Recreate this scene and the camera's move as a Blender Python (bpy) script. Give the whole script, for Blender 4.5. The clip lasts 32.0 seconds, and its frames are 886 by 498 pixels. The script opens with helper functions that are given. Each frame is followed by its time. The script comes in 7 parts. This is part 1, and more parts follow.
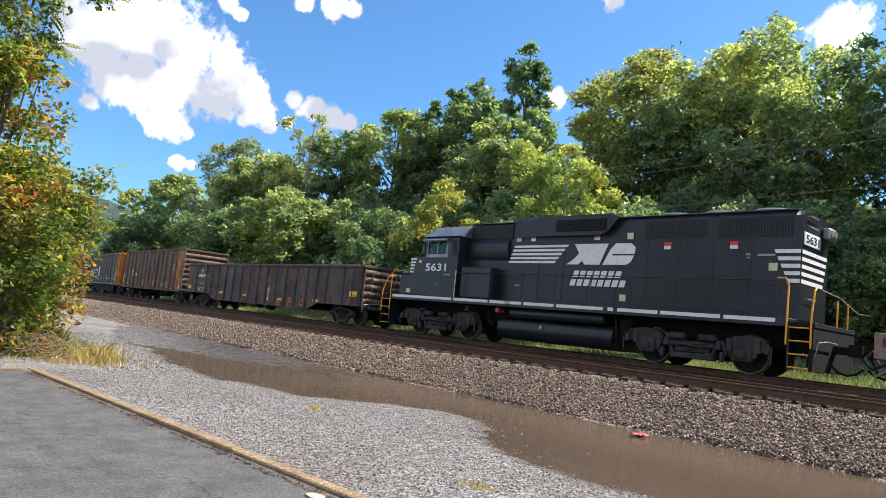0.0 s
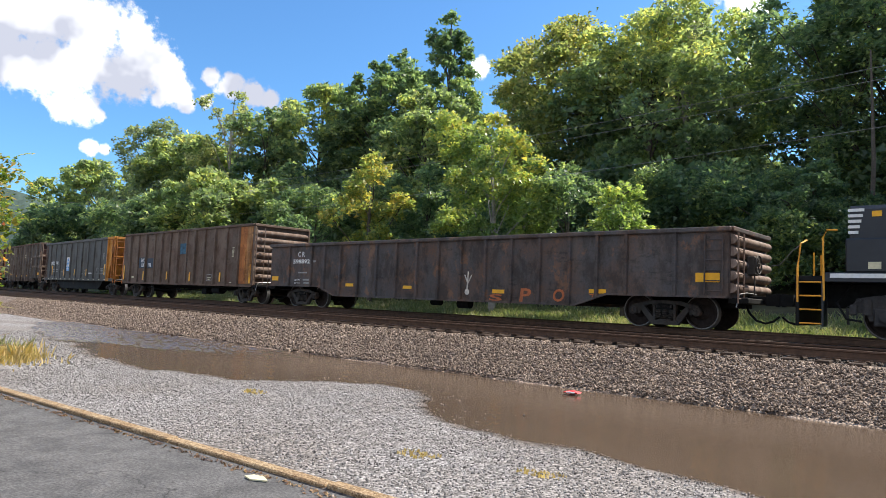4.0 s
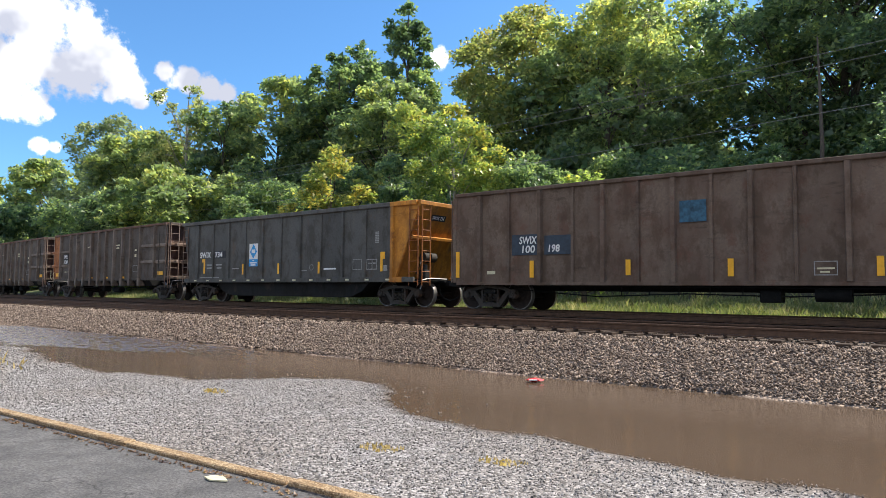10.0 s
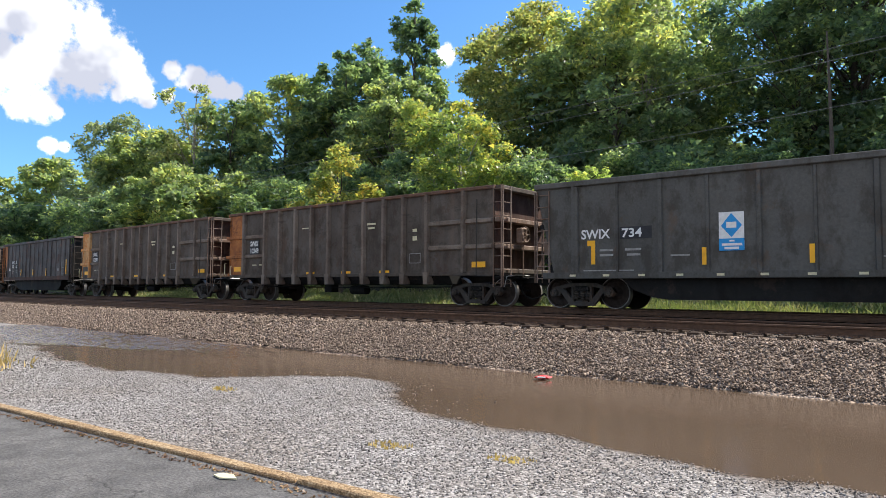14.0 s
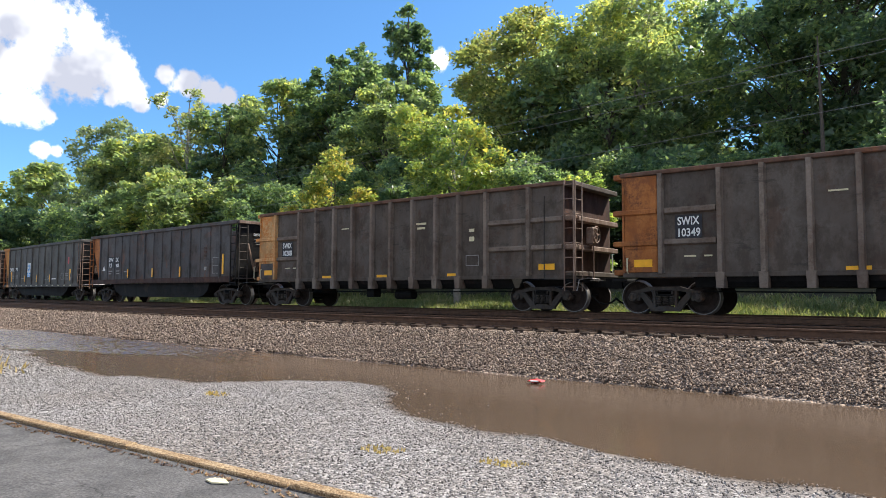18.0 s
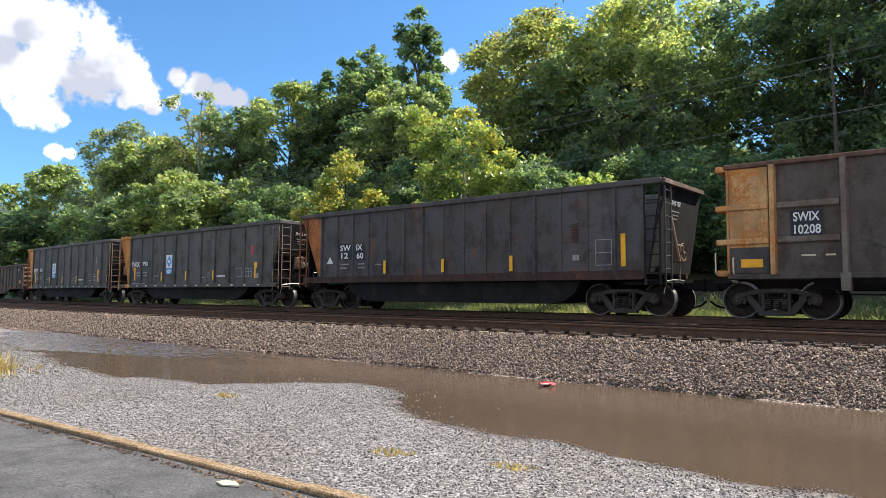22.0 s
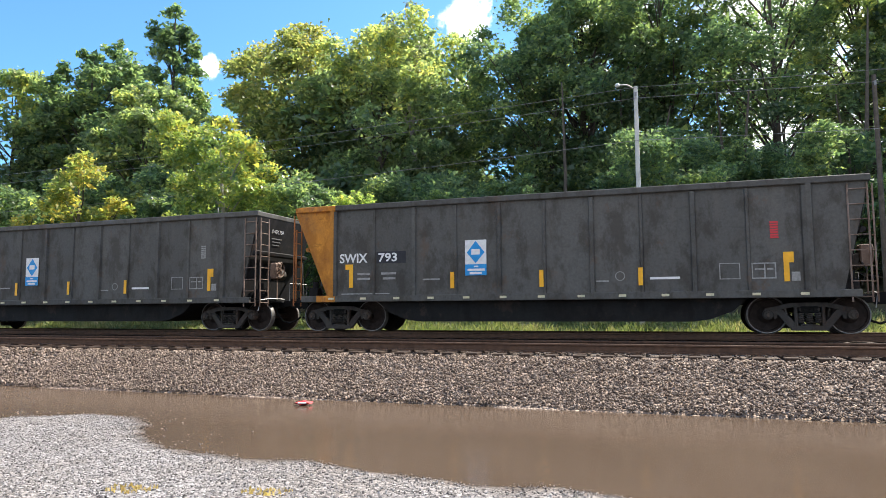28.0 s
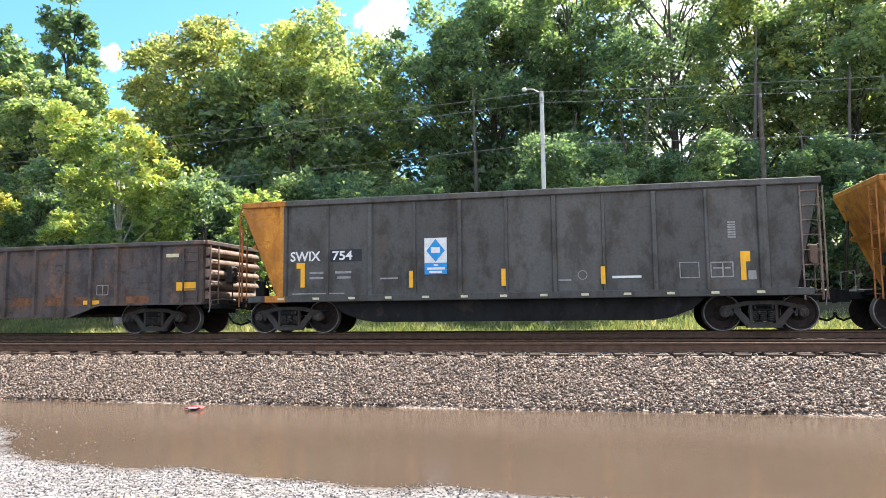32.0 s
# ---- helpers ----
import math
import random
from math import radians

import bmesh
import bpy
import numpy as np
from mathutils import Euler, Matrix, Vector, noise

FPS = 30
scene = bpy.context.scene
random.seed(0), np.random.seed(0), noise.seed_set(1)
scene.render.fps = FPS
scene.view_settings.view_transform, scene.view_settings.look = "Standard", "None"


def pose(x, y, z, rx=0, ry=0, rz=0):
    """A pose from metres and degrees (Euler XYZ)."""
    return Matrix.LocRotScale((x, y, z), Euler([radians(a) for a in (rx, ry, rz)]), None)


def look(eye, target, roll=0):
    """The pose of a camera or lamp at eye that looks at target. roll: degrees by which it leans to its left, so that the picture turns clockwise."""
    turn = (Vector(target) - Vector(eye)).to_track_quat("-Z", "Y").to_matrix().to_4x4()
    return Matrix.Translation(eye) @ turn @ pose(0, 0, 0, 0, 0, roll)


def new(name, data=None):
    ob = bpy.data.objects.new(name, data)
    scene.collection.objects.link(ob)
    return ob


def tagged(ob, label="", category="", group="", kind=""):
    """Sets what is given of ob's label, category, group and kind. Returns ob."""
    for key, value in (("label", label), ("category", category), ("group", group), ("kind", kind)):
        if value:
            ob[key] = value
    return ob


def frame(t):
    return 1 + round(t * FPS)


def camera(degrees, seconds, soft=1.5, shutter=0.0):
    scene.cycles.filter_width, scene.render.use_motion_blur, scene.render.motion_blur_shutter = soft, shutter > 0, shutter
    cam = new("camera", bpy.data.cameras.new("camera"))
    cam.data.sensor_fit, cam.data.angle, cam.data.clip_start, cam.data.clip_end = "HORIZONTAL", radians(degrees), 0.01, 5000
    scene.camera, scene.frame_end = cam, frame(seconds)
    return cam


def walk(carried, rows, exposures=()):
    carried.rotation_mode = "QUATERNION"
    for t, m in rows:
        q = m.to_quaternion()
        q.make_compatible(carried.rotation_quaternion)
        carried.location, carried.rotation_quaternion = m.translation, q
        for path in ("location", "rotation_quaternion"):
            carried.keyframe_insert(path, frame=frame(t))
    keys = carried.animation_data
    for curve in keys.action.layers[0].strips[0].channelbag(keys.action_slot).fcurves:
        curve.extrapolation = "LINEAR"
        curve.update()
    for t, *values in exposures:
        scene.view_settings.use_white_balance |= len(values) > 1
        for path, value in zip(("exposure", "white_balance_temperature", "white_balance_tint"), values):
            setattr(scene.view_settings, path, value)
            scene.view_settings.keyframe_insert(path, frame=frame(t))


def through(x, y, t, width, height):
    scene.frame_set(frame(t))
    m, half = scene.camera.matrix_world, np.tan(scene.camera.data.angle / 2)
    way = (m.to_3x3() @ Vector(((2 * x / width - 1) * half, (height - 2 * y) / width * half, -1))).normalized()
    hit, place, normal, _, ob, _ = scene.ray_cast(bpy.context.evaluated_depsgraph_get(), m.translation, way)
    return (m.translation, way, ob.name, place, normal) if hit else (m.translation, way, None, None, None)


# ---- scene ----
cam = camera(65.6, 32.0, soft=0.75)
PATH = [
    (0.0, -0.14, -0.02, 1.59, 96.11, -5.84, 43.62),
    (0.5, -0.13, -0.03, 1.58, 96.12, -5.12, 43.49),
    (1.0, -0.13, -0.04, 1.59, 96.05, -4.58, 43.27),
    (1.5, -0.12, -0.04, 1.59, 95.68, -4.20, 41.98),
    (2.0, -0.10, -0.05, 1.58, 95.42, -3.89, 41.71),
    (2.5, -0.10, -0.04, 1.58, 94.89, -3.44, 40.91),
    (3.0, -0.09, -0.03, 1.59, 94.85, -3.27, 40.54),
    (3.5, -0.08, -0.03, 1.59, 94.62, -2.84, 39.29),
    (5.5, -0.05, -0.01, 1.59, 93.15, -1.05, 37.10),
    (6.0, -0.04, -0.01, 1.59, 93.16, -0.88, 36.81),
    (6.5, -0.04, -0.01, 1.59, 93.16, -0.65, 36.48),
    (7.0, -0.04, -0.00, 1.59, 93.11, -0.41, 36.14),
    (7.5, -0.04, 0.00, 1.59, 93.20, -0.68, 35.66),
    (8.0, -0.03, 0.01, 1.59, 93.39, -0.58, 35.45),
    (8.5, -0.04, 0.02, 1.61, 93.57, -0.80, 35.30),
    (9.0, -0.03, 0.02, 1.61, 93.81, -0.65, 35.39),
    (9.5, -0.02, 0.01, 1.61, 93.79, -0.58, 35.40),
    (10.0, -0.02, 0.01, 1.60, 93.58, -0.56, 35.41),
    (10.5, -0.02, 0.01, 1.60, 93.35, -0.47, 35.74),
    (11.0, -0.02, 0.02, 1.60, 93.22, -0.35, 36.05),
    (11.5, -0.02, 0.03, 1.61, 93.08, -0.35, 36.06),
    (12.0, -0.02, 0.02, 1.61, 93.15, -0.28, 36.02),
    (12.5, -0.03, 0.03, 1.60, 93.26, -0.37, 36.00),
    (13.0, -0.03, 0.02, 1.61, 93.27, -0.38, 35.98),
    (13.5, -0.02, 0.02, 1.60, 93.31, -0.45, 35.95),
    (14.0, -0.03, 0.02, 1.60, 93.36, -0.35, 36.04),
    (14.5, -0.02, 0.02, 1.61, 93.37, -0.39, 36.01),
    (16.5, -0.00, 0.01, 1.60, 93.62, -0.52, 35.28),
    (17.0, 0.00, 0.01, 1.61, 93.62, -0.51, 35.32),
    (17.5, 0.00, 0.01, 1.60, 93.69, -0.23, 35.44),
    (18.0, -0.00, 0.01, 1.60, 93.71, -0.23, 35.55),
    (18.5, -0.00, 0.01, 1.61, 93.65, -0.28, 35.87),
    (19.0, -0.01, 0.01, 1.61, 93.65, -0.46, 35.79),
    (19.5, -0.00, 0.01, 1.61, 93.66, -0.22, 35.91),
    (20.0, -0.01, 0.02, 1.60, 93.67, -0.29, 36.03),
    (20.5, -0.00, 0.02, 1.61, 93.70, -0.25, 36.16),
    (21.0, -0.01, 0.02, 1.60, 93.79, -0.24, 36.26),
    (21.5, -0.01, 0.02, 1.61, 93.81, -0.22, 36.48),
    (22.0, -0.01, 0.02, 1.61, 93.85, -0.31, 36.40),
    (22.5, -0.00, 0.02, 1.61, 93.85, -0.36, 36.67),
    (23.0, -0.01, 0.02, 1.62, 93.90, -0.62, 36.79),
    (23.5, -0.01, 0.01, 1.61, 94.02, -0.60, 36.78),
    (24.0, -0.00, 0.02, 1.61, 94.13, -0.61, 36.90),
    (24.5, 0.01, 0.01, 1.62, 94.09, -0.58, 37.01),
    (26.5, 0.04, -0.04, 1.65, 94.83, -0.90, 24.72),
    (27.0, 0.03, -0.04, 1.65, 95.22, 0.12, 22.08),
    (27.5, 0.04, -0.03, 1.64, 95.22, 0.53, 20.93),
    (28.0, 0.06, -0.03, 1.65, 95.16, 0.27, 16.74),
    (28.5, 0.10, -0.02, 1.65, 94.86, 0.06, 13.57),
    (29.0, 0.13, -0.02, 1.63, 94.90, 0.91, 7.21),
    (29.5, 0.11, -0.02, 1.62, 94.42, 1.87, 2.34),
    (30.0, 0.18, -0.02, 1.58, 93.03, 2.41, 3.56),
    (30.5, 0.25, 0.06, 1.60, 94.11, 1.76, 10.08),
    (31.0, 0.28, 0.11, 1.62, 94.22, 1.08, 12.12),
    (31.5, 0.28, 0.14, 1.63, 94.95, -0.02, 12.17),
    (32.0, 0.28, 0.15, 1.60, 95.29, 0.61, 9.70),
]
walk(cam, [(t, pose(x, y, z, a, b, c)) for t, x, y, z, a, b, c in PATH],
     exposures=[(0, 0.86), (24.5, 0.86), (26.5, 1.15), (28, 1.25), (29.5, 1.6), (32, 1.75)])

# ---- the line of the track: arc length to place and heading ----
RAIL_Z = 1.064
NEAR_OFF = -4.5
NEAR_Z = 0.985
BEND_AT = (-200, -90, -55, -30, -12, 5, 25)
BEND = (0.00233, 0.00233, 0.00234, 0.00212, 0.00132, 0.00056, 0.00046)
ARC = np.arange(-320, 131, 1.0)
turn_rate = np.interp(ARC, BEND_AT, BEND)
HEAD = np.concatenate([[0], np.cumsum((turn_rate[1:] + turn_rate[:-1]) / 2)])
HEAD = HEAD - HEAD[320] - 0.04034
LINE_X = np.concatenate([[0], np.cumsum((np.cos(HEAD[1:]) + np.cos(HEAD[:-1])) / 2)])
LINE_Y = np.concatenate([[0], np.cumsum((np.sin(HEAD[1:]) + np.sin(HEAD[:-1])) / 2)])
LINE_X, LINE_Y = LINE_X - LINE_X[320], LINE_Y - LINE_Y[320] + 19.246


def line(s, off=0.0):
    """Place and heading on the track's centre line, off metres to its far side."""
    h = np.interp(s, ARC, HEAD)
    return np.interp(s, ARC, LINE_X) - off * np.sin(h), np.interp(s, ARC, LINE_Y) + off * np.cos(h), h


RUN_T = (0, 2, 4, 6, 8, 10, 12, 14, 16.5, 18, 20, 22, 24, 27, 29, 30.5, 32)
RUN_S = (0, 8.95, 18.13, 27.3, 36.88, 46.51, 56.11, 65.64, 77.38, 84.4, 93.73, 102.9, 112.08, 125.67, 134.54, 141.17, 147.78)


def run(t):
    """How far the train has rolled since the start."""
    x, y = np.array(RUN_T, float), np.array(RUN_S, float)
    m = np.gradient(y, x)
    i = int(np.clip(np.searchsorted(x, t) - 1, 0, len(x) - 2))
    h = x[i + 1] - x[i]
    u = (t - x[i]) / h
    return (2 * u**3 - 3 * u**2 + 1) * y[i] + (u**3 - 2 * u**2 + u) * h * m[i] + (3 * u**2 - 2 * u**3) * y[i + 1] + (u**3 - u**2) * h * m[i + 1]


# ---- sky, clouds and sun ----
SUN_EL, SUN_AZ = radians(48), radians(31)
world = bpy.data.worlds.new("world")
scene.world = world
world.use_nodes = True
wn, wl = world.node_tree.nodes, world.node_tree.links
wn.clear()
sky = wn.new("ShaderNodeTexSky")
sky.sky_type, sky.sun_disc = "NISHITA", False
sky.sun_elevation, sky.sun_rotation = SUN_EL, SUN_AZ
sky.air_density, sky.dust_density, sky.ozone_density = 1.0, 0.6, 2.0
coord = wn.new("ShaderNodeTexCoord")


def wmath(op, a, b=None, c=None):
    n = wn.new("ShaderNodeMath")
    n.operation = op
    for i, v in enumerate((a, b, c)):
        if v is None:
            continue
        if isinstance(v, (int, float)):
            n.inputs[i].default_value = v
        else:
            wl.new(v, n.inputs[i])
    return n.outputs[0]


CLOUDS = [
    (-0.882, 0.338, 0.329, 0.074),
    (-0.865, 0.381, 0.326, 0.049),
    (-0.851, 0.421, 0.314, 0.037),
    (-0.845, 0.448, 0.292, 0.037),
    (-0.843, 0.466, 0.267, 0.030),
    (-0.864, 0.422, 0.274, 0.049),
    (-0.883, 0.377, 0.279, 0.058),
    (-0.898, 0.346, 0.273, 0.049),
    (-0.854, 0.458, 0.248, 0.014),
    (-0.836, 0.490, 0.247, 0.014),
    (-0.904, 0.363, 0.225, 0.022),
    (-0.895, 0.385, 0.226, 0.024),
    (-0.890, 0.399, 0.219, 0.013),
    (-0.896, 0.372, 0.242, 0.012),
    (-0.811, 0.509, 0.287, 0.014),
    (-0.801, 0.532, 0.276, 0.021),
    (-0.786, 0.556, 0.270, 0.020),
    (-0.774, 0.575, 0.265, 0.014),
    (-0.823, 0.509, 0.253, 0.011),
    (-0.764, 0.593, 0.255, 0.009),
    (-0.900, 0.399, 0.177, 0.012),
    (-0.894, 0.413, 0.177, 0.009),
    (-0.909, 0.275, 0.313, 0.053),
    (-0.913, 0.303, 0.272, 0.045),
    (-0.913, 0.249, 0.322, 0.031),
    (-0.929, 0.287, 0.232, 0.015),
    (-0.829, 0.403, 0.387, 0.015),
    (-0.826, 0.419, 0.377, 0.010),
    (-0.775, 0.483, 0.406, 0.016),
    (-0.754, 0.515, 0.408, 0.021),
    (-0.739, 0.536, 0.408, 0.013),
    (-0.472, 0.760, 0.447, 0.016),
    (-0.230, 0.890, 0.393, 0.037),
    (-0.554, 0.765, 0.327, 0.018),
]
CLOUDS += [(-0.02, 0.92, 0.39, 0.07), (0.18, 0.9, 0.4, 0.16), (0.36, 0.84, 0.4, 0.16), (0.55, 0.72, 0.42, 0.2), (0.2, 0.95, 0.22, 0.16), (0.42, 0.88, 0.2, 0.18)]
cover = None
for cx, cy, cz, cr in CLOUDS:
    dot = wn.new("ShaderNodeVectorMath")
    dot.operation = "DISTANCE"
    wl.new(coord.outputs["Generated"], dot.inputs[0])
    dot.inputs[1].default_value = (cx, cy, cz)
    lobe = wmath("MULTIPLY_ADD", dot.outputs["Value"], -1.5 / (cr * 1.08), 1.5)
    cover = lobe if cover is None else wmath("SMOOTH_MAX", cover, lobe, 0.25)
puff = wn.new("ShaderNodeTexNoise")
puff.inputs["Scale"].default_value, puff.inputs["Detail"].default_value, puff.inputs["Roughness"].default_value = 10, 10, 0.62
wl.new(coord.outputs["Generated"], puff.inputs["Vector"])
curl = wn.new("ShaderNodeTexNoise")
curl.inputs["Scale"].default_value, curl.inputs["Detail"].default_value, curl.inputs["Roughness"].default_value = 34, 8, 0.6
wl.new(coord.outputs["Generated"], curl.inputs["Vector"])
wisp = wn.new("ShaderNodeTexNoise")
wisp.inputs["Scale"].default_value, wisp.inputs["Detail"].default_value, wisp.inputs["Roughness"].default_value = 95, 6, 0.6
wl.new(coord.outputs["Generated"], wisp.inputs["Vector"])
ragged = wmath("ADD", wmath("MULTIPLY_ADD", puff.outputs["Fac"], 2.0, -1.0), wmath("MULTIPLY_ADD", curl.outputs["Fac"], 1.7, -0.9))
ragged = wmath("ADD", ragged, wmath("MULTIPLY_ADD", wisp.outputs["Fac"], 1.1, -0.6))
cover = wmath("ADD", cover, ragged)
# unseen broken cumulus behind the camera, added as fill for the sides facing it
sides = wn.new("ShaderNodeSeparateXYZ")
wl.new(coord.outputs["Generated"], sides.inputs[0])
behind = wn.new("ShaderNodeMapRange")
behind.inputs["From Min"].default_value, behind.inputs["From Max"].default_value = 0.1, -0.25
behind.inputs["To Min"].default_value, behind.inputs["To Max"].default_value = -3.0, 0.0
wl.new(sides.outputs["Y"], behind.inputs["Value"])
heap = wn.new("ShaderNodeTexNoise")
heap.inputs["Scale"].default_value, heap.inputs["Detail"].default_value = 3.5, 8
wl.new(coord.outputs["Generated"], heap.inputs["Vector"])
rest = wmath("ADD", wmath("MULTIPLY_ADD", heap.outputs["Fac"], 5.0, -2.05), behind.outputs[0])
cover = wmath("MAXIMUM", cover, rest)
mask = wn.new("ShaderNodeMapRange")
mask.interpolation_type = "SMOOTHSTEP"
mask.inputs["From Min"].default_value, mask.inputs["From Max"].default_value = 0.0, 0.6
wl.new(cover, mask.inputs["Value"])
belly = wn.new("ShaderNodeTexNoise")
belly.inputs["Scale"].default_value, belly.inputs["Detail"].default_value = 8, 4
wl.new(coord.outputs["Generated"], belly.inputs["Vector"])
shade = wn.new("ShaderNodeValToRGB")
shade.color_ramp.elements[0].position, shade.color_ramp.elements[0].color = 0.44, (4.2, 4.4, 5.2, 1)
shade.color_ramp.elements[1].position, shade.color_ramp.elements[1].color = 0.57, (10.0, 10.0, 10.0, 1)
wl.new(belly.outputs["Fac"], shade.inputs["Fac"])
tint = wn.new("ShaderNodeMix")
tint.data_type, tint.blend_type = "RGBA", "MULTIPLY"
tint.inputs[0].default_value = 1.0
tint.inputs[7].default_value = (0.62, 1.0, 1.3, 1)
wl.new(sky.outputs["Color"], tint.inputs[6])
sky_mix = wn.new("ShaderNodeMix")
sky_mix.data_type = "RGBA"
wl.new(mask.outputs["Result"], sky_mix.inputs[0])
wl.new(tint.outputs[2], sky_mix.inputs[6])
wl.new(shade.outputs["Color"], sky_mix.inputs[7])
back = wn.new("ShaderNodeBackground")
back.inputs["Strength"].default_value = 0.09
wl.new(sky_mix.outputs[2], back.inputs["Color"])
wl.new(back.outputs[0], wn.new("ShaderNodeOutputWorld").inputs[0])

sun_data = bpy.data.lights.new("sun", "SUN")
sun_data.energy, sun_data.angle, sun_data.color = 5.0, radians(0.5), (1.0, 0.925, 0.81)
sun = new("sun", sun_data)
sun.matrix_basis = look((200 * math.sin(SUN_AZ) * math.cos(SUN_EL), 200 * math.cos(SUN_AZ) * math.cos(SUN_EL), 200 * math.sin(SUN_EL)), (0, 0, 0))


# ---- materials ----
def material(name, rough=0.7, metal=0.0):
    m = bpy.data.materials.new(name)
    m.use_nodes = True
    n = m.node_tree.nodes
    b = n["Principled BSDF"]
    b.inputs["Roughness"].default_value, b.inputs["Metallic"].default_value = rough, metal
    return m, n, m.node_tree.links, b


def noise_node(n, l, scale, detail=5, rough=0.6, stretch=None, coords="Object"):
    tc = n.new("ShaderNodeTexCoord")
    src = tc.outputs[coords]
    if stretch:
        mp = n.new("ShaderNodeMapping")
        mp.inputs["Scale"].default_value = stretch
        l.new(src, mp.inputs["Vector"])
        src = mp.outputs[0]
    t = n.new("ShaderNodeTexNoise")
    t.inputs["Scale"].default_value, t.inputs["Detail"].default_value, t.inputs["Roughness"].default_value = scale, detail, rough
    l.new(src, t.inputs["Vector"])
    return t.outputs["Fac"]


def ramp_node(n, l, fac, stops):
    r = n.new("ShaderNodeValToRGB")
    e = r.color_ramp.elements
    while len(e) < len(stops):
        e.new(0.5)
    for k, (p, c) in zip(e, stops):
        k.position, k.color = p, (*c, 1)
    l.new(fac, r.inputs["Fac"])
    return r.outputs["Color"]


def mix_node(n, l, fac, a, b, blend="MIX"):
    m = n.new("ShaderNodeMix")
    m.data_type, m.blend_type = "RGBA", blend
    for i, v in ((0, fac), (6, a), (7, b)):
        if isinstance(v, (int, float)):
            m.inputs[i].default_value = v
        elif isinstance(v, tuple):
            m.inputs[i].default_value = (*v, 1)
        else:
            l.new(v, m.inputs[i])
    return m.outputs[2]


def bump_node(n, l, b, height, strength=0.3, dist=0.02):
    k = n.new("ShaderNodeBump")
    k.inputs["Strength"].default_value, k.inputs["Distance"].default_value = strength, dist
    l.new(height, k.inputs["Height"])
    l.new(k.outputs[0], b.inputs["Normal"])


def weathered(name, base, rust=(0.12, 0.045, 0.02), amount=0.5, rough=0.65, dust=(0.16, 0.13, 0.1), dust_amount=0.25, spec=0.2):
    """Old paint on steel: rust patches, run-down streaks, road dust."""
    m, n, l, b = material(name, rough)
    b.inputs["Specular IOR Level"].default_value = spec
    big = noise_node(n, l, 0.9, 6, 0.65)
    streak = noise_node(n, l, 1.0, 5, 0.6, (3.2, 3.2, 0.28))
    fine = noise_node(n, l, 14, 6, 0.7)
    col = mix_node(n, l, ramp_node(n, l, fine, [(0.3, (0, 0, 0)), (0.75, (1, 1, 1))]), tuple(c * 0.8 for c in base), tuple(min(1, c * 1.2) for c in base))
    k = ramp_node(n, l, big, [(0.62 - 0.3 * amount, (0, 0, 0)), (0.8 - 0.2 * amount, (1, 1, 1))])
    f = mix_node(n, l, 1.0, k, ramp_node(n, l, fine, [(0.35, (0.15, 0.15, 0.15)), (0.6, (amount + 0.35,) * 3)]), "MULTIPLY")
    col = mix_node(n, l, f, col, rust)
    blotch = noise_node(n, l, 1.3, 9, 0.72, (1.0, 1.0, 0.8))
    col = mix_node(n, l, ramp_node(n, l, blotch, [(0.60 - 0.08 * amount, (0, 0, 0)), (0.66 - 0.08 * amount, (0.8, 0.8, 0.8))]), col, tuple(c * 1.35 for c in rust))
    s = ramp_node(n, l, streak, [(0.5, (0, 0, 0)), (0.72, (dust_amount,) * 3)])
    col = mix_node(n, l, s, col, dust)
    grime = noise_node(n, l, 1.9, 7, 0.7, (1.0, 1.0, 0.55))
    col = mix_node(n, l, ramp_node(n, l, grime, [(0.48, (0, 0, 0)), (0.6, (0.7, 0.7, 0.7))]), col, tuple(c * k for c, k in zip(base, (0.5, 0.44, 0.4))))
    scuff = noise_node(n, l, 2.3, 8, 0.75, (0.45, 0.45, 1.5))
    col = mix_node(n, l, ramp_node(n, l, scuff, [(0.57, (0, 0, 0)), (0.65, (min(0.65, amount),) * 3)]), col, tuple(c * 0.4 for c in base))
    info = n.new("ShaderNodeObjectInfo")
    col = mix_node(n, l, 1.0, col, ramp_node(n, l, info.outputs["Random"], [(0, (0.95, 0.95, 0.95)), (1, (1.25, 1.25, 1.25))]), "MULTIPLY")
    l.new(col, b.inputs["Base Color"])
    r = n.new("ShaderNodeMapRange")
    r.inputs["To Min"].default_value, r.inputs["To Max"].default_value = rough - 0.12, min(1, rough + 0.2)
    l.new(big, r.inputs["Value"])
    l.new(r.outputs[0], b.inputs["Roughness"])
    bump_node(n, l, b, mix_node(n, l, 0.5, big, fine), 0.25, 0.02)
    return m


def plain(name, base, rough=0.6, metal=0.0, vary=0.25, scale=6.0, bump=0.1, spec=0.4):
    m, n, l, b = material(name, rough, metal)
    b.inputs["Specular IOR Level"].default_value = spec
    fac = noise_node(n, l, scale, 6, 0.65)
    l.new(ramp_node(n, l, fac, [(0.3, tuple(c * (1 - vary) for c in base)), (0.7, tuple(min(1, c * (1 + vary)) for c in base))]), b.inputs["Base Color"])
    if bump:
        bump_node(n, l, b, fac, bump, 0.01)
    return m


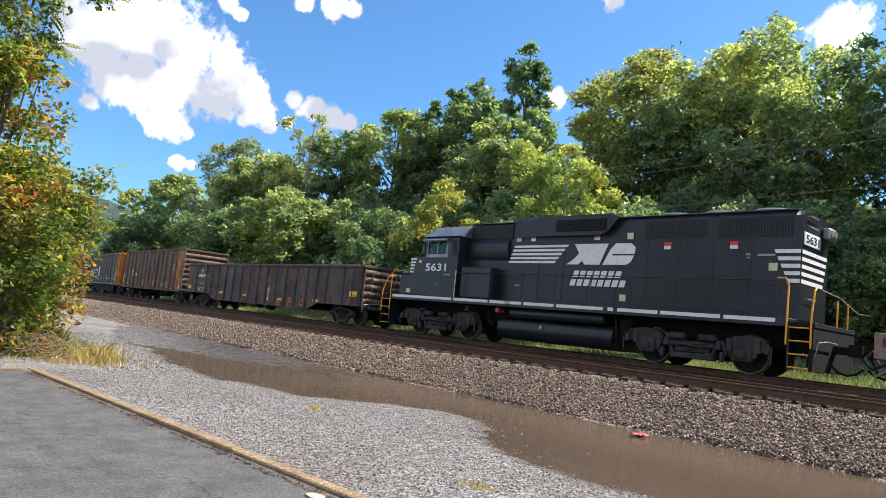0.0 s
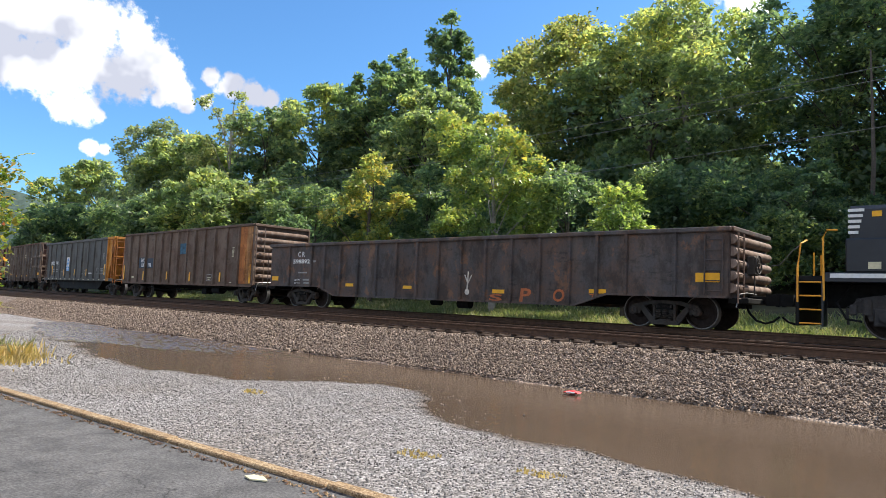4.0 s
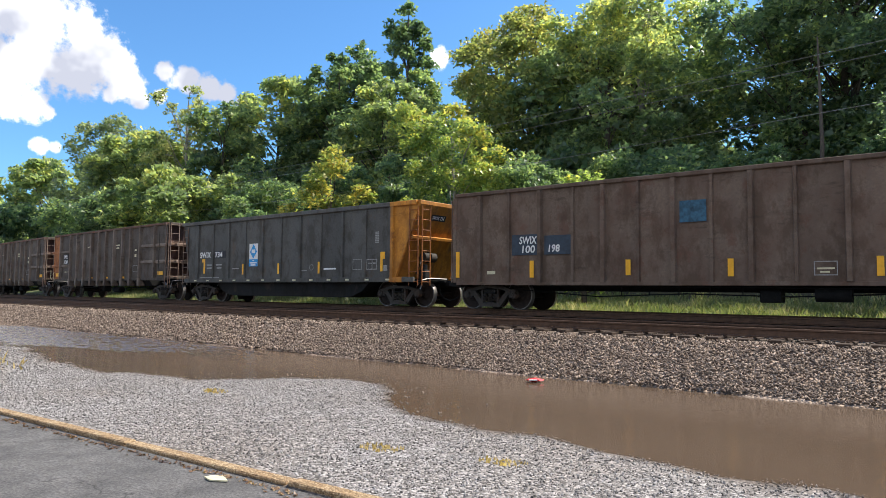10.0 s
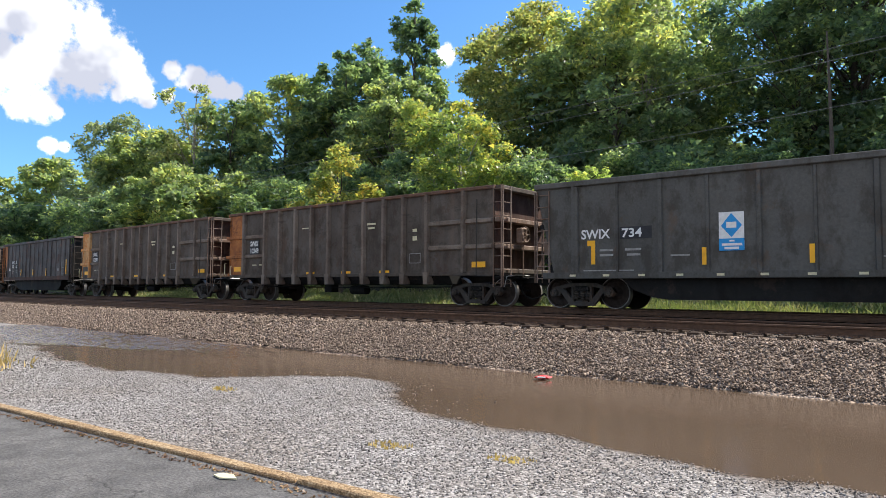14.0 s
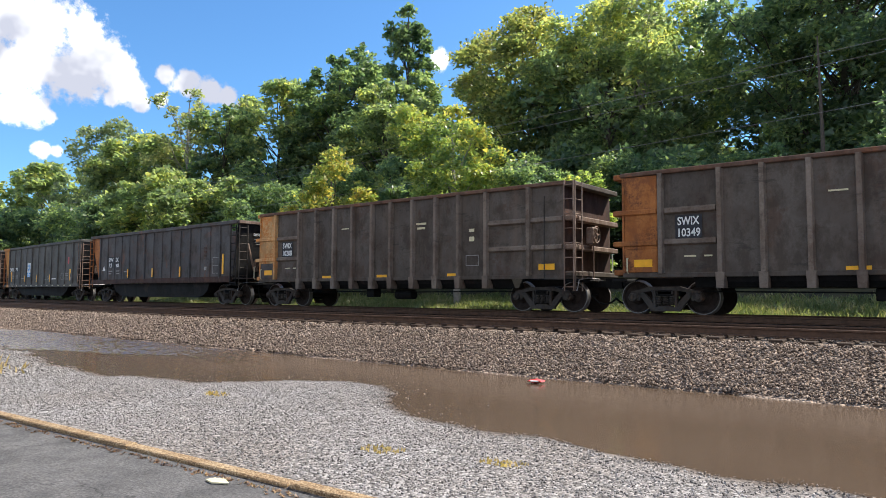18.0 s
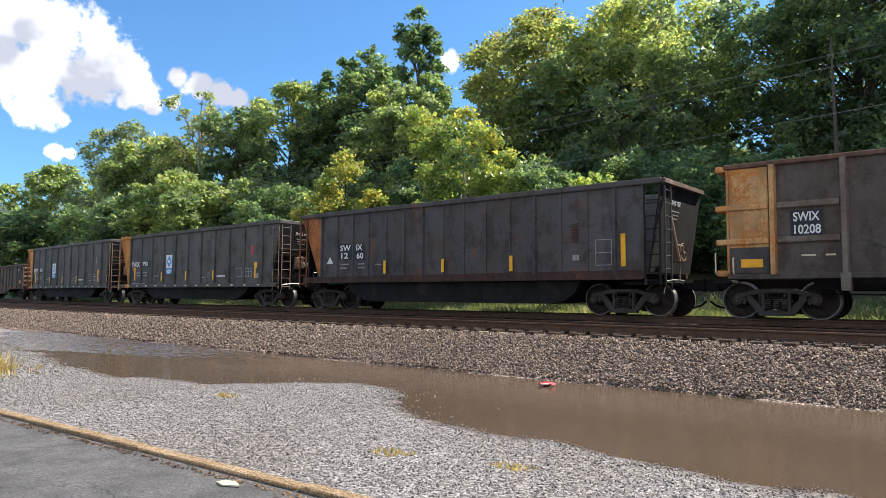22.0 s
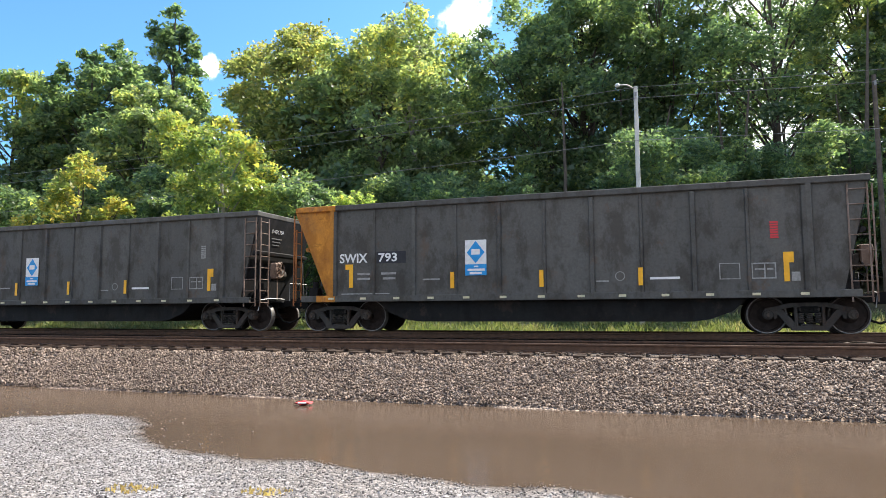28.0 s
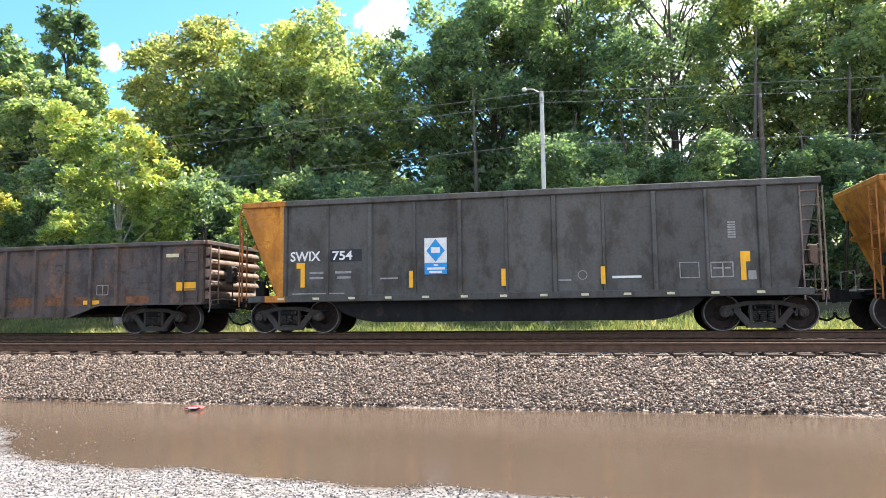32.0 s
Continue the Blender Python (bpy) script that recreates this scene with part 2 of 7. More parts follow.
def foliage(name, stops, through=0.55, patch=0.35, rise=0.0, mid=8.0):
    """Leaves: one tint a leaf, larger patches of turned colour, riper towards the top, light coming through the blade."""
    m, n, l, b = material(name, 0.42)
    geo = n.new("ShaderNodeNewGeometry")
    big = noise_node(n, l, patch, 3, 0.5)
    add = n.new("ShaderNodeMath")
    add.operation = "MULTIPLY_ADD"
    add.inputs[1].default_value = 0.75
    l.new(geo.outputs["Random Per Island"], add.inputs[0])
    sub = n.new("ShaderNodeMath")
    sub.operation = "MULTIPLY_ADD"
    sub.inputs[1].default_value, sub.inputs[2].default_value = 1.7, -0.72
    l.new(big, sub.inputs[0])
    l.new(sub.outputs[0], add.inputs[2])
    ripe = add.outputs[0]
    if rise:
        tc, sep = n.new("ShaderNodeTexCoord"), n.new("ShaderNodeSeparateXYZ")
        l.new(tc.outputs["Object"], sep.inputs[0])
        up = n.new("ShaderNodeMath")
        up.operation = "MULTIPLY_ADD"
        up.inputs[1].default_value, up.inputs[2].default_value = rise, -rise * mid
        l.new(sep.outputs[2], up.inputs[0])
        both = n.new("ShaderNodeMath")
        l.new(up.outputs[0], both.inputs[0])
        l.new(ripe, both.inputs[1])
        ripe = both.outputs[0]
    col = ramp_node(n, l, ripe, stops)
    l.new(col, b.inputs["Base Color"])
    b.inputs["Specular IOR Level"].default_value = 0.5
    tr = n.new("ShaderNodeBsdfTranslucent")
    l.new(mix_node(n, l, 1.0, col, (2.0, 2.1, 1.2), "MULTIPLY"), tr.inputs["Color"])
    mx = n.new("ShaderNodeMixShader")
    mx.inputs[0].default_value = through
    l.new(b.outputs[0], mx.inputs[1])
    l.new(tr.outputs[0], mx.inputs[2])
    l.new(mx.outputs[0], n["Material Output"].inputs["Surface"])
    return m


def stony(name, stops, scale, bump=0.8, dist=0.03, rough=0.9, large=0.4, tint=(0.8, 0.78, 0.75), wet=False):
    """Loose stone seen as a surface: cells of differing tint, with relief."""
    m, n, l, b = material(name, rough)
    tc = n.new("ShaderNodeTexCoord")
    v = n.new("ShaderNodeTexVoronoi")
    v.inputs["Scale"].default_value = scale
    l.new(tc.outputs["Object"], v.inputs["Vector"])
    sep = n.new("ShaderNodeSeparateColor")
    l.new(v.outputs["Color"], sep.inputs[0])
    col = ramp_node(n, l, sep.outputs[0], stops)
    col = mix_node(n, l, ramp_node(n, l, noise_node(n, l, large, 4), [(0.35, (0, 0, 0)), (0.7, (1, 1, 1))]), col, mix_node(n, l, 1.0, col, tint, "MULTIPLY"))
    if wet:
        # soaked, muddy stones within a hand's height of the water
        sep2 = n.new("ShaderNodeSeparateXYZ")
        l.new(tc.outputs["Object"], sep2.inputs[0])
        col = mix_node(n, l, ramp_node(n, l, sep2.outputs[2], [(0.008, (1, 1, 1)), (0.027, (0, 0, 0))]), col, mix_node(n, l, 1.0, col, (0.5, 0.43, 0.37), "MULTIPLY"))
    l.new(col, b.inputs["Base Color"])
    inv = n.new("ShaderNodeMath")
    inv.operation = "MULTIPLY_ADD"
    inv.inputs[1].default_value, inv.inputs[2].default_value = -1.0, 1.0
    l.new(v.outputs["Distance"], inv.inputs[0])
    bump_node(n, l, b, inv.outputs[0], bump, dist)
    return m


def isle_stone(name, stops, rough=0.9, wet=False):
    m, n, l, b = material(name, rough)
    geo = n.new("ShaderNodeNewGeometry")
    col = ramp_node(n, l, geo.outputs["Random Per Island"], stops)
    col = mix_node(n, l, noise_node(n, l, 60, 3), col, mix_node(n, l, 1.0, col, (0.7, 0.7, 0.7), "MULTIPLY"))
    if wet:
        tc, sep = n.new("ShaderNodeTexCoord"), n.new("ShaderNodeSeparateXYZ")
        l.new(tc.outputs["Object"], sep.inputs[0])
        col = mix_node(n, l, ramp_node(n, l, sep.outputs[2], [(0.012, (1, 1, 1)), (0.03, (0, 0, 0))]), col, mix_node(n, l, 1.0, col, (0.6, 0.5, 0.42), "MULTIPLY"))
    l.new(col, b.inputs["Base Color"])
    return m


GRAVEL = [(0.0, (0.055, 0.049, 0.046)), (0.3, (0.165, 0.152, 0.145)), (0.7, (0.29, 0.27, 0.26)), (1.0, (0.47, 0.445, 0.43))]
BALLAST = [(0.0, (0.066, 0.044, 0.032)), (0.35, (0.171, 0.122, 0.090)), (0.7, (0.291, 0.215, 0.162)), (1.0, (0.445, 0.348, 0.274))]
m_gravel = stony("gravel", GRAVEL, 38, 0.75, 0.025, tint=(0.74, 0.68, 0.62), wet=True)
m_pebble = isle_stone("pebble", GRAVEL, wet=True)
m_ballast = stony("ballast", BALLAST, 20, 1.0, 0.05, tint=(0.75, 0.68, 0.6))
m_stone = isle_stone("ballast_stone", BALLAST)
# ballast at 0.45: oil and brake dust, with the train's shade painted in
OILY_SHADED = [(p, tuple(k * 0.45 for k in c)) for p, c in BALLAST]
m_oily_shaded = stony("oily_shaded_ballast", OILY_SHADED, 20, 1.0, 0.05, tint=(0.75, 0.68, 0.6))
m_oily_shaded_stone = isle_stone("oily_shaded_ballast_stone", OILY_SHADED)
m_grass_soil = plain("grass_soil", (0.10, 0.115, 0.045), 0.95, 0, 0.5, 1.2, 0.3)
m_forest_floor = plain("forest_floor", (0.05, 0.045, 0.02), 0.95, 0, 0.5, 1.0, 0.3)
m_rail = plain("rail_steel", (0.095, 0.055, 0.036), 0.75, 0.0, 0.35, 8, 0.15, 0.2)
m_rail_top = plain("polished_rail", (0.6, 0.59, 0.58), 0.42, 0.85, 0.1, 5, 0)
m_tie = plain("creosoted_tie", (0.05, 0.034, 0.025), 0.9, 0, 0.4, 5, 0.4, 0.15)
m_white = plain("white_paint", (0.72, 0.72, 0.7), 0.6, 0, 0.12, 9, 0.03)
m_yellow = plain("yellow_reflector", (0.85, 0.42, 0.015), 0.45, 0, 0.12, 6, 0.02)
m_hand_yellow = plain("handrail_yellow", (0.75, 0.33, 0.03), 0.5, 0, 0.2, 6, 0.05)
m_blue = plain("sign_blue", (0.015, 0.27, 0.62), 0.5, 0, 0.1, 6, 0)
m_red = plain("sign_red", (0.6, 0.04, 0.05), 0.5, 0, 0.1, 6, 0)
m_cream = plain("label_cream", (0.6, 0.55, 0.36), 0.6, 0, 0.15, 12, 0)
m_black = plain("black_underframe", (0.012, 0.012, 0.012), 0.8, 0, 0.4, 6, 0.2, 0.15)
m_truck = weathered("truck_steel", (0.048, 0.044, 0.040), (0.075, 0.043, 0.028), 0.35, 0.75)
m_truck_dark = weathered("loco_truck_steel", (0.042, 0.040, 0.040), (0.05, 0.04, 0.035), 0.25, 0.7)
m_wheel = plain("wheel_steel", (0.035, 0.026, 0.022), 0.75, 0.2, 0.4, 10, 0.1, 0.2)
m_tread = plain("wheel_tread", (0.2, 0.19, 0.18), 0.5, 0.6, 0.2, 10, 0)
m_loco = plain("loco_black", (0.017, 0.019, 0.023), 0.36, 0, 0.35, 1.5, 0.02)
m_loco_roof = plain("loco_roof_grey", (0.09, 0.1, 0.12), 0.5, 0, 0.3, 2.5, 0.05)
m_grille = plain("loco_grille", (0.006, 0.006, 0.008), 0.6, 0, 0.4, 9, 0.3)
m_steelgrey = plain("bare_steel", (0.3, 0.29, 0.28), 0.45, 0.6, 0.3, 9, 0.1)
m_coal_grey = weathered("coal_car_grey", (0.088, 0.086, 0.079), (0.07, 0.052, 0.04), 0.22, 0.62, dust_amount=0.12)
m_coal_yellow = weathered("end_yellow", (0.56, 0.235, 0.035), (0.16, 0.065, 0.028), 0.65, 0.6, dust=(0.13, 0.08, 0.05), dust_amount=0.6)
m_orange = weathered("end_orange", (0.46, 0.175, 0.05), (0.13, 0.05, 0.024), 0.9, 0.65, dust=(0.08, 0.04, 0.03), dust_amount=0.6)
m_patch_orange = weathered("patch_orange", (0.5, 0.25, 0.09), (0.14, 0.065, 0.03), 0.75, 0.65, dust=(0.1, 0.06, 0.04), dust_amount=0.6)
m_brown = weathered("brown_gondola", (0.145, 0.106, 0.080), (0.09, 0.05, 0.036), 0.6, 0.7, dust=(0.1, 0.08, 0.066), dust_amount=0.35)
m_ribbed = weathered("black_gondola", (0.095, 0.082, 0.070), (0.052, 0.034, 0.026), 0.6, 0.68, dust=(0.14, 0.1, 0.075), dust_amount=0.45)
m_low = weathered("low_gondola", (0.080, 0.073, 0.072), (0.14, 0.075, 0.045), 0.6, 0.7, dust=(0.14, 0.105, 0.08), dust_amount=0.35)
m_hopper = weathered("tub_car_black", (0.082, 0.080, 0.080), (0.10, 0.052, 0.036), 0.45, 0.66, dust=(0.09, 0.07, 0.06), dust_amount=0.3)
# near-black base for end slopes, valve boxes, floor pans and a ladder
m_dark_end = weathered("near_black_end", (0.017, 0.017, 0.018), (0.035, 0.024, 0.02), 0.3, 0.8, dust=(0.05, 0.045, 0.04), dust_amount=0.15)
m_post = weathered("worn_post", (0.180, 0.146, 0.118), (0.09, 0.055, 0.04), 0.6, 0.7, dust=(0.19, 0.16, 0.14), dust_amount=0.5)
m_chord = weathered("rusty_chord", (0.12, 0.075, 0.056), (0.15, 0.065, 0.035), 0.6, 0.75, dust=(0.2, 0.15, 0.11), dust_amount=0.4)
m_peeling = weathered("peeling_cream", (0.60, 0.42, 0.21), (0.40, 0.14, 0.03), 1.0, 0.7, dust=(0.36, 0.12, 0.03), dust_amount=0.95)
m_faded = plain("faded_print", (0.28, 0.275, 0.26), 0.65, 0, 0.35, 14, 0)
m_old_patch = plain("over_painted_patch", (0.032, 0.033, 0.038), 0.65, 0, 0.3, 5, 0.02, 0.25)
m_tub = weathered("tub_black", (0.012, 0.012, 0.012), (0.026, 0.019, 0.015), 0.35, 0.75, dust=(0.045, 0.042, 0.04), dust_amount=0.12)
m_sill = weathered("sill_brown", (0.065, 0.039, 0.033), (0.08, 0.035, 0.022), 0.5, 0.7)
# worn ribs; also the pale colour that paints sun onto edges and ladders
m_end_ribs = weathered("end_ribs_worn_lit", (0.2, 0.142, 0.11), (0.11, 0.058, 0.038), 0.5, 0.7, dust=(0.36, 0.3, 0.26), dust_amount=0.6)
m_bark = plain("bark", (0.09, 0.075, 0.06), 0.9, 0, 0.4, 7, 0.6)
m_bark_pale = plain("pale_bark", (0.3, 0.28, 0.25), 0.9, 0, 0.35, 7, 0.5)
m_asphalt, an, al, ab = material("asphalt", 0.9)
a_big, a_fine = noise_node(an, al, 2.2, 9, 0.75), noise_node(an, al, 38, 6, 0.85)
a_crack = ramp_node(an, al, noise_node(an, al, 0.45, 5, 0.55), [(0.488, (1, 1, 1)), (0.4925, (0.3, 0.3, 0.3)), (0.497, (1, 1, 1))])
a_col = mix_node(an, al, ramp_node(an, al, a_big, [(0.4, (0, 0, 0)), (0.64, (1, 1, 1))]), (0.092, 0.087, 0.085), (0.175, 0.165, 0.16))
al.new(mix_node(an, al, ramp_node(an, al, a_fine, [(0.43, (0, 0, 0)), (0.57, (1, 1, 1))]), mix_node(an, al, 1.0, a_col, (0.42, 0.42, 0.42), "MULTIPLY"), a_col), ab.inputs["Base Color"])
a_old = ab.inputs["Base Color"].links[0].from_socket
al.new(mix_node(an, al, 1.0, a_old, a_crack, "MULTIPLY"), ab.inputs["Base Color"])
bump_node(an, al, ab, a_fine, 0.8, 0.008)
m_kerb = stony("kerb_timber", [(0.0, (0.15, 0.09, 0.042)), (0.35, (0.31, 0.21, 0.11)), (0.75, (0.42, 0.30, 0.17)), (1.0, (0.56, 0.44, 0.28))], 70, 0.7, 0.012, large=2.0, tint=(0.62, 0.52, 0.42))
m_litter = foliage("leaf_litter", [(0.0, (0.05, 0.028, 0.016)), (0.6, (0.16, 0.085, 0.045)), (1.0, (0.36, 0.24, 0.13))], 0.2, 0.9)
m_water, n_, l_, b_ = material("muddy_water", 0.07)
b_.inputs["IOR"].default_value = 1.33
l_.new(ramp_node(n_, l_, noise_node(n_, l_, 0.35, 3), [(0.3, (0.077, 0.053, 0.036)), (0.7, (0.098, 0.069, 0.048))]), b_.inputs["Base Color"])
wave = noise_node(n_, l_, 9, 3, 0.5, (1.0, 0.45, 1.0))
w_pos = n_.new("ShaderNodeTexCoord")
w_sep = n_.new("ShaderNodeSeparateXYZ")
l_.new(w_pos.outputs["Object"], w_sep.inputs[0])
# a breeze roughens the far, outer part of the puddle; the rest lies smooth and thick with mud


def w_range(value, lo, hi, to0=0.0, to1=1.0):
    r = n_.new("ShaderNodeMapRange")
    r.interpolation_type = "SMOOTHSTEP"
    for key, x in (("From Min", lo), ("From Max", hi), ("To Min", to0), ("To Max", to1)):
        r.inputs[key].default_value = x
    l_.new(value, r.inputs["Value"])
    return r.outputs[0]


def w_math(op, a, c, d=0.0):
    k = n_.new("ShaderNodeMath")
    k.operation = op
    k.inputs[2].default_value = d
    l_.new(a, k.inputs[0])
    if isinstance(c, float):
        k.inputs[1].default_value = c
    else:
        l_.new(c, k.inputs[1])
    return k.outputs[0]


w_side = w_math("ADD", w_math("MULTIPLY_ADD", w_sep.outputs[0], -0.12, -11.6), w_sep.outputs[1])
w_side = w_math("ADD", w_side, w_math("MULTIPLY_ADD", noise_node(n_, l_, 1.3, 3, 0.6), 1.6, -0.8))
w_breeze = w_math("MULTIPLY", w_range(w_side, -0.5, 0.5), w_range(w_sep.outputs[0], -11.5, -17.0))
l_.new(w_range(w_breeze, 0.0, 1.0, 0.16, 0.12), b_.inputs["Roughness"])
l_.new(w_range(w_breeze, 0.0, 1.0, 0.2, 1.0), b_.inputs["Specular IOR Level"])
w_amp = w_math("MULTIPLY", wave, w_range(w_breeze, 0.0, 1.0, 1.0, 1.5))
bump_node(n_, l_, b_, w_amp, 0.14, 0.02)
m_glass, n_, l_, b_ = material("cab_glass", 0.05)
b_.inputs["Base Color"].default_value = (0.03, 0.05, 0.03, 1)
b_.inputs["Alpha"].default_value = 0.55
G_DARK = [(0.0, (0.058, 0.099, 0.072)), (0.45, (0.109, 0.163, 0.101)), (0.8, (0.176, 0.231, 0.118)), (1.0, (0.319, 0.356, 0.153))]
G_MID = [(0.0, (0.098, 0.145, 0.095)), (0.45, (0.184, 0.235, 0.130)), (0.8, (0.293, 0.332, 0.158)), (1.0, (0.513, 0.468, 0.188))]
G_OLIVE = [(0.0, (0.078, 0.112, 0.053)), (0.35, (0.147, 0.174, 0.068)), (0.62, (0.228, 0.236, 0.098)), (1.0, (0.320, 0.279, 0.115))]
G_YELLOW = [(0.0, (0.100, 0.150, 0.058)), (0.4, (0.195, 0.232, 0.082)), (0.75, (0.345, 0.310, 0.096)), (1.0, (0.470, 0.335, 0.100))]
G_LIME = [(0.0, (0.105, 0.165, 0.062)), (0.4, (0.190, 0.258, 0.092)), (0.75, (0.310, 0.345, 0.112)), (1.0, (0.520, 0.430, 0.115))]
G_PALE = [(0.0, (0.132, 0.158, 0.095)), (0.5, (0.237, 0.263, 0.142)), (1.0, (0.368, 0.342, 0.190))]
G_GREY = [(0.0, (0.093, 0.118, 0.086)), (0.5, (0.158, 0.198, 0.121)), (1.0, (0.224, 0.237, 0.153))]
G_SUMAC = [(0.0, (0.055, 0.097, 0.026)), (0.45, (0.120, 0.164, 0.039)), (0.75, (0.304, 0.252, 0.065)), (0.92, (0.414, 0.213, 0.052)), (1.0, (0.30, 0.085, 0.04))]
m_leaf = dict(d=foliage("leaf_dark", G_DARK), t=foliage("leaf_spire", G_DARK), a=foliage("leaf_mid", G_MID), g=foliage("leaf_mid_turning", G_MID, patch=0.5, rise=0.05, mid=12.0), o=foliage("leaf_olive", G_OLIVE, rise=0.035, mid=13.0),
              y=foliage("leaf_yellow", G_YELLOW), l=foliage("leaf_lime", G_LIME, 0.42, rise=0.04, mid=7.0), p=foliage("leaf_pale", G_PALE), gr=foliage("leaf_grey", G_GREY),
              u=foliage("leaf_understory", G_DARK), s=foliage("leaf_shrub", G_LIME), b=foliage("leaf_bare", G_GREY), sumac=foliage("leaf_sumac", G_SUMAC, patch=0.8))
m_blade = foliage("grass_blade", [(0.0, (0.11, 0.145, 0.065)), (0.5, (0.175, 0.205, 0.085)), (0.8, (0.27, 0.265, 0.135)), (1.0, (0.40, 0.35, 0.23))], 0.3, 0.6)
m_dry = foliage("dry_grass", [(0.0, (0.24, 0.19, 0.07)), (0.5, (0.40, 0.28, 0.11)), (1.0, (0.55, 0.42, 0.22))], 0.3, 0.6)


# ---- mesh building ----
class Shape:
    """Vertices and faces of one part."""

    def __init__(self):
        self.v, self.f = [], []

    def hull(self, pts, faces):
        k, c = len(self.v), Vector([sum(p[i] for p in pts) / len(pts) for i in range(3)])
        self.v += [tuple(p) for p in pts]
        for face in faces:
            a, b_, d = (Vector(pts[i]) for i in face[:3])
            mid = sum((Vector(pts[i]) for i in face), Vector()) / len(face)
            if (b_ - a).cross(d - b_).dot(mid - c) < 0:
                face = face[::-1]
            self.f.append([k + i for i in face])
        return self

    def box(self, x0, x1, y0, y1, z0, z1, c=0.0):
        if not c:
            p = [(x, y, z) for x in (x0, x1) for y in (y0, y1) for z in (z0, z1)]
            return self.hull(p, [(0, 1, 3, 2), (4, 5, 7, 6), (0, 1, 5, 4), (2, 3, 7, 6), (0, 2, 6, 4), (1, 3, 7, 5)])
        lo, hi, p, ids = (x0, y0, z0), (x1, y1, z1), [], {}
        for s in [(a, b_, d) for a in (0, 1) for b_ in (0, 1) for d in (0, 1)]:
            for ax in range(3):
                q = []
                for i in range(3):
                    e = hi[i] if s[i] else lo[i]
                    q.append(e if i == ax else e - (c if s[i] else -c))
                ids[s, ax] = len(p)
                p.append(tuple(q))
        faces = []
        for ax in range(3):
            o = [i for i in range(3) if i != ax]
            for side in (0, 1):
                loop = []
                for a, b_ in ((0, 0), (0, 1), (1, 1), (1, 0)):
                    s = [0, 0, 0]
                    s[ax], s[o[0]], s[o[1]] = side, a, b_
                    loop.append(ids[tuple(s), ax])
                faces.append(tuple(loop))
            for a in (0, 1):
                for b_ in (0, 1):
                    s0, s1 = [0, 0, 0], [0, 0, 0]
                    s0[ax], s1[ax] = 0, 1
                    s0[o[0]] = s1[o[0]] = a
                    s0[o[1]] = s1[o[1]] = b_
                    faces.append((ids[tuple(s0), o[0]], ids[tuple(s0), o[1]], ids[tuple(s1), o[1]], ids[tuple(s1), o[0]]))
        for s in [(a, b_, d) for a in (0, 1) for b_ in (0, 1) for d in (0, 1)]:
            faces.append(tuple(ids[s, ax] for ax in range(3)))
        return self.hull(p, faces)

    def prism(self, outline, a, b_, axis="y"):
        """A flat outline drawn out along an axis: (x, z) along y, (y, z) along x, (x, y) along z."""
        def at(u, w, q):
            return {"y": (u, q, w), "x": (q, u, w), "z": (u, w, q)}[axis]
        n, k = len(outline), len(self.v)
        area = sum(outline[i][0] * outline[(i + 1) % n][1] - outline[(i + 1) % n][0] * outline[i][1] for i in range(n))
        flip = (area > 0) == (axis == "y")
        if b_ < a:
            flip = not flip
        self.v += [at(u, w, a) for u, w in outline] + [at(u, w, b_) for u, w in outline]
        faces = [list(range(k, k + n))[::-1], list(range(k + n, k + 2 * n))]
        faces += [[k + i, k + (i + 1) % n, k + n + (i + 1) % n, k + n + i] for i in range(n)]
        self.f += [f[::-1] for f in faces] if flip else faces
        return self

    def lathe(self, profile, centre, axis="y", n=20):
        """(radius, along) pairs turned round an axis."""
        k, m = len(self.v), len(profile)
        for i in range(n):
            a = 2 * math.pi * i / n
            for r, h in profile:
                u, w = r * math.cos(a), r * math.sin(a)
                p = {"y": (u, h, w), "x": (h, u, w), "z": (u, w, h)}[axis]
                self.v.append(tuple(centre[j] + p[j] for j in range(3)))
        flip = axis == "y"
        for i in range(n):
            j = (i + 1) % n
            for q in range(m - 1):
                face = [k + i * m + q, k + j * m + q, k + j * m + q + 1, k + i * m + q + 1]
                self.f.append(face[::-1] if flip else face)
        return self

    def rod(self, centre, r, length, axis="y", n=12):
        h = length / 2
        return self.lathe([(0.001, -h), (r, -h), (r, h), (0.001, h)], centre, axis, n)

    def tube(self, pts, r, n=6):
        pts = [Vector(p) for p in pts]
        k, up = len(self.v), None
        for i, p in enumerate(pts):
            d = (pts[min(i + 1, len(pts) - 1)] - pts[max(i - 1, 0)]).normalized()
            ref = Vector((0, 0, 1)) if abs(d.z) < 0.9 else Vector((1, 0, 0))
            u = d.cross(ref).normalized()
            w = d.cross(u)
            rr = float(r[i] if isinstance(r, (list, tuple)) else r)
            for j in range(n):
                a = 2 * math.pi * j / n
                self.v.append(tuple(p + rr * (math.cos(a) * u + math.sin(a) * w)))
        for i in range(len(pts) - 1):
            for j in range(n):
                q = (j + 1) % n
                self.f.append([k + i * n + j, k + i * n + q, k + (i + 1) * n + q, k + (i + 1) * n + j])
        self.f.append([k + j for j in range(n)][::-1])
        self.f.append([k + (len(pts) - 1) * n + j for j in range(n)])
        return self

    def mesh(self, name, mat, smooth=True):
        me = bpy.data.meshes.new(name)
        me.from_pydata(self.v, [], self.f)
        me.materials.append(mat)
        if smooth:
            me.polygons.foreach_set("use_smooth", [True] * len(me.polygons))
            me.set_sharp_from_angle(angle=0.6)
        me.update()
        return me


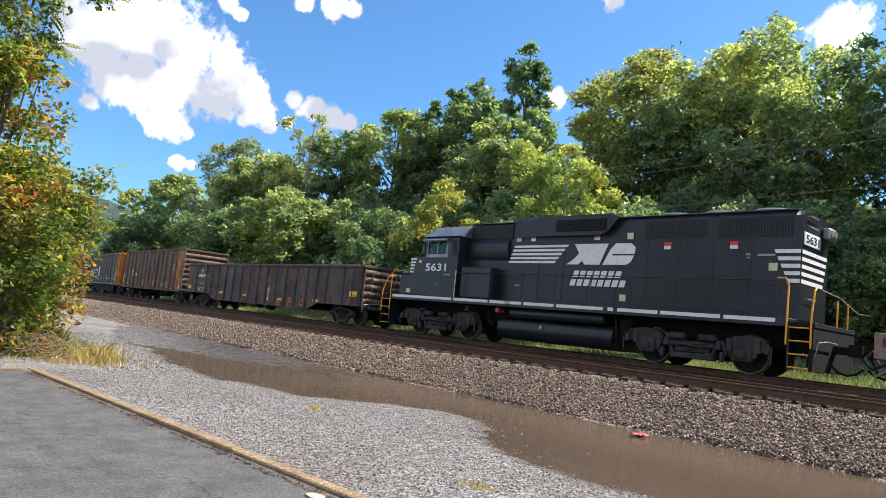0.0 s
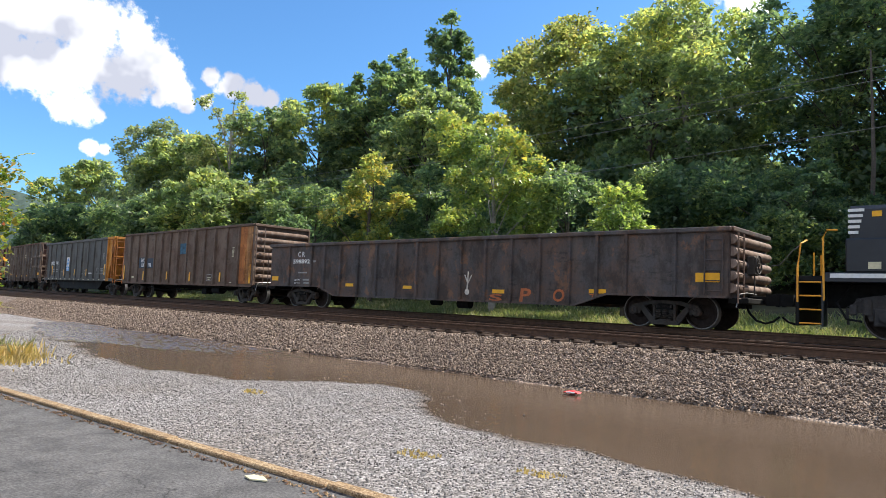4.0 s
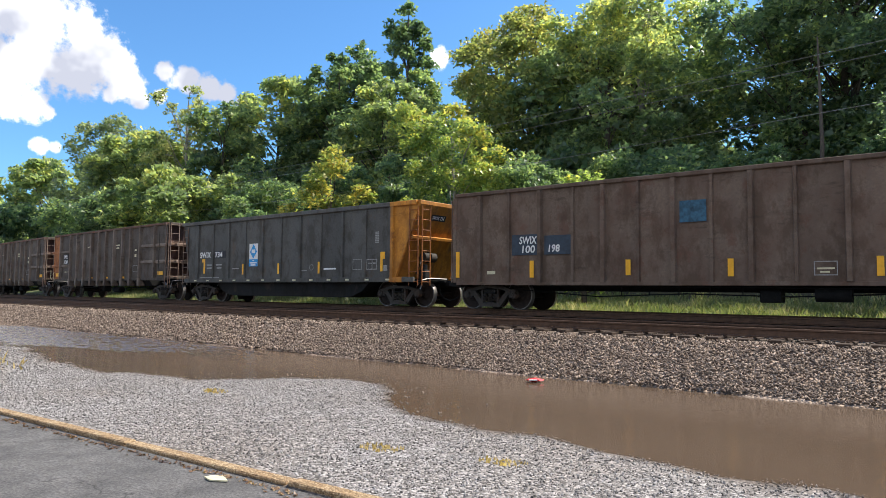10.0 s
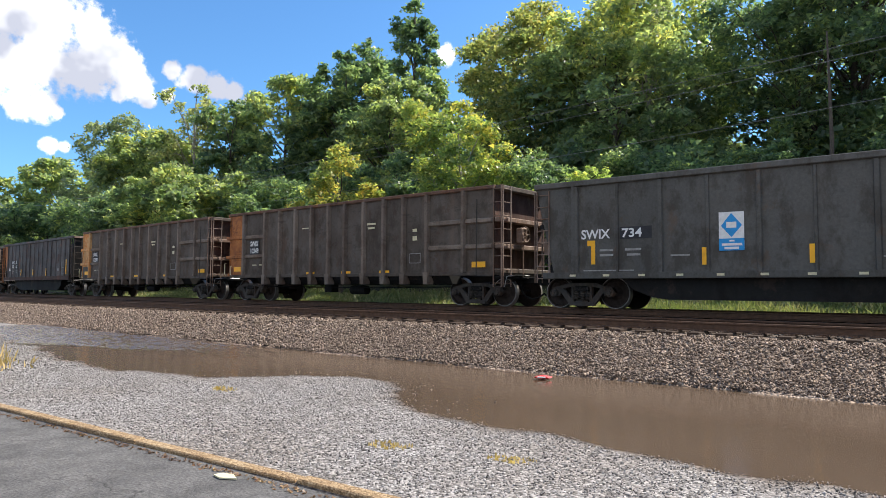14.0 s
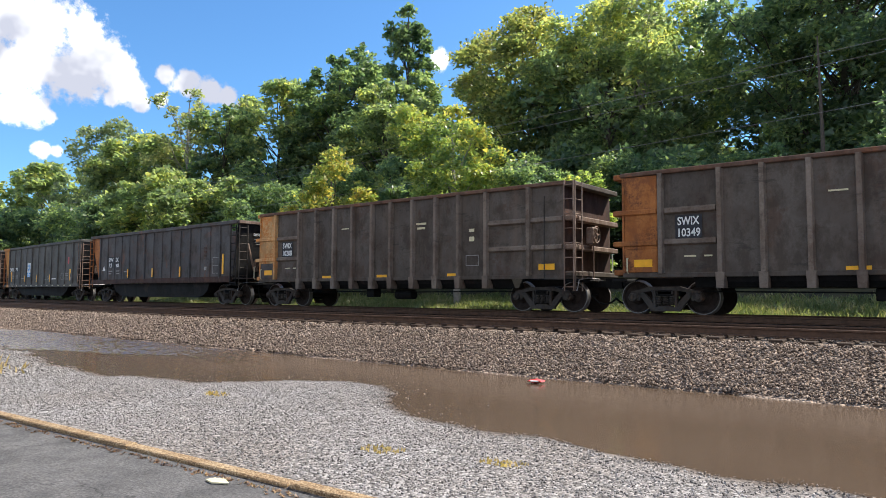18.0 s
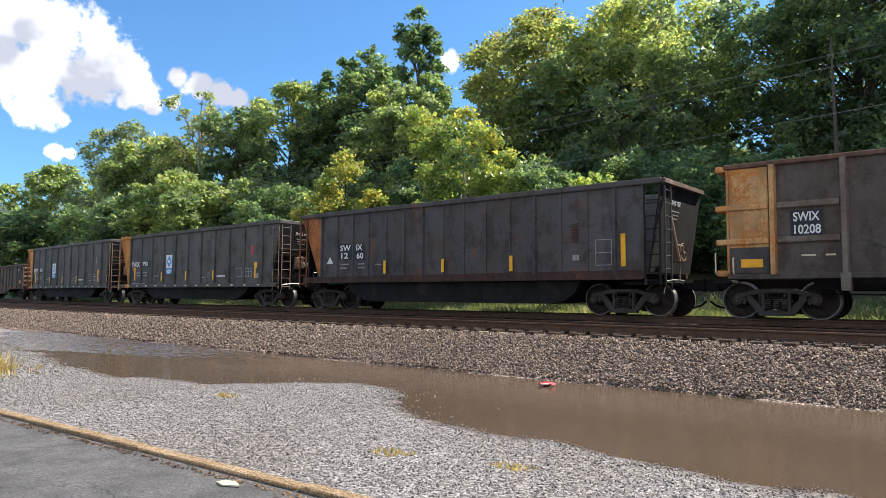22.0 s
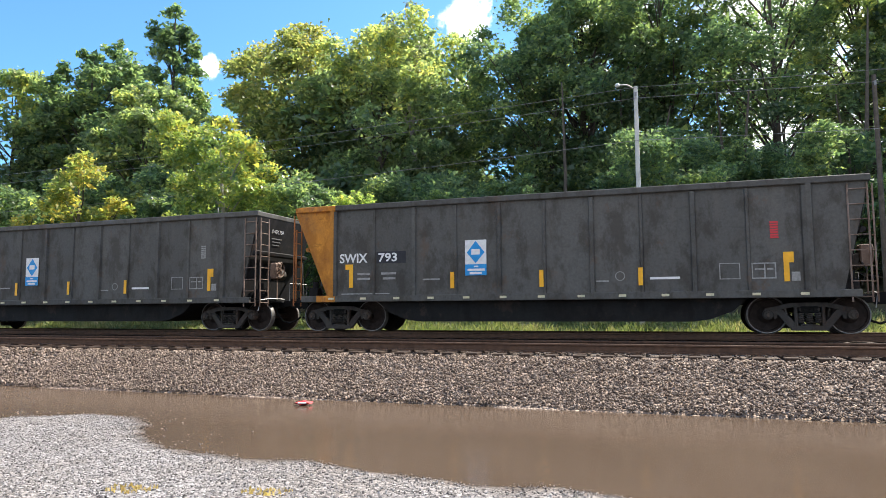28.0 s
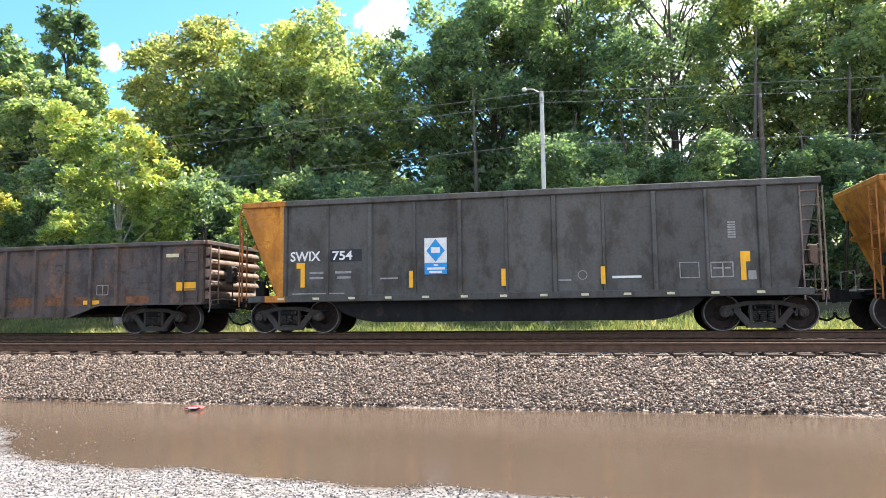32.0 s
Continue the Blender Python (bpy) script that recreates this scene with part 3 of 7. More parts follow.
def part(name, shape, mat, parent, label="", m=None):
    ob = new(name, shape if isinstance(shape, bpy.types.Mesh) else shape.mesh(name, mat))
    ob.parent = parent
    if m is not None:
        ob.matrix_basis = m
    if label:
        tagged(ob, label)
    return ob


def thing(name, label, category, group="", m=None):
    ob = new(name)
    ob.empty_display_size = 0.2
    if m is not None:
        ob.matrix_basis = m
    return tagged(ob, label, category, group)


def raw_mesh(name, verts, faces_n, mat):
    """A mesh from arrays: faces_n is an (n, k) array of equal faces."""
    me = bpy.data.meshes.new(name)
    nf, k = faces_n.shape
    me.vertices.add(len(verts))
    me.vertices.foreach_set("co", np.asarray(verts, np.float32).ravel())
    me.loops.add(nf * k)
    me.loops.foreach_set("vertex_index", np.asarray(faces_n, np.int32).ravel())
    me.polygons.add(nf)
    me.polygons.foreach_set("loop_start", np.arange(0, nf * k, k, dtype=np.int32))
    me.materials.append(mat)
    me.update(calc_edges=True)
    return me


def lettering(words, x0, x1, z0, z1, parent, mat, y=-1.522, name="lettering", lean=0.0):
    """Raised letters that fill a box on the camera-side face."""
    cu = bpy.data.curves.new(name, "FONT")
    cu.body, cu.extrude, cu.resolution_u, cu.offset = words, 0.0, 3, 0.022
    tmp = bpy.data.objects.new(name, cu)
    scene.collection.objects.link(tmp)
    me = bpy.data.meshes.new_from_object(tmp.evaluated_get(bpy.context.evaluated_depsgraph_get()))
    bpy.data.objects.remove(tmp)
    n = len(me.vertices)
    co = np.empty(n * 3, np.float32)
    me.vertices.foreach_get("co", co)
    co = co.reshape(n, 3)
    lo, hi = co[:, :2].min(0), co[:, :2].max(0)
    out = np.empty_like(co)
    out[:, 2] = z0 + (co[:, 1] - lo[1]) / (hi[1] - lo[1]) * (z1 - z0)
    out[:, 0] = x0 + (co[:, 0] - lo[0]) / (hi[0] - lo[0]) * (x1 - x0) + lean * (out[:, 2] - z0)
    out[:, 1] = y
    me.vertices.foreach_set("co", out.ravel())
    me.materials.clear()
    me.materials.append(mat)
    me.update()
    return part(name, me, mat, parent)


def plate(x0, x1, z0, z1, parent, mat, y=-1.516, name="marking", label="", lean=0.0):
    """A thin painted or stuck-on mark on the camera-side face."""
    h = lean * (z1 - z0)
    return part(name, Shape().prism([(x0, z0), (x1, z0), (x1 + h, z1), (x0 + h, z1)], y, y + 0.004), mat, parent, label)


def outline_box(x0, x1, z0, z1, parent, y=-1.518, w=0.02, split=()):
    s = Shape()
    s.box(x0, x1, y, y + 0.003, z0, z0 + w).box(x0, x1, y, y + 0.003, z1 - w, z1)
    for x in (x0, x1 - w, *split):
        s.box(x, x + w, y - 0.001, y + 0.002, z0, z1)
    return part("stencil_frame", s, m_faded, parent)


def bars(rows, parent, mat=None, y=-1.518, name="small_print"):
    for x0, x1, z0, z1 in rows:
        part(name, Shape().box(x0, x1, y, y + 0.003, z0, z1), mat or m_faded, parent)


# ---- ground ----
NEAR_EDGE_X = (-32, -29, -26, -22, -19, -15.1, -12.8, -10.6, -9.4, -7.8, -7.0, -6.7, -6.2, -5.4, -4.4, -3.3, -1.0, 0.3, 3, 8, 14, 20)
NEAR_EDGE_Y = (12.5, 11.4, 10.2, 8.9, 8.4, 7.3, 7.2, 7.7, 9.0, 9.2, 8.7, 7.9, 7.5, 7.3, 7.0, 6.85, 6.55, 6.35, 6.2, 6.6, 7.5, 12.5)
PROFILE_O = (-3000, -8.3, -7.75, -6.12, -5.75, -3.0, -1.7, 1.7, 2.3, 3.6, 8.0, 13.0, 30.0, 90.0, 400.0, 3000.0)
PROFILE_Z = (0.035, 0.03, -0.03, 0.66, 0.745, 0.765, 0.85, 0.85, 0.80, 0.84, 1.15, 2.1, 5.5, 14.0, 45.0, 120.0)


def lateral(x, y):
    """Metres from the train's centre line, towards the woods."""
    return (y - np.interp(x, LINE_X, LINE_Y)) * np.cos(np.interp(x, LINE_X, HEAD))


def ground_z(x, y):
    o = lateral(x, y)
    z = np.interp(o, PROFILE_O, PROFILE_Z)
    edge = np.interp(x, NEAR_EDGE_X, NEAR_EDGE_Y)
    wob = 0.12 * np.sin(x * 2.3 + 1.1 * np.sin(y * 1.9)) + 0.07 * np.sin(x * 5.1 + y * 3.3)
    inside = np.clip((y - edge + wob) / 0.5, -1, 1)
    low = o < -7.6
    wet = (x > -31) & (x < 19)
    z = np.where(low & wet, np.minimum(z, 0.03 - 0.055 * (inside > -0.6) * (inside + 0.6)), z)
    z = np.where((y < 3.9) & (x > -13.8) & (x < 24) & (y > -9), -0.06, z)
    return z + np.where(low, 0.006 * np.sin(x * 1.7) * np.sin(y * 1.3), 0)


def spaced(lo, hi, step, far):
    inner = list(np.arange(lo, hi + step / 2, step))
    out = [far * k for k in (0.02, 0.05, 0.12, 0.3, 0.6, 1.0)]
    return np.array([lo - k for k in reversed(out)] + inner + [hi + k for k in out])


def build_ground():
    xs, ys = spaced(-70, 40, 0.4, 2200), spaced(-8, 40, 0.25, 2200)
    gx, gy = np.meshgrid(xs, ys, indexing="ij")
    gz = ground_z(gx, gy)
    v = np.stack([gx, gy, gz], -1).reshape(-1, 3)
    nx, ny = len(xs), len(ys)
    i, j = np.meshgrid(np.arange(nx - 1), np.arange(ny - 1), indexing="ij")
    a = (i * ny + j).ravel()
    faces = np.stack([a, a + ny, a + ny + 1, a + 1], 1)
    me = raw_mesh("ground", v, faces, m_gravel)
    for m in (m_ballast, m_grass_soil, m_forest_floor, m_oily_shaded):
        me.materials.append(m)
    mid = v[faces].mean(1)
    o = lateral(mid[:, 0], mid[:, 1])
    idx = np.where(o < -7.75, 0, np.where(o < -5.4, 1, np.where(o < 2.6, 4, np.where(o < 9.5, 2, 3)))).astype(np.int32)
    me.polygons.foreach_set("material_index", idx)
    me.polygons.foreach_set("use_smooth", np.ones(len(faces), bool))
    tagged(new("ground", me), "grey gravel lot, ballast bank and grass verge under woods", "ground", kind="structure")


build_ground()
water = Shape().box(-31.5, 19.5, 5.6, 13.2, -0.03, 0.0)
tagged(new("puddle_water", water.mesh("puddle_water", m_water)), "muddy brown rain puddle along the foot of the ballast", "puddle", kind="structure")


def ripples():
    """Wind-blown wavelets on the outer, far part of the puddle."""
    xs, ys = np.arange(-31.0, -11.0, 0.035), np.arange(8.0, 14.2, 0.035)
    gx, gy = np.meshgrid(xs, ys, indexing="ij")
    rng = np.random.default_rng(3)
    w = np.zeros_like(gx)
    for k in range(16):
        a = math.radians(150) + rng.normal() * 0.5
        f = 2 * math.pi / rng.uniform(0.09, 0.16)
        w += np.sin(f * (gx * math.cos(a) + gy * math.sin(a)) + rng.uniform(0, 6) + 1.5 * np.sin(gx * rng.uniform(0.3, 1.2) + gy * rng.uniform(0.3, 1.2))) / f
    side = gy - 0.12 * gx - 11.6 + 0.35 * np.sin(gx * 1.1) * np.sin(gy * 2.3)
    m = np.clip((side + 0.3) / 0.8, 0, 1) * np.clip((-11.8 - gx) / 5.0, 0, 1)
    z = 0.0012 + m * (0.006 + 0.1 * w)
    v = np.stack([gx, gy, np.maximum(z, 0.0006)], -1).reshape(-1, 3)
    ny = len(ys)
    i, j = np.meshgrid(np.arange(len(xs) - 1), np.arange(ny - 1), indexing="ij")
    a = (i * ny + j).ravel()
    keep = (m[:-1, :-1].ravel() > 0.02)
    me = raw_mesh("puddle_ripples", v, np.stack([a, a + ny, a + ny + 1, a + 1], 1)[keep], m_water)
    me.polygons.foreach_set("use_smooth", np.ones(len(me.polygons), bool))
    tagged(new("puddle_ripples", me), "wind ripples on the muddy puddle reflecting the sky", "puddle", kind="structure")


ripples()
lot = Shape().prism([(-13.85, 3.93), (-13.6, -9.0), (24.0, -9.0), (24.0, 3.87)], -0.1, 0.004, "z")
tagged(new("asphalt_lot", lot.mesh("asphalt_lot", m_asphalt, False)), "worn grey asphalt of the parking lot", "asphalt", kind="structure")
kerb = Shape()
for k in range(16):
    x = -13.95 + k * 2.4
    kerb.box(x, x + 2.385, 3.93 + 0.01 * math.sin(k * 2.1), 4.07 + 0.01 * math.sin(k * 2.1), -0.1, 0.045 + 0.006 * math.sin(k * 3.7), 0.012)
for k in range(5):
    kerb.box(-13.99, -13.86, 3.9 - (k + 1) * 2.4, 3.9 - k * 2.4 - 0.015, -0.1, 0.045, 0.012)
tagged(new("timber_kerb", kerb.mesh("timber_kerb", m_kerb)), "weathered yellowish timber kerb round the asphalt", "kerb", kind="structure")


def scatter_stones(name, pts, sizes, mat, label):
    rng = np.random.default_rng(len(pts))
    base = np.array([(1, 0, 0), (-1, 0, 0), (0, 1, 0), (0, -1, 0), (0, 0, 1), (0, 0, -1)], float)
    tri = np.array([(0, 2, 4), (2, 1, 4), (1, 3, 4), (3, 0, 4), (2, 0, 5), (1, 2, 5), (3, 1, 5), (0, 3, 5)])
    n = len(pts)
    q = rng.normal(size=(n, 4))
    q /= np.linalg.norm(q, axis=1)[:, None]
    w, x, y, z = q.T
    rot = np.stack([1 - 2 * (y * y + z * z), 2 * (x * y - w * z), 2 * (x * z + w * y), 2 * (x * y + w * z), 1 - 2 * (x * x + z * z), 2 * (y * z - w * x),
                    2 * (x * z - w * y), 2 * (y * z + w * x), 1 - 2 * (x * x + y * y)], 1).reshape(n, 3, 3)
    loc = base[None] * rng.uniform(0.55, 1.1, (n, 6, 1)) * (sizes[:, None, None] * rng.uniform(0.6, 1.2, (n, 1, 3)) * np.array([1.35, 1.0, 0.6])) + rng.normal(size=(n, 6, 3)) * sizes[:, None, None] * 0.15
    v = (np.einsum("nij,nkj->nki", rot, loc) + pts[:, None]).reshape(-1, 3)
    f = (tri[None] + (np.arange(n) * 6)[:, None, None]).reshape(-1, 3)
    tagged(new(name, raw_mesh(name, v, f, mat)), label, name.replace("_", " "), kind="stuff")


def ballast():
    rng = np.random.default_rng(5)
    x = np.concatenate([rng.uniform(-14, 11, 40000), rng.uniform(-45, -14, 20000)])
    o = rng.uniform(-7.9, -5.8, len(x))
    h = np.interp(x, LINE_X, HEAD)
    y = np.interp(x, LINE_X, LINE_Y) + o / np.cos(h)
    size = rng.uniform(0.015, 0.042, len(x)) * np.where(x < -14, 1.35, 1.0)
    scatter_stones("ballast_stones", np.stack([x, y, ground_z(x, y) + 0.012], 1), size, m_stone, "crushed brown-grey ballast stones banked beside the ties")
    x = np.concatenate([rng.uniform(-14, 6, 66000), rng.uniform(-25, -14, 9000)])
    y = rng.uniform(4.15, 9.4, len(x)) + np.where(x < -14, 1.2, 0)
    z = ground_z(x, y)
    ok = z > -0.012
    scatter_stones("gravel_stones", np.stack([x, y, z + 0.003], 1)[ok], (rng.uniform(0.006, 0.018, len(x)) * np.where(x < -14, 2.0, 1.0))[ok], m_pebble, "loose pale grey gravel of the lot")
    x, y = rng.uniform(-12.5, -5.2, 1500), rng.uniform(7.0, 10.3, 1500)
    edge = np.interp(x, NEAR_EDGE_X, NEAR_EDGE_Y)
    ok = (y > edge - 0.15) & (y < edge + np.abs(rng.normal(size=1500)) * 0.6)
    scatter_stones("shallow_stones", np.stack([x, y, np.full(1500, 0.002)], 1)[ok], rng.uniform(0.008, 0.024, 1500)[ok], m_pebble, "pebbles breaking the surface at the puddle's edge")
    x, o = rng.uniform(-40, 12, 9000), rng.uniform(-5.7, -1.6, 9000)
    y = np.interp(x, LINE_X, LINE_Y) + o
    scatter_stones("track_stones", np.stack([x, y, ground_z(x, y) + 0.01], 1), rng.uniform(0.025, 0.045, 9000), m_oily_shaded_stone, "dark ballast stones between the two tracks")


ballast()


# ---- the two tracks ----
RAIL_PROFILE = [(-0.07, -0.17), (0.07, -0.17), (0.07, -0.155), (0.012, -0.14), (0.01, -0.045), (0.036, -0.035), (0.036, -0.006), (0.03, 0.0), (-0.03, 0.0), (-0.036, -0.006), (-0.036, -0.035), (-0.01, -0.045), (-0.012, -0.14), (-0.07, -0.155)]


def railway(name, off, top, label):
    track = thing(name, label, "railway track")
    track["kind"] = "structure"
    ss = np.arange(-230, 101, 2.5)
    for side in (-0.753, 0.753):
        s = Shape()
        n = len(RAIL_PROFILE)
        for q in ss:
            for u, w in RAIL_PROFILE:
                x, y, _ = line(q, off + side + u)
                s.v.append((x, y, top + w))
        for i in range(len(ss) - 1):
            for j in range(n):
                k = (j + 1) % n
                s.f.append([i * n + j, (i + 1) * n + j, (i + 1) * n + k, i * n + k])
        rail = part("rail", s, m_rail, track)
        rail.data.materials.append(m_rail_top)
        for p in rail.data.polygons:
            if p.normal.z > 0.9 and p.center.z > top - 0.01:
                p.material_index = 1
    rng = random.Random(3)
    block = Shape().box(-0.115, 0.115, -1.3, 1.3, -0.185, 0.0, 0.012).mesh("tie", m_tie)
    plate_me = Shape().box(-0.09, 0.09, -0.19, 0.19, 0, 0.016, 0.004).box(-0.02, 0.02, -0.12, -0.09, 0.016, 0.05).box(-0.02, 0.02, 0.09, 0.12, 0.016, 0.05).mesh("tie_plate", m_rail)
    rest = Shape()
    for k in range(-380, 160):
        q = k * 0.53
        x, y, h = line(q, off)
        if -45 < q < 16 and off < -1:
            m = pose(x, y + rng.uniform(-0.04, 0.04), top - 0.186 + rng.uniform(-0.012, 0.006), 0, 0, math.degrees(h) + rng.uniform(-0.8, 0.8))
            t = part("tie", block, m_tie, track, m=m)
            for side in (-0.753, 0.753):
                part("tie_plate", plate_me, m_rail, t, m=pose(0, side, 0.001))
        else:
            c, s_ = math.cos(h), math.sin(h)
            pts = [(x + u * c - w * s_, y + u * s_ + w * c, top - 0.186 - d) for u in (-0.115, 0.115) for w in (-1.3, 1.3) for d in (0.18, 0.0)]
            rest.hull(pts, [(0, 1, 3, 2), (4, 5, 7, 6), (0, 1, 5, 4), (2, 3, 7, 6), (0, 2, 6, 4), (1, 3, 7, 5)])
    tagged(part("far_ties", rest, m_tie, track), kind="stuff")


railway("railway_track_near", NEAR_OFF, NEAR_Z, "empty railway track with rusty rails on dark wooden ties")
railway("railway_track_far", 0.0, RAIL_Z, "railway track under the freight train")


# ---- running gear ----
def wheel_shapes(r):
    s, rims = Shape(), []
    for side in (-1, 1):
        rim = Shape()
        rims.append(rim)
        y0 = side * 0.715
        prof = [(0.08, 0.09), (0.13, 0.07), (r * 0.45, 0.01), (r * 0.8, 0.03), (r * 0.84, 0.07), (r - 0.012, 0.075)]
        s.lathe([(q, y0 + side * h) for q, h in prof], (0, 0, 0), "y", 28)
        s.lathe([(q, y0 + side * h) for q, h in [(r + 0.026, -0.055), (r + 0.026, -0.075), (r * 0.8, -0.075), (0.09, -0.06)]], (0, 0, 0), "y", 28)
        rim.lathe([(r - 0.03, y0 + side * 0.076), (r - 0.014, y0 + side * 0.078), (r, y0 + side * 0.07), (r + 0.004, y0 - side * 0.02), (r + 0.026, y0 - side * 0.055)], (0, 0, 0), "y", 28)
    s.rod((0, 0, 0), 0.08, 2.0, "y", 12)
    return s, rims


def gear_meshes(r, steel):
    w, rims = wheel_shapes(r)
    return w.mesh("wheelset", m_wheel), [rim.mesh("tread", m_tread) for rim in rims]


WHEEL_36, TREAD_36 = gear_meshes(0.457, m_truck)
WHEEL_40, TREAD_40 = gear_meshes(0.508, m_truck)


def side_frame_mesh():
    """A cast truss: arched top member, diagonals, spring shelf and bearing pedestals."""
    s = Shape()
    y = -1.06
    a, b = y - 0.06, y + 0.08
    top = [(1.0, 0.5), (0.94, 0.62), (0.72, 0.66), (0.4, 0.745), (-0.4, 0.745), (-0.72, 0.66), (-0.94, 0.62), (-1.0, 0.5), (-0.92, 0.5), (-0.86, 0.56), (-0.68, 0.565), (-0.38, 0.635), (0.38, 0.635), (0.68, 0.565), (0.86, 0.56), (0.92, 0.5)]
    s.prism(top, a, b)
    s.prism([(-0.4, 0.09), (0.4, 0.09), (0.37, 0.2), (-0.37, 0.2)], a - 0.015, b)
    for e in (-1, 1):
        s.prism([(e * 0.74, 0.55), (e * 0.58, 0.585), (e * 0.25, 0.2), (e * 0.4, 0.12)], a + 0.01, b - 0.02)
        s.prism([(e * 0.97, 0.52), (e * 0.93, 0.36), (e * 0.88, 0.36), (e * 0.9, 0.54)], a + 0.01, b)
        s.prism([(e * 0.78, 0.56), (e * 0.66, 0.56), (e * 0.7, 0.38), (e * 0.76, 0.36)], a + 0.01, b)
        s.box(e * 0.29 - 0.035, e * 0.29 + 0.035, a - 0.01, b, 0.18, 0.65, 0.01)
        s.box(e * 0.835 - 0.12, e * 0.835 + 0.12, a + 0.02, b, 0.5, 0.58, 0.015)
        s.lathe([(0.001, -0.12), (0.05, -0.12), (0.06, -0.1), (0.105, -0.09), (0.12, -0.06), (0.12, 0.07)], (e * 0.889, y - 0.03, 0.457), "y", 14)
        for k in range(3):
            q = 2.1 * k + 0.5
            s.rod((e * 0.889 + 0.075 * math.cos(q), y - 0.135, 0.457 + 0.075 * math.sin(q)), 0.016, 0.04, "y", 6)
    s.box(-0.22, 0.22, a - 0.03, b, 0.54, 0.625, 0.012)
    s.box(-0.2, 0.2, a - 0.02, b, 0.2, 0.235, 0.008)
    return s.mesh("side_frame", m_truck)


def spring_mesh():
    """One coil spring of the truck, wound about its own axis."""
    pts = [(0.075 * math.cos(k * 0.7), 0.075 * math.sin(k * 0.7), k * 0.27 / 50) for k in range(51)]
    return Shape().tube(pts, 0.018, 5).mesh("spring", m_truck)


FRAME_ME, SPRING_ME = side_frame_mesh(), spring_mesh()
BOLSTER_ME = Shape().box(-0.2, 0.2, -1.15, 1.15, 0.5, 0.66, 0.02).box(-0.35, 0.35, -0.35, 0.35, 0.62, 0.78, 0.03).box(-0.6, 0.6, -0.68, -0.6, 0.3, 0.42, 0.01).box(-0.6, 0.6, 0.6, 0.68, 0.3, 0.42, 0.01).mesh("truck", m_black)
FLIP = Matrix.Rotation(math.pi, 4, "Z")
rolling = []


def freight_truck(car, x):
    t = part("truck", BOLSTER_ME, m_black, car, m=pose(x, 0, 0))
    for turn in (Matrix.Identity(4), FLIP):
        part("side_frame", FRAME_ME, m_truck, t, "cast steel side frame with roller bearings", m=turn)
        for sx in (-0.19, 0.0, 0.19):
            part("spring", SPRING_ME, m_truck, t, m=turn @ pose(sx, -1.06, 0.25))
    for dx in (-0.889, 0.889):
        w = part("wheelset", WHEEL_36, m_wheel, car, m=pose(x + dx, 0, 0.457))
        for tread in TREAD_36:
            part("tread", tread, m_tread, w, "bright worn wheel tread")
        rolling.append((w, x + dx, 0.457, car))
    return t


COUPLER = Shape().box(0, 0.62, -0.11, 0.11, 0.74, 0.94, 0.02).prism([(0.55, -0.16), (0.86, -0.2), (0.9, -0.04), (0.72, 0.02), (0.74, 0.14), (0.9, 0.2), (0.82, 0.26), (0.55, 0.17)], 0.7, 1.0, "z").rod((0.83, -0.1, 0.85), 0.055, 0.34, "z", 10)
COUPLER_ME = COUPLER.mesh("coupler", m_black)
HOSE_ME = Shape().tube([(0.1, -0.3, 0.72), (0.2, -0.34, 0.5), (0.38, -0.33, 0.3), (0.58, -0.28, 0.24), (0.75, -0.18, 0.3), (0.86, -0.06, 0.42)], 0.03, 7).mesh("air_hose", m_black)
LEVER_ME = Shape().tube([(0.06, -1.45, 0.62), (0.12, -1.4, 0.95), (0.14, -0.9, 1.0), (0.14, -0.15, 0.98)], 0.016, 6).mesh("uncoupling_lever", m_steelgrey)


def draft_gear(car, x_end, reach):
    """Coupler, hose and lever at both ends; reach is the half length over the couplers."""
    for side in (1, -1):
        m = pose(reach - 0.86, 0, 0) if side > 0 else FLIP @ pose(reach - 0.86, 0, 0)
        part("coupler", COUPLER_ME, m_black, car, "rusty black knuckle coupler", m=m)
        part("air_hose", HOSE_ME, m_black, car, m=m)
        e = pose(x_end, 0, 0) if side > 0 else FLIP @ pose(x_end, 0, 0)
        part("uncoupling_lever", LEVER_ME, m_steelgrey, car, m=e)


def ladder(car, x, y, z0, z1, along="x", width=0.42, rungs=7, mat=None, r=0.014):
    s = Shape()
    dx, dy = (width, 0) if along == "x" else (0, width)
    for k in (0, 1):
        s.tube([(x + dx * k, y + dy * k, z0), (x + dx * k, y + dy * k, z1)], r * 1.5, 6)
    for k in range(rungs):
        z = z0 + 0.12 + (z1 - z0 - 0.24) * k / (rungs - 1)
        s.tube([(x, y, z), (x + dx, y + dy, z)], r, 6)
    return part("ladder", s, mat or m_steelgrey, car, "steel ladder")


def brake_gear(car, x, y, z, mat=None):
    mat = mat or m_truck
    s = Shape().lathe([(0.24, -0.02), (0.26, 0), (0.24, 0.02), (0.22, 0), (0.24, -0.02)], (x, y, z), "x", 18)
    for k in range(5):
        a = k * 2 * math.pi / 5
        s.tube([(x, y, z), (x, y + 0.24 * math.cos(a), z + 0.24 * math.sin(a))], 0.014, 5)
    s.rod((x, y, z), 0.045, 0.08, "x", 10)
    part("brake_wheel", s, mat, car, "round steel hand-brake wheel")
    part("brake_box", Shape().box(x - 0.26, x - 0.04, y - 0.18, y + 0.18, z - 0.28, z + 0.22, 0.03).tube([(x - 0.1, y, z - 0.28), (x - 0.1, y, 0.95)], 0.02), mat, car)


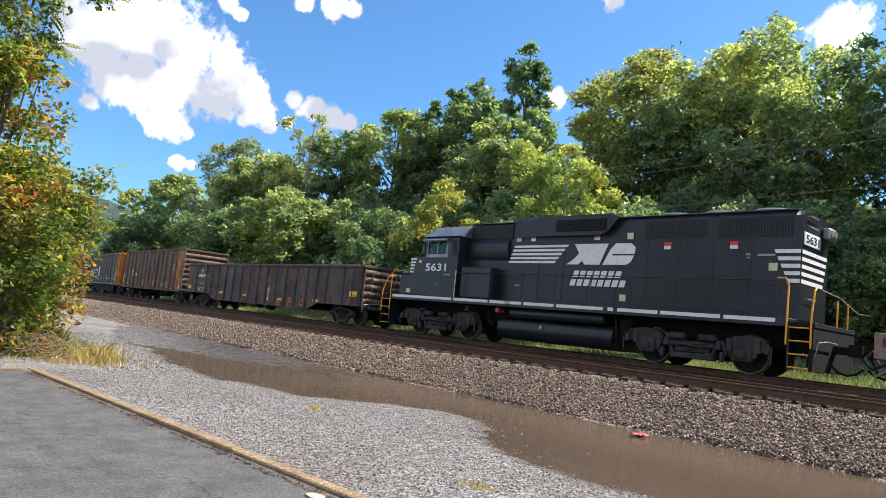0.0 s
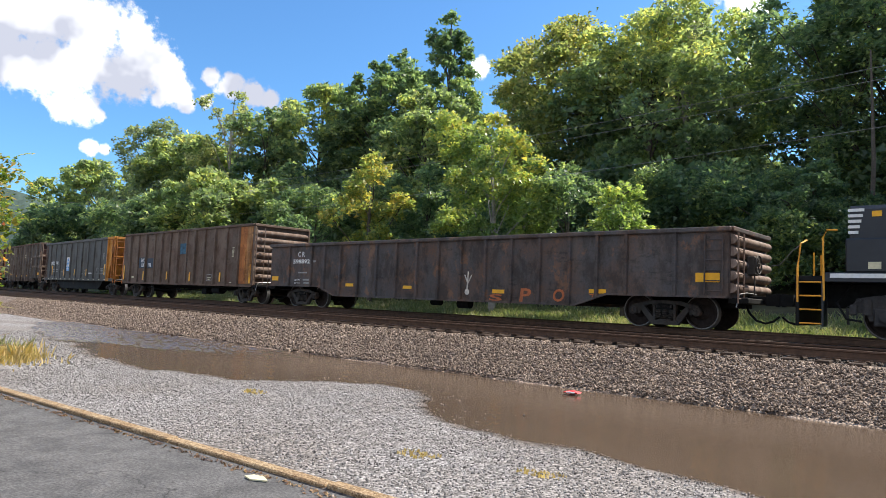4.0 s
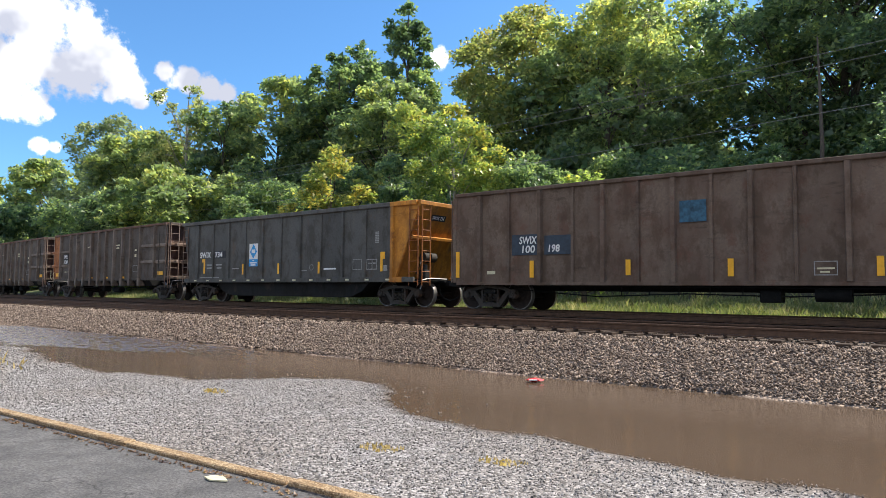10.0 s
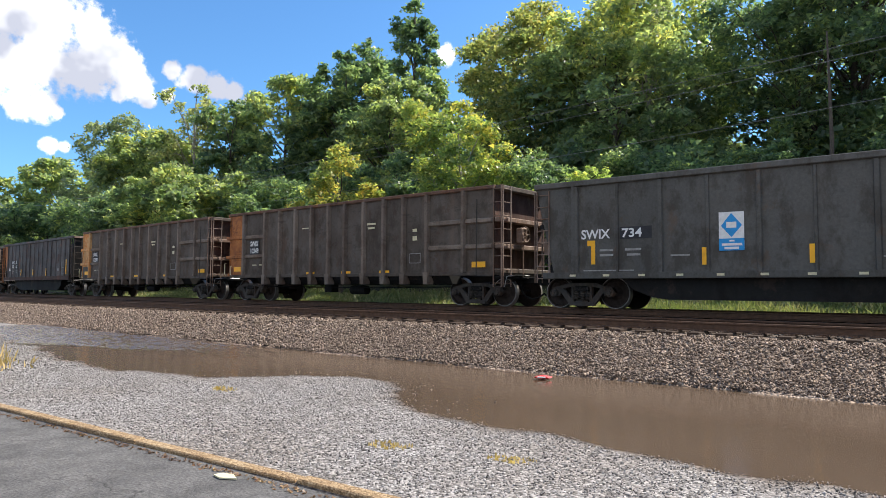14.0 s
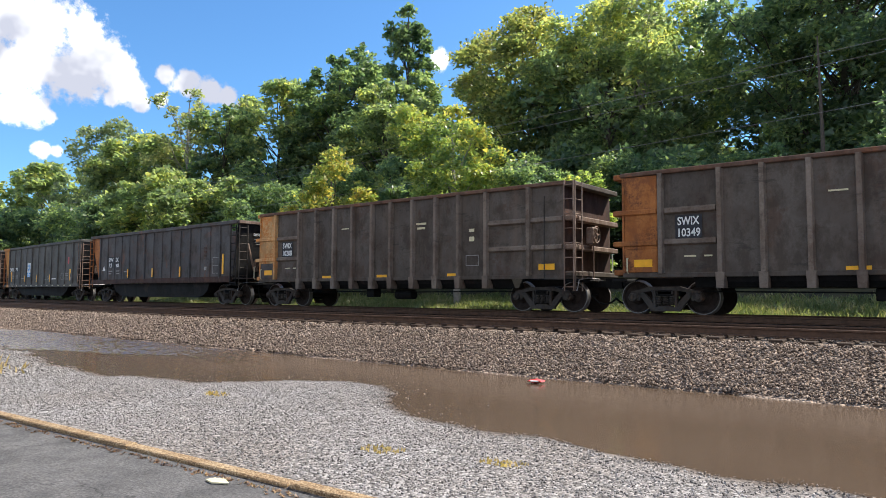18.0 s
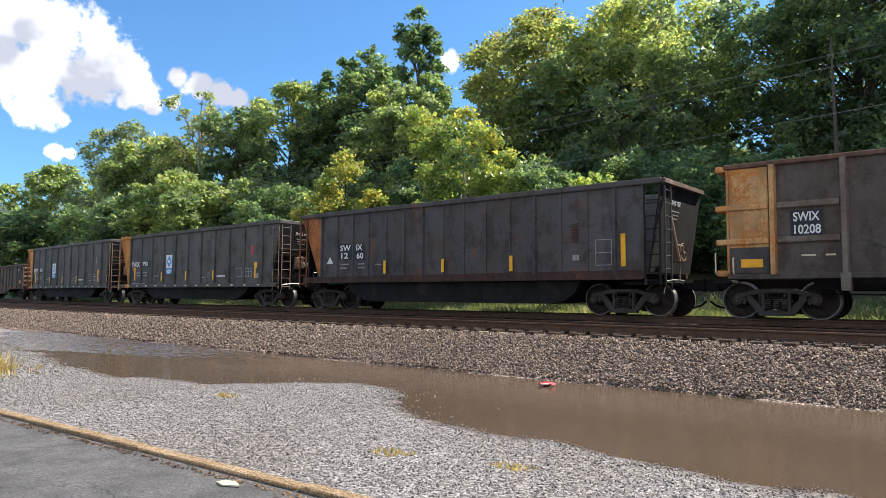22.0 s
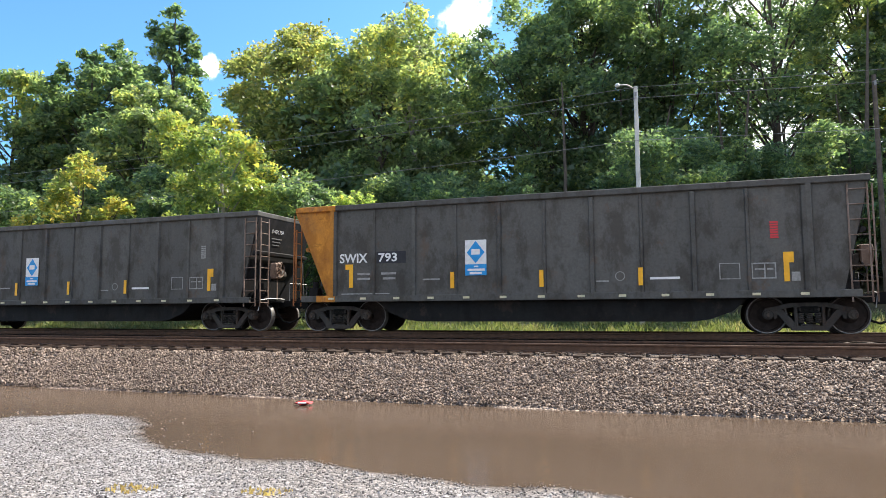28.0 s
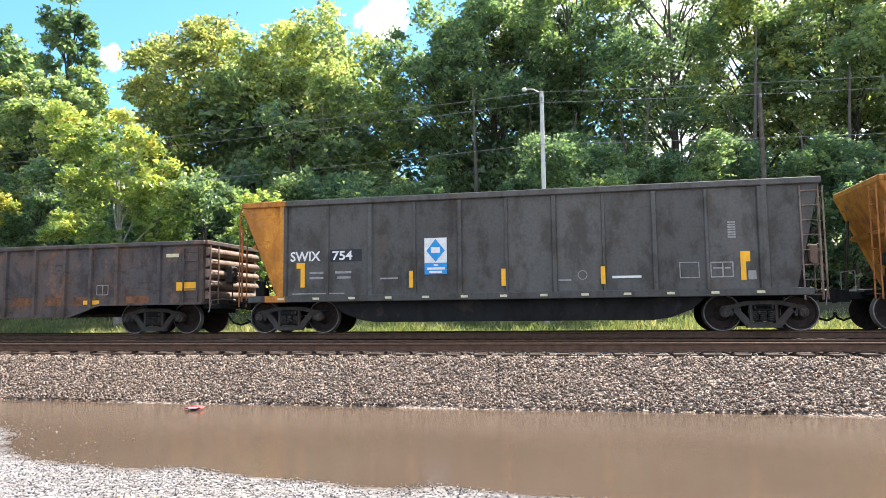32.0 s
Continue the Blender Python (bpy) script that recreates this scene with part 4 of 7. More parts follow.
def post_shape(x, z0, z1, w=0.075, d=0.07, y=-1.5):
    s = 1 if y > 0 else -1
    return Shape().prism([(x - w, y - s * 0.005), (x - w * 0.62, y + s * d), (x + w * 0.62, y + s * d), (x + w, y - s * 0.005)], z0, z1, "z")


def panels(car, posts, z0, z1, mat, ends, y=-1.5, t=0.03, bottom=None):
    """Side sheets between posts, each a little out of true."""
    xs = [ends[0], *posts, ends[1]]
    rng = random.Random(int(z1 * 100))
    for a, b in zip(xs[:-1], xs[1:]):
        if b - a < 0.05:
            continue
        k, s = 5, Shape()
        bulge = rng.uniform(-0.02, 0.008)
        pts = [(a + (b - a) * i / k, z0 + (z1 - z0) * j / k, bulge * math.sin(math.pi * i / k) * math.sin(math.pi * j / k) + rng.uniform(-0.002, 0.002) * (0 < i < k)) for i in range(k + 1) for j in range(k + 1)]
        sgn = 1 if y > 0 else -1
        s.v = [(px, y + sgn * d, pz) for px, pz, d in pts] + [(px, y - sgn * t, pz) for px, pz, d in pts]
        n = (k + 1) ** 2
        for i in range(k):
            for j in range(k):
                q = [i * (k + 1) + j, (i + 1) * (k + 1) + j, (i + 1) * (k + 1) + j + 1, i * (k + 1) + j + 1]
                s.f.append(q if sgn < 0 else q[::-1])
                s.f.append([n + u for u in (q[::-1] if sgn < 0 else q)])
        part("side_panel", s, mat, car)


def end_words(words, car, yellow_end, x_top=7.46, x_low=6.38, z0=1.0, z1=3.5):
    """The car's number again, and a few lines of small print, on the sloping end sheet."""
    tilt = math.degrees(math.atan2(x_top - x_low, z1 - z0))
    x = x_low + (x_top - x_low) * (3.12 - z0) / (z1 - z0)
    m = pose(x + 0.012, -0.35, 3.12) @ pose(0, 0, 0, 0, 0, 90) @ pose(0, 0, 0, tilt, 0, 0) @ pose(0, 1.522, 0)
    lettering(words, -0.32, 0.32, -0.065, 0.065, car, m_white, name="end_lettering").matrix_basis = m
    if yellow_end > 0:
        part("end_patch", Shape().box(-0.4, 0.4, -1.519, -1.514, -0.11, 0.11), m_old_patch, car, m=m)
    else:
        for k in range(3):
            part("small_print", Shape().box(-0.25 + 0.05 * k, 0.3 - 0.04 * k, -1.522, -1.518, -0.24 - 0.1 * k, -0.21 - 0.1 * k), m_faded, car, m=m)


# ---- tub-bottom coal cars ----
def coal_car(words, number, number_x, yellow_end):
    car = thing("coal_car", "dark grey steel coal gondola with sloping %s end and white lettering" % "yellow", "freight car", "cars of the freight train")
    posts = [-6.1 + 1.22 * k for k in range(11)]
    panels(car, posts, 1.0, 3.5, m_coal_grey, (-6.155, 6.155))
    part("far_side", Shape().box(-6.4, 6.4, 1.47, 1.5, 1.0, 3.5), m_coal_grey, car)
    for k, x in enumerate(posts):
        thin = k % 2 == 1
        part("side_post", post_shape(x, 1.02, 3.48, 0.05 if thin else 0.075, 0.045 if thin else 0.075), m_coal_grey, car)
        part("side_post", post_shape(x, 1.02, 3.48, 0.06, 0.06, 1.5), m_coal_grey, car)
    for y in (-1, 1):
        x0, x1 = (-6.1, 7.48) if yellow_end < 0 else (-7.48, 6.1)
        part("top_chord", Shape().box(x0, x1, y * 1.5 - 0.085, y * 1.5 + 0.085, 3.5, 3.66, 0.02), m_coal_grey, car)
        part("end_chord", Shape().box(min(yellow_end * 6.1, yellow_end * 7.33), max(yellow_end * 6.1, yellow_end * 7.33), y * 1.5 - 0.088, y * 1.5 + 0.088, 3.497, 3.658, 0.02), m_coal_yellow, car)
        part("end_sill", Shape().box(min(yellow_end * 6.08, yellow_end * 6.7), max(yellow_end * 6.08, yellow_end * 6.7), y * 1.5 - 0.066, y * 1.5 + 0.066, 0.855, 1.045, 0.012), m_coal_yellow, car)
        part("side_sill", Shape().box(-7.2, 7.2, y * 1.5 - 0.06, y * 1.5 + 0.06, 0.86, 1.04, 0.012), m_coal_grey, car)
        for k in range(13):
            part("sill_marker", Shape().box(-6.3 + k * 1.02, -6.12 + k * 1.02, y * 1.575 - 0.01, y * 1.575 + 0.01, 0.92, 0.98), m_cream, car)
    for side in (-1, 1):
        m = m_coal_yellow if side == yellow_end else m_coal_grey
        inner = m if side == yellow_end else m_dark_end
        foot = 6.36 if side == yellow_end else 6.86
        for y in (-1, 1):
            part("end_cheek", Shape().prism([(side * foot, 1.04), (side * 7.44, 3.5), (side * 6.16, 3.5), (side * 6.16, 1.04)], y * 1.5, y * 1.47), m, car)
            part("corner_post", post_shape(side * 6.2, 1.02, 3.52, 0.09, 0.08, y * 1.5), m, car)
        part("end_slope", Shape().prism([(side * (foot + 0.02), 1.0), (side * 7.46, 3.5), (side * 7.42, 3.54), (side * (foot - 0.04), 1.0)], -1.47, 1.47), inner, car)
        part("end_beam", Shape().box(side * 7.4 - 0.07, side * 7.4 + 0.07, -1.5, 1.5, 3.5, 3.655, 0.02), m, car)
        x = side * (foot + 0.04 + (2.35 - 1.0) / 2.5 * (7.44 - foot))
        part("end_rib", Shape().prism([(x, 2.32), (x + side * 0.13, 2.36), (x + side * 0.15, 2.44), (x + side * 0.06, 2.48)], -1.45, 1.45), inner, car)
        part("brake_cylinder", Shape().rod((side * (foot + 0.5), -0.35, 1.75), 0.17, 0.62, "y", 14).rod((side * (foot + 0.5), -0.35, 1.75), 0.2, 0.05, "y", 14).tube([(side * (foot + 0.5), -0.65, 1.75), (side * (foot + 0.6), -0.9, 1.5), (side * (foot + 0.45), -0.95, 1.15)], 0.02, 6), m_truck, car, "grimy steel brake cylinder")
        part("valve_box", Shape().box(side * 7.12 - 0.15, side * 7.12 + 0.15, -1.0, -0.68, 0.95, 1.3, 0.03).rod((side * 7.12, -0.84, 1.38), 0.09, 0.2, "z", 10), m_dark_end, car)
        part("platform", Shape().box(side * 6.3, side * 7.5, -1.4, 1.4, 0.86, 0.93, 0.01), m_black, car)
        part("end_strut", Shape().tube([(side * 7.4, 1.2, 0.93), (side * 7.2, 1.3, 2.9)], 0.03), m_truck, car)
        # the grey end's ladder gets its sunlit look from the pale rib colour
        lm = m_orange if side == yellow_end else m_end_ribs
        if side != yellow_end or side > 0:
            ladder(car, side * 7.0 if side > 0 else side * 7.4, -1.53, 0.75, 3.45, "x", 0.4, 8, lm)
        else:
            part("grab_rail", Shape().tube([(side * 7.4, -1.53, 0.9), (side * 7.4, -1.53, 3.0)], 0.028), lm, car)
        ladder(car, side * 7.52, -1.45, 0.75, 3.45, "y", 0.42, 8, lm)
        part("grab_rail", Shape().tube([(side * 7.5, 0.2, 0.9), (side * 7.5, 0.2, 1.5), (side * 7.5, 1.2, 1.5), (side * 7.5, 1.2, 0.9)], 0.014), m_steelgrey, car)
    brake_gear(car, 7.62 if yellow_end < 0 else -7.4, -0.55, 1.9, m_end_ribs)
    tub = [(-4.9, 0.9), (-4.5, 0.55), (-4.0, 0.36), (-3.6, 0.3), (3.6, 0.3), (4.0, 0.36), (4.5, 0.55), (4.9, 0.9)]
    part("tub", Shape().prism(tub, -1.28, -0.12).prism(tub, 0.12, 1.28), m_tub, car, "black rounded tub floor")
    part("centre_sill", Shape().box(-7.3, 7.3, -0.25, 0.25, 0.7, 1.0, 0.02).box(-6.3, 6.3, -1.45, 1.45, 0.96, 0.99), m_black, car)
    for x in (-6.17, 6.17):
        freight_truck(car, x)
    draft_gear(car, 7.4, 8.09)
    lettering(words, -5.96, -5.08, 1.97, 2.24, car, m_white)
    lettering(number, -4.74, -4.17, 1.98, 2.23, car, m_white)
    plate(-4.8, -3.9, 1.94, 2.27, car, m_old_patch, y=-1.516, name="number_patch")
    end_words("%s %s" % (words, number), car, yellow_end, x_low=6.38 if yellow_end > 0 else 6.88)
    part("marking", Shape().box(-5.78, -5.54, -1.518, -1.51, 1.78, 1.93).box(-5.66, -5.54, -1.518, -1.51, 1.26, 1.78), m_yellow, car, "yellow reflective strip")
    for x in (-2.52, -0.08, 2.4):
        plate(x - 0.055, x + 0.055, 1.2, 1.64, car, m_yellow, y=-1.584, label="yellow reflective strip")
    part("marking", Shape().box(5.62, 5.84, -1.518, -1.51, 1.68, 1.93).box(5.62, 5.74, -1.518, -1.51, 1.24, 1.7), m_yellow, car, "yellow reflective strip")
    sign = plate(-2.17, -1.57, 1.54, 2.5, car, m_white, y=-1.518, name="company_sign", label="white and blue sign with a diamond")
    part("sign_band", Shape().box(-2.17, -1.57, -1.524, -1.519, 1.54, 1.84), m_blue, sign)
    part("sign_diamond", Shape().prism([(-1.87, 1.87), (-1.62, 2.16), (-1.87, 2.47), (-2.12, 2.16)], -1.524, -1.519), m_blue, sign)
    bars([(-1.99, -1.75, 2.1, 2.25)], sign, m_white, y=-1.529, name="sign_mark")
    bars([(-1.92, -1.8, 1.76, 1.8), (-2.1, -1.62, 1.66, 1.72), (-2.04, -1.7, 1.57, 1.63)], sign, m_white, y=-1.529, name="sign_print")
    bars([(-5.4, -5.0, 1.62, 1.68), (-4.66, -4.2, 1.62, 1.68), (-5.4, -5.0, 1.48, 1.54), (-4.6, -4.22, 1.48, 1.54), (-5.9, -4.4, 1.07, 1.1), (-3.4, -2.9, 1.44, 1.48)], car)
    outline_box(4.22, 4.68, 1.31, 1.7, car)
    outline_box(4.93, 5.46, 1.31, 1.69, car, split=(5.2,), w=0.03)
    bars([(2.62, 3.32, 1.34, 1.4)], car, m_white)
    part("round_mark", Shape().lathe([(0.1, -1.519), (0.12, -1.519), (0.12, -1.515), (0.1, -1.515), (0.1, -1.519)], (1.9, 0, 1.44), "y", 20), m_faded, car, "small ring stencil")
    bars([(1.3, 1.62, 1.3, 1.34), (5.78, 5.96, 1.25, 1.46), (5.0, 5.2, 1.52, 1.56), (5.26, 5.4, 1.52, 1.56)], car)
    bars([(5.36, 5.54, 2.26 + k * 0.06, 2.3 + k * 0.06) for k in range(7)], car, m_red if number == "793" else m_faded, name="label_row")
    return car


def tub_car():
    car = thing("tub_car", "black and rust-brown steel coal gondola with orange sloping end", "freight car", "cars of the freight train")
    posts = [-6.14, -5.24, -4.4, -3.56, -2.68, -1.8, -0.92, -0.04, 0.84, 1.72, 2.64, 3.54, 4.42, 5.28, 6.12]
    panels(car, posts, 1.2, 3.55, m_hopper, (-6.4, 6.95))
    part("far_side", Shape().box(-6.4, 6.95, 1.47, 1.5, 1.2, 3.55), m_hopper, car)
    for k, x in enumerate(posts):
        big = k in (0, 5, 6, 11, 14)
        part("side_post", post_shape(x, 1.2, 3.55, 0.06 if big else 0.045, 0.07 if big else 0.04), m_hopper, car)
    for y in (-1, 1):
        part("top_chord", Shape().box(-7.4, 7.46, y * 1.5 - 0.08, y * 1.5 + 0.08, 3.55, 3.71, 0.02), m_hopper, car)
        part("side_sill", Shape().prism([(-7.2, 1.0), (6.9, 1.0), (7.0, 1.08), (7.0, 1.26), (-7.2, 1.22)], y * 1.56, y * 1.44), m_sill, car, "brown side sill")
    for side in (-1, 1):
        m = m_orange if side < 0 else m_hopper
        for y in (-1, 1):
            if side < 0:
                part("end_cheek", Shape().prism([(-6.3, 1.24), (-7.38, 3.55), (-6.16, 3.55), (-6.16, 1.24)], y * 1.5, y * 1.47), m, car)
        top = -7.4 if side < 0 else 7.46
        low = -6.35 if side < 0 else 7.1
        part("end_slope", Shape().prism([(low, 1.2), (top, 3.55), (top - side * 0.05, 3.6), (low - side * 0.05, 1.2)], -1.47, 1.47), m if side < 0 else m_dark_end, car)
        part("end_beam", Shape().box(top - 0.07, top + 0.07, -1.5, 1.5, 3.55, 3.705, 0.02), m, car)
        part("platform", Shape().box(min(side * 6.3, side * 7.5), max(side * 6.3, side * 7.5), -1.4, 1.4, 0.86, 0.93, 0.01), m_black, car)
        ladder(car, 7.0 if side > 0 else -7.45, -1.545, 0.85, 3.5, "x", 0.42, 8, m_dark_end if side > 0 else m_orange, 0.019)
        ladder(car, side * 7.52, -1.45, 0.8, 3.5, "y", 0.42, 8, m_truck, 0.018)
        # thin pale strip: sunlight on the beam's edge, put into the colour
        part("end_edge", Shape().box(min(top, top + side * 0.03) + side * 0.072, max(top, top + side * 0.03) + side * 0.072, -1.48, 1.48, 3.57, 3.69, 0.005), m_end_ribs, car, "pale strip painted as the sunlit edge of the end beam")
    brake_gear(car, 7.62, -0.45, 1.75, m_end_ribs)
    end_words("SWIX 1260", car, -1, 7.47, 7.11, 1.2, 3.55)
    part("end_strut", Shape().tube([(7.5, -1.0, 2.7), (7.62, -0.75, 1.5)], 0.05), m_end_ribs, car)
    tub = [(-4.95, 1.0), (-4.6, 0.6), (-4.1, 0.38), (-3.6, 0.31), (3.9, 0.31), (4.4, 0.4), (4.75, 0.62), (4.95, 1.0)]
    part("tub", Shape().prism(tub, -1.3, -0.12).prism(tub, 0.12, 1.3), m_tub, car, "black rounded tub floor with a pale smear")
    part("centre_sill", Shape().box(-7.3, 7.3, -0.25, 0.25, 0.7, 1.0, 0.02).box(-6.3, 6.9, -1.45, 1.45, 1.12, 1.16), m_black, car)
    for x in (-6.17, 6.17):
        freight_truck(car, x)
    draft_gear(car, 7.4, 8.09)
    for k, (w, x0, x1) in enumerate((("SW", -5.08, -4.5), ("IX", -4.2, -3.87))):
        lettering(w, x0, x1, 2.19, 2.41, car, m_white, y=-1.53)
    lettering("12", -5.02, -4.64, 1.9, 2.12, car, m_white, y=-1.53)
    lettering("60", -4.18, -3.82, 1.88, 2.1, car, m_white, y=-1.53)
    plate(-5.14, -4.46, 1.86, 2.46, car, m_old_patch, y=-1.524, name="number_patch")
    plate(-4.28, -3.78, 1.84, 2.44, car, m_old_patch, y=-1.524, name="number_patch")
    for x, z0, z1 in ((-2.68, 1.31, 1.77), (0.0, 1.31, 1.75), (2.72, 1.29, 1.77)):
        plate(x - 0.06, x + 0.06, z0, z1, car, m_yellow, y=-1.578, label="yellow reflective strip")
    plate(6.3, 6.44, 1.36, 2.26, car, m_yellow, y=-1.53, label="yellow reflective strip")
    outline_box(5.54, 6.04, 1.4, 2.13, car, y=-1.53)
    bars([(5.56, 6.02, 1.75, 1.77), (-5.05, -4.6, 1.66, 1.71), (-4.1, -3.75, 1.66, 1.71), (-5.05, -4.7, 1.52, 1.57), (-4.1, -3.75, 1.52, 1.57), (4.82, 5.02, 1.56, 1.72), (-3.2, -2.9, 1.62, 1.66)], car, y=-1.53)
    part("marking", Shape().prism([(-5.84, 1.72), (-5.46, 1.72), (-5.65, 1.98)], -1.53, -1.526), m_white, car, "white triangle")
    bars([(4.78, 5.02, 2.1 + k * 0.062, 2.13 + k * 0.062) for k in range(9)], car, m_sill, y=-1.53, name="label_row")
    return car


# ---- ribbed gondolas ----
def ribbed_gondola(number, mat):
    car = thing("ribbed_gondola", "black rust-stained steel gondola with orange end and outside posts", "freight car", "cars of the freight train")
    posts = [-6.1, -4.6, -3.6, -2.58, -1.58, -0.58, 0.34, 1.36, 2.38, 3.34, 4.42, 5.98]
    panels(car, posts, 1.08, 3.7, mat, (-7.1, 7.15))
    part("far_side", Shape().box(-7.1, 7.15, 1.47, 1.5, 1.08, 3.7), mat, car)
    for k, x in enumerate(posts):
        inner = 0 < k < len(posts) - 1
        part("side_post", post_shape(x, 1.08 if not inner else 0.72, 3.72, 0.085, 0.13), (m_orange if number == "10349" else m_peeling) if k == 0 and number == "10208" else m_post, car)
        if inner:
            part("post_foot", Shape().prism([(x - 0.11, 1.1), (x + 0.11, 1.1), (x + 0.09, 0.7), (x - 0.09, 0.7)], -1.635, -1.3), m_post, car)
    for a, b in ((-4.6, -3.6), (-3.6, -2.58), (-2.58, -1.58), (-1.58, -0.58), (-0.58, 0.34), (0.34, 1.36), (1.36, 2.38), (2.38, 3.34), (3.34, 4.42)):
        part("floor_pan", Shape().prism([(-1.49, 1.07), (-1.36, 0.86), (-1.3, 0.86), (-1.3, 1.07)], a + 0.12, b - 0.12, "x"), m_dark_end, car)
    part("skirt", Shape().prism([(-1.49, 1.08), (-1.25, 0.72), (1.25, 0.72), (1.49, 1.08)], -5.3, 5.3, "x"), m_black, car)
    for y in (-1, 1):
        part("top_chord", Shape().box(-7.2, 7.2, y * 1.5 - 0.08, y * 1.5 + 0.1, 3.7, 3.82, 0.02), m_chord, car)
        part("side_sill", Shape().box(-7.15, 7.15, y * 1.5 - 0.05, y * 1.5 + 0.05, 0.98, 1.1, 0.01), mat, car)
    for a, b in ((-6.0, -4.7), (4.5, 5.9), (6.06, 7.1)):
        for z in (1.8, 2.62):
            part("side_rib", Shape().prism([(-1.495, z), (-1.57, z + 0.05), (-1.57, z + 0.14), (-1.495, z + 0.19)], a, b, "x"), m_post, car)
    worn = m_orange if number == "10349" else m_peeling
    part("end_panel", Shape().box(-7.1, -6.2, -1.53, -1.502, 1.74, 3.69, 0.005), worn, car, "orange peeling end panel")
    part("end_panel", Shape().box(-7.1, -6.2, -1.528, -1.502, 1.12, 1.735, 0.005), m_hopper if number == "10208" else worn, car)
    part("corner_rail", Shape().box(-7.16, -7.1, -1.56, -1.44, 1.1, 3.69, 0.01), worn, car)
    for z0, z1, x in ((1.1, 1.62, -7.42), (1.1, 1.5, -7.0)):
        part("grab_rail", Shape().tube([(x, -1.56, z0), (x, -1.62, z0 + 0.05), (x, -1.62, z1), (x, -1.56, z1)], 0.02), m_cream, car)
    for z in (1.82, 2.66):
        part("end_band", Shape().box(-7.42, -6.2, -1.58, -1.5, z, z + 0.14, 0.02), m_orange if number == "10349" else m_peeling, car)
    for side in (-1, 1):
        m = m_orange if side < 0 else mat
        part("end_sheet", Shape().box(min(side * 7.1, side * 7.16), max(side * 7.1, side * 7.16), -1.47, 1.47, 1.05, 3.75), m_sill if side > 0 else m, car)
        for z in (1.05, 1.82, 2.66, 3.66):
            part("end_beam", Shape().box(min(side * 7.16, side * 7.44), max(side * 7.16, side * 7.44), -1.48, 1.48, z, z + 0.15, 0.02), m_end_ribs if 1.5 < z < 3 and side > 0 else (m_peeling if side < 0 and number == "10208" else m), car)
        part("platform", Shape().box(min(side * 7.1, side * 7.55), max(side * 7.1, side * 7.55), -1.4, 1.4, 0.88, 0.95, 0.01), m_black, car)
        if side > 0:
            ladder(car, 7.2, -1.6, 0.62, 3.8, "x", 0.3, 8, m_end_ribs)
            ladder(car, 7.5, -1.5, 0.62, 3.8, "y", 0.42, 8, m_end_ribs)
    brake_gear(car, 7.62, -0.4, 2.3, m_end_ribs)
    part("grab_rail", Shape().tube([(6.55, -1.62, 0.98), (6.55, -1.6, 3.4)], 0.018).tube([(6.55, -1.62, 0.98), (7.2, -1.62, 0.96)], 0.018), m_truck, car)
    part("brake_pipe", Shape().tube([(-5.2, -0.9, 0.62), (0, -0.95, 0.58), (5.2, -0.9, 0.62)], 0.022).rod((0.4, -0.8, 0.5), 0.17, 0.8, "x", 12).box(-1.4, -1.0, -1.0, -0.6, 0.4, 0.7, 0.03), m_black, car)
    part("centre_sill", Shape().box(-7.3, 7.3, -0.25, 0.25, 0.7, 1.0, 0.02), m_black, car)
    for x in (-6.17, 6.17):
        freight_truck(car, x)
    draft_gear(car, 7.45, 8.09)
    lettering("SWIX", -5.66, -5.1, 2.32, 2.54, car, m_white, y=-1.53)
    lettering(number, -5.64, -5.08, 2.02, 2.24, car, m_white, y=-1.53)
    plate(-5.72, -5.04, 1.98, 2.58, car, m_old_patch, y=-1.5245, name="number_patch")
    for x in (-3.0, -0.1, 3.1) if number == "10208" else (-1.65, 0.4, 2.4):
        plate(x - 0.25, x + 0.25, 1.1, 1.19, car, m_yellow, y=-1.53, label="yellow reflective strip")
    plate(6.3, 6.84, 1.24, 1.42, car, m_yellow, y=-1.53, label="yellow reflective strip")
    plate(-6.84, -6.34, 1.26, 1.46, car, m_yellow, y=-1.537, label="yellow reflective strip")
    outline_box(3.62, 4.12, 1.42, 1.76, car, y=-1.53)
    bars([(3.75, 3.95, 2.5, 2.6), (3.75, 3.95, 2.2, 2.35), (-2.2, -1.8, 2.9, 2.94), (1.5, 1.95, 2.85, 2.92), (1.55, 1.9, 2.7, 2.77), (-5.5, -5.2, 1.5, 1.54), (-5.0, -4.8, 1.5, 1.54)], car, m_cream, y=-1.53)
    return car


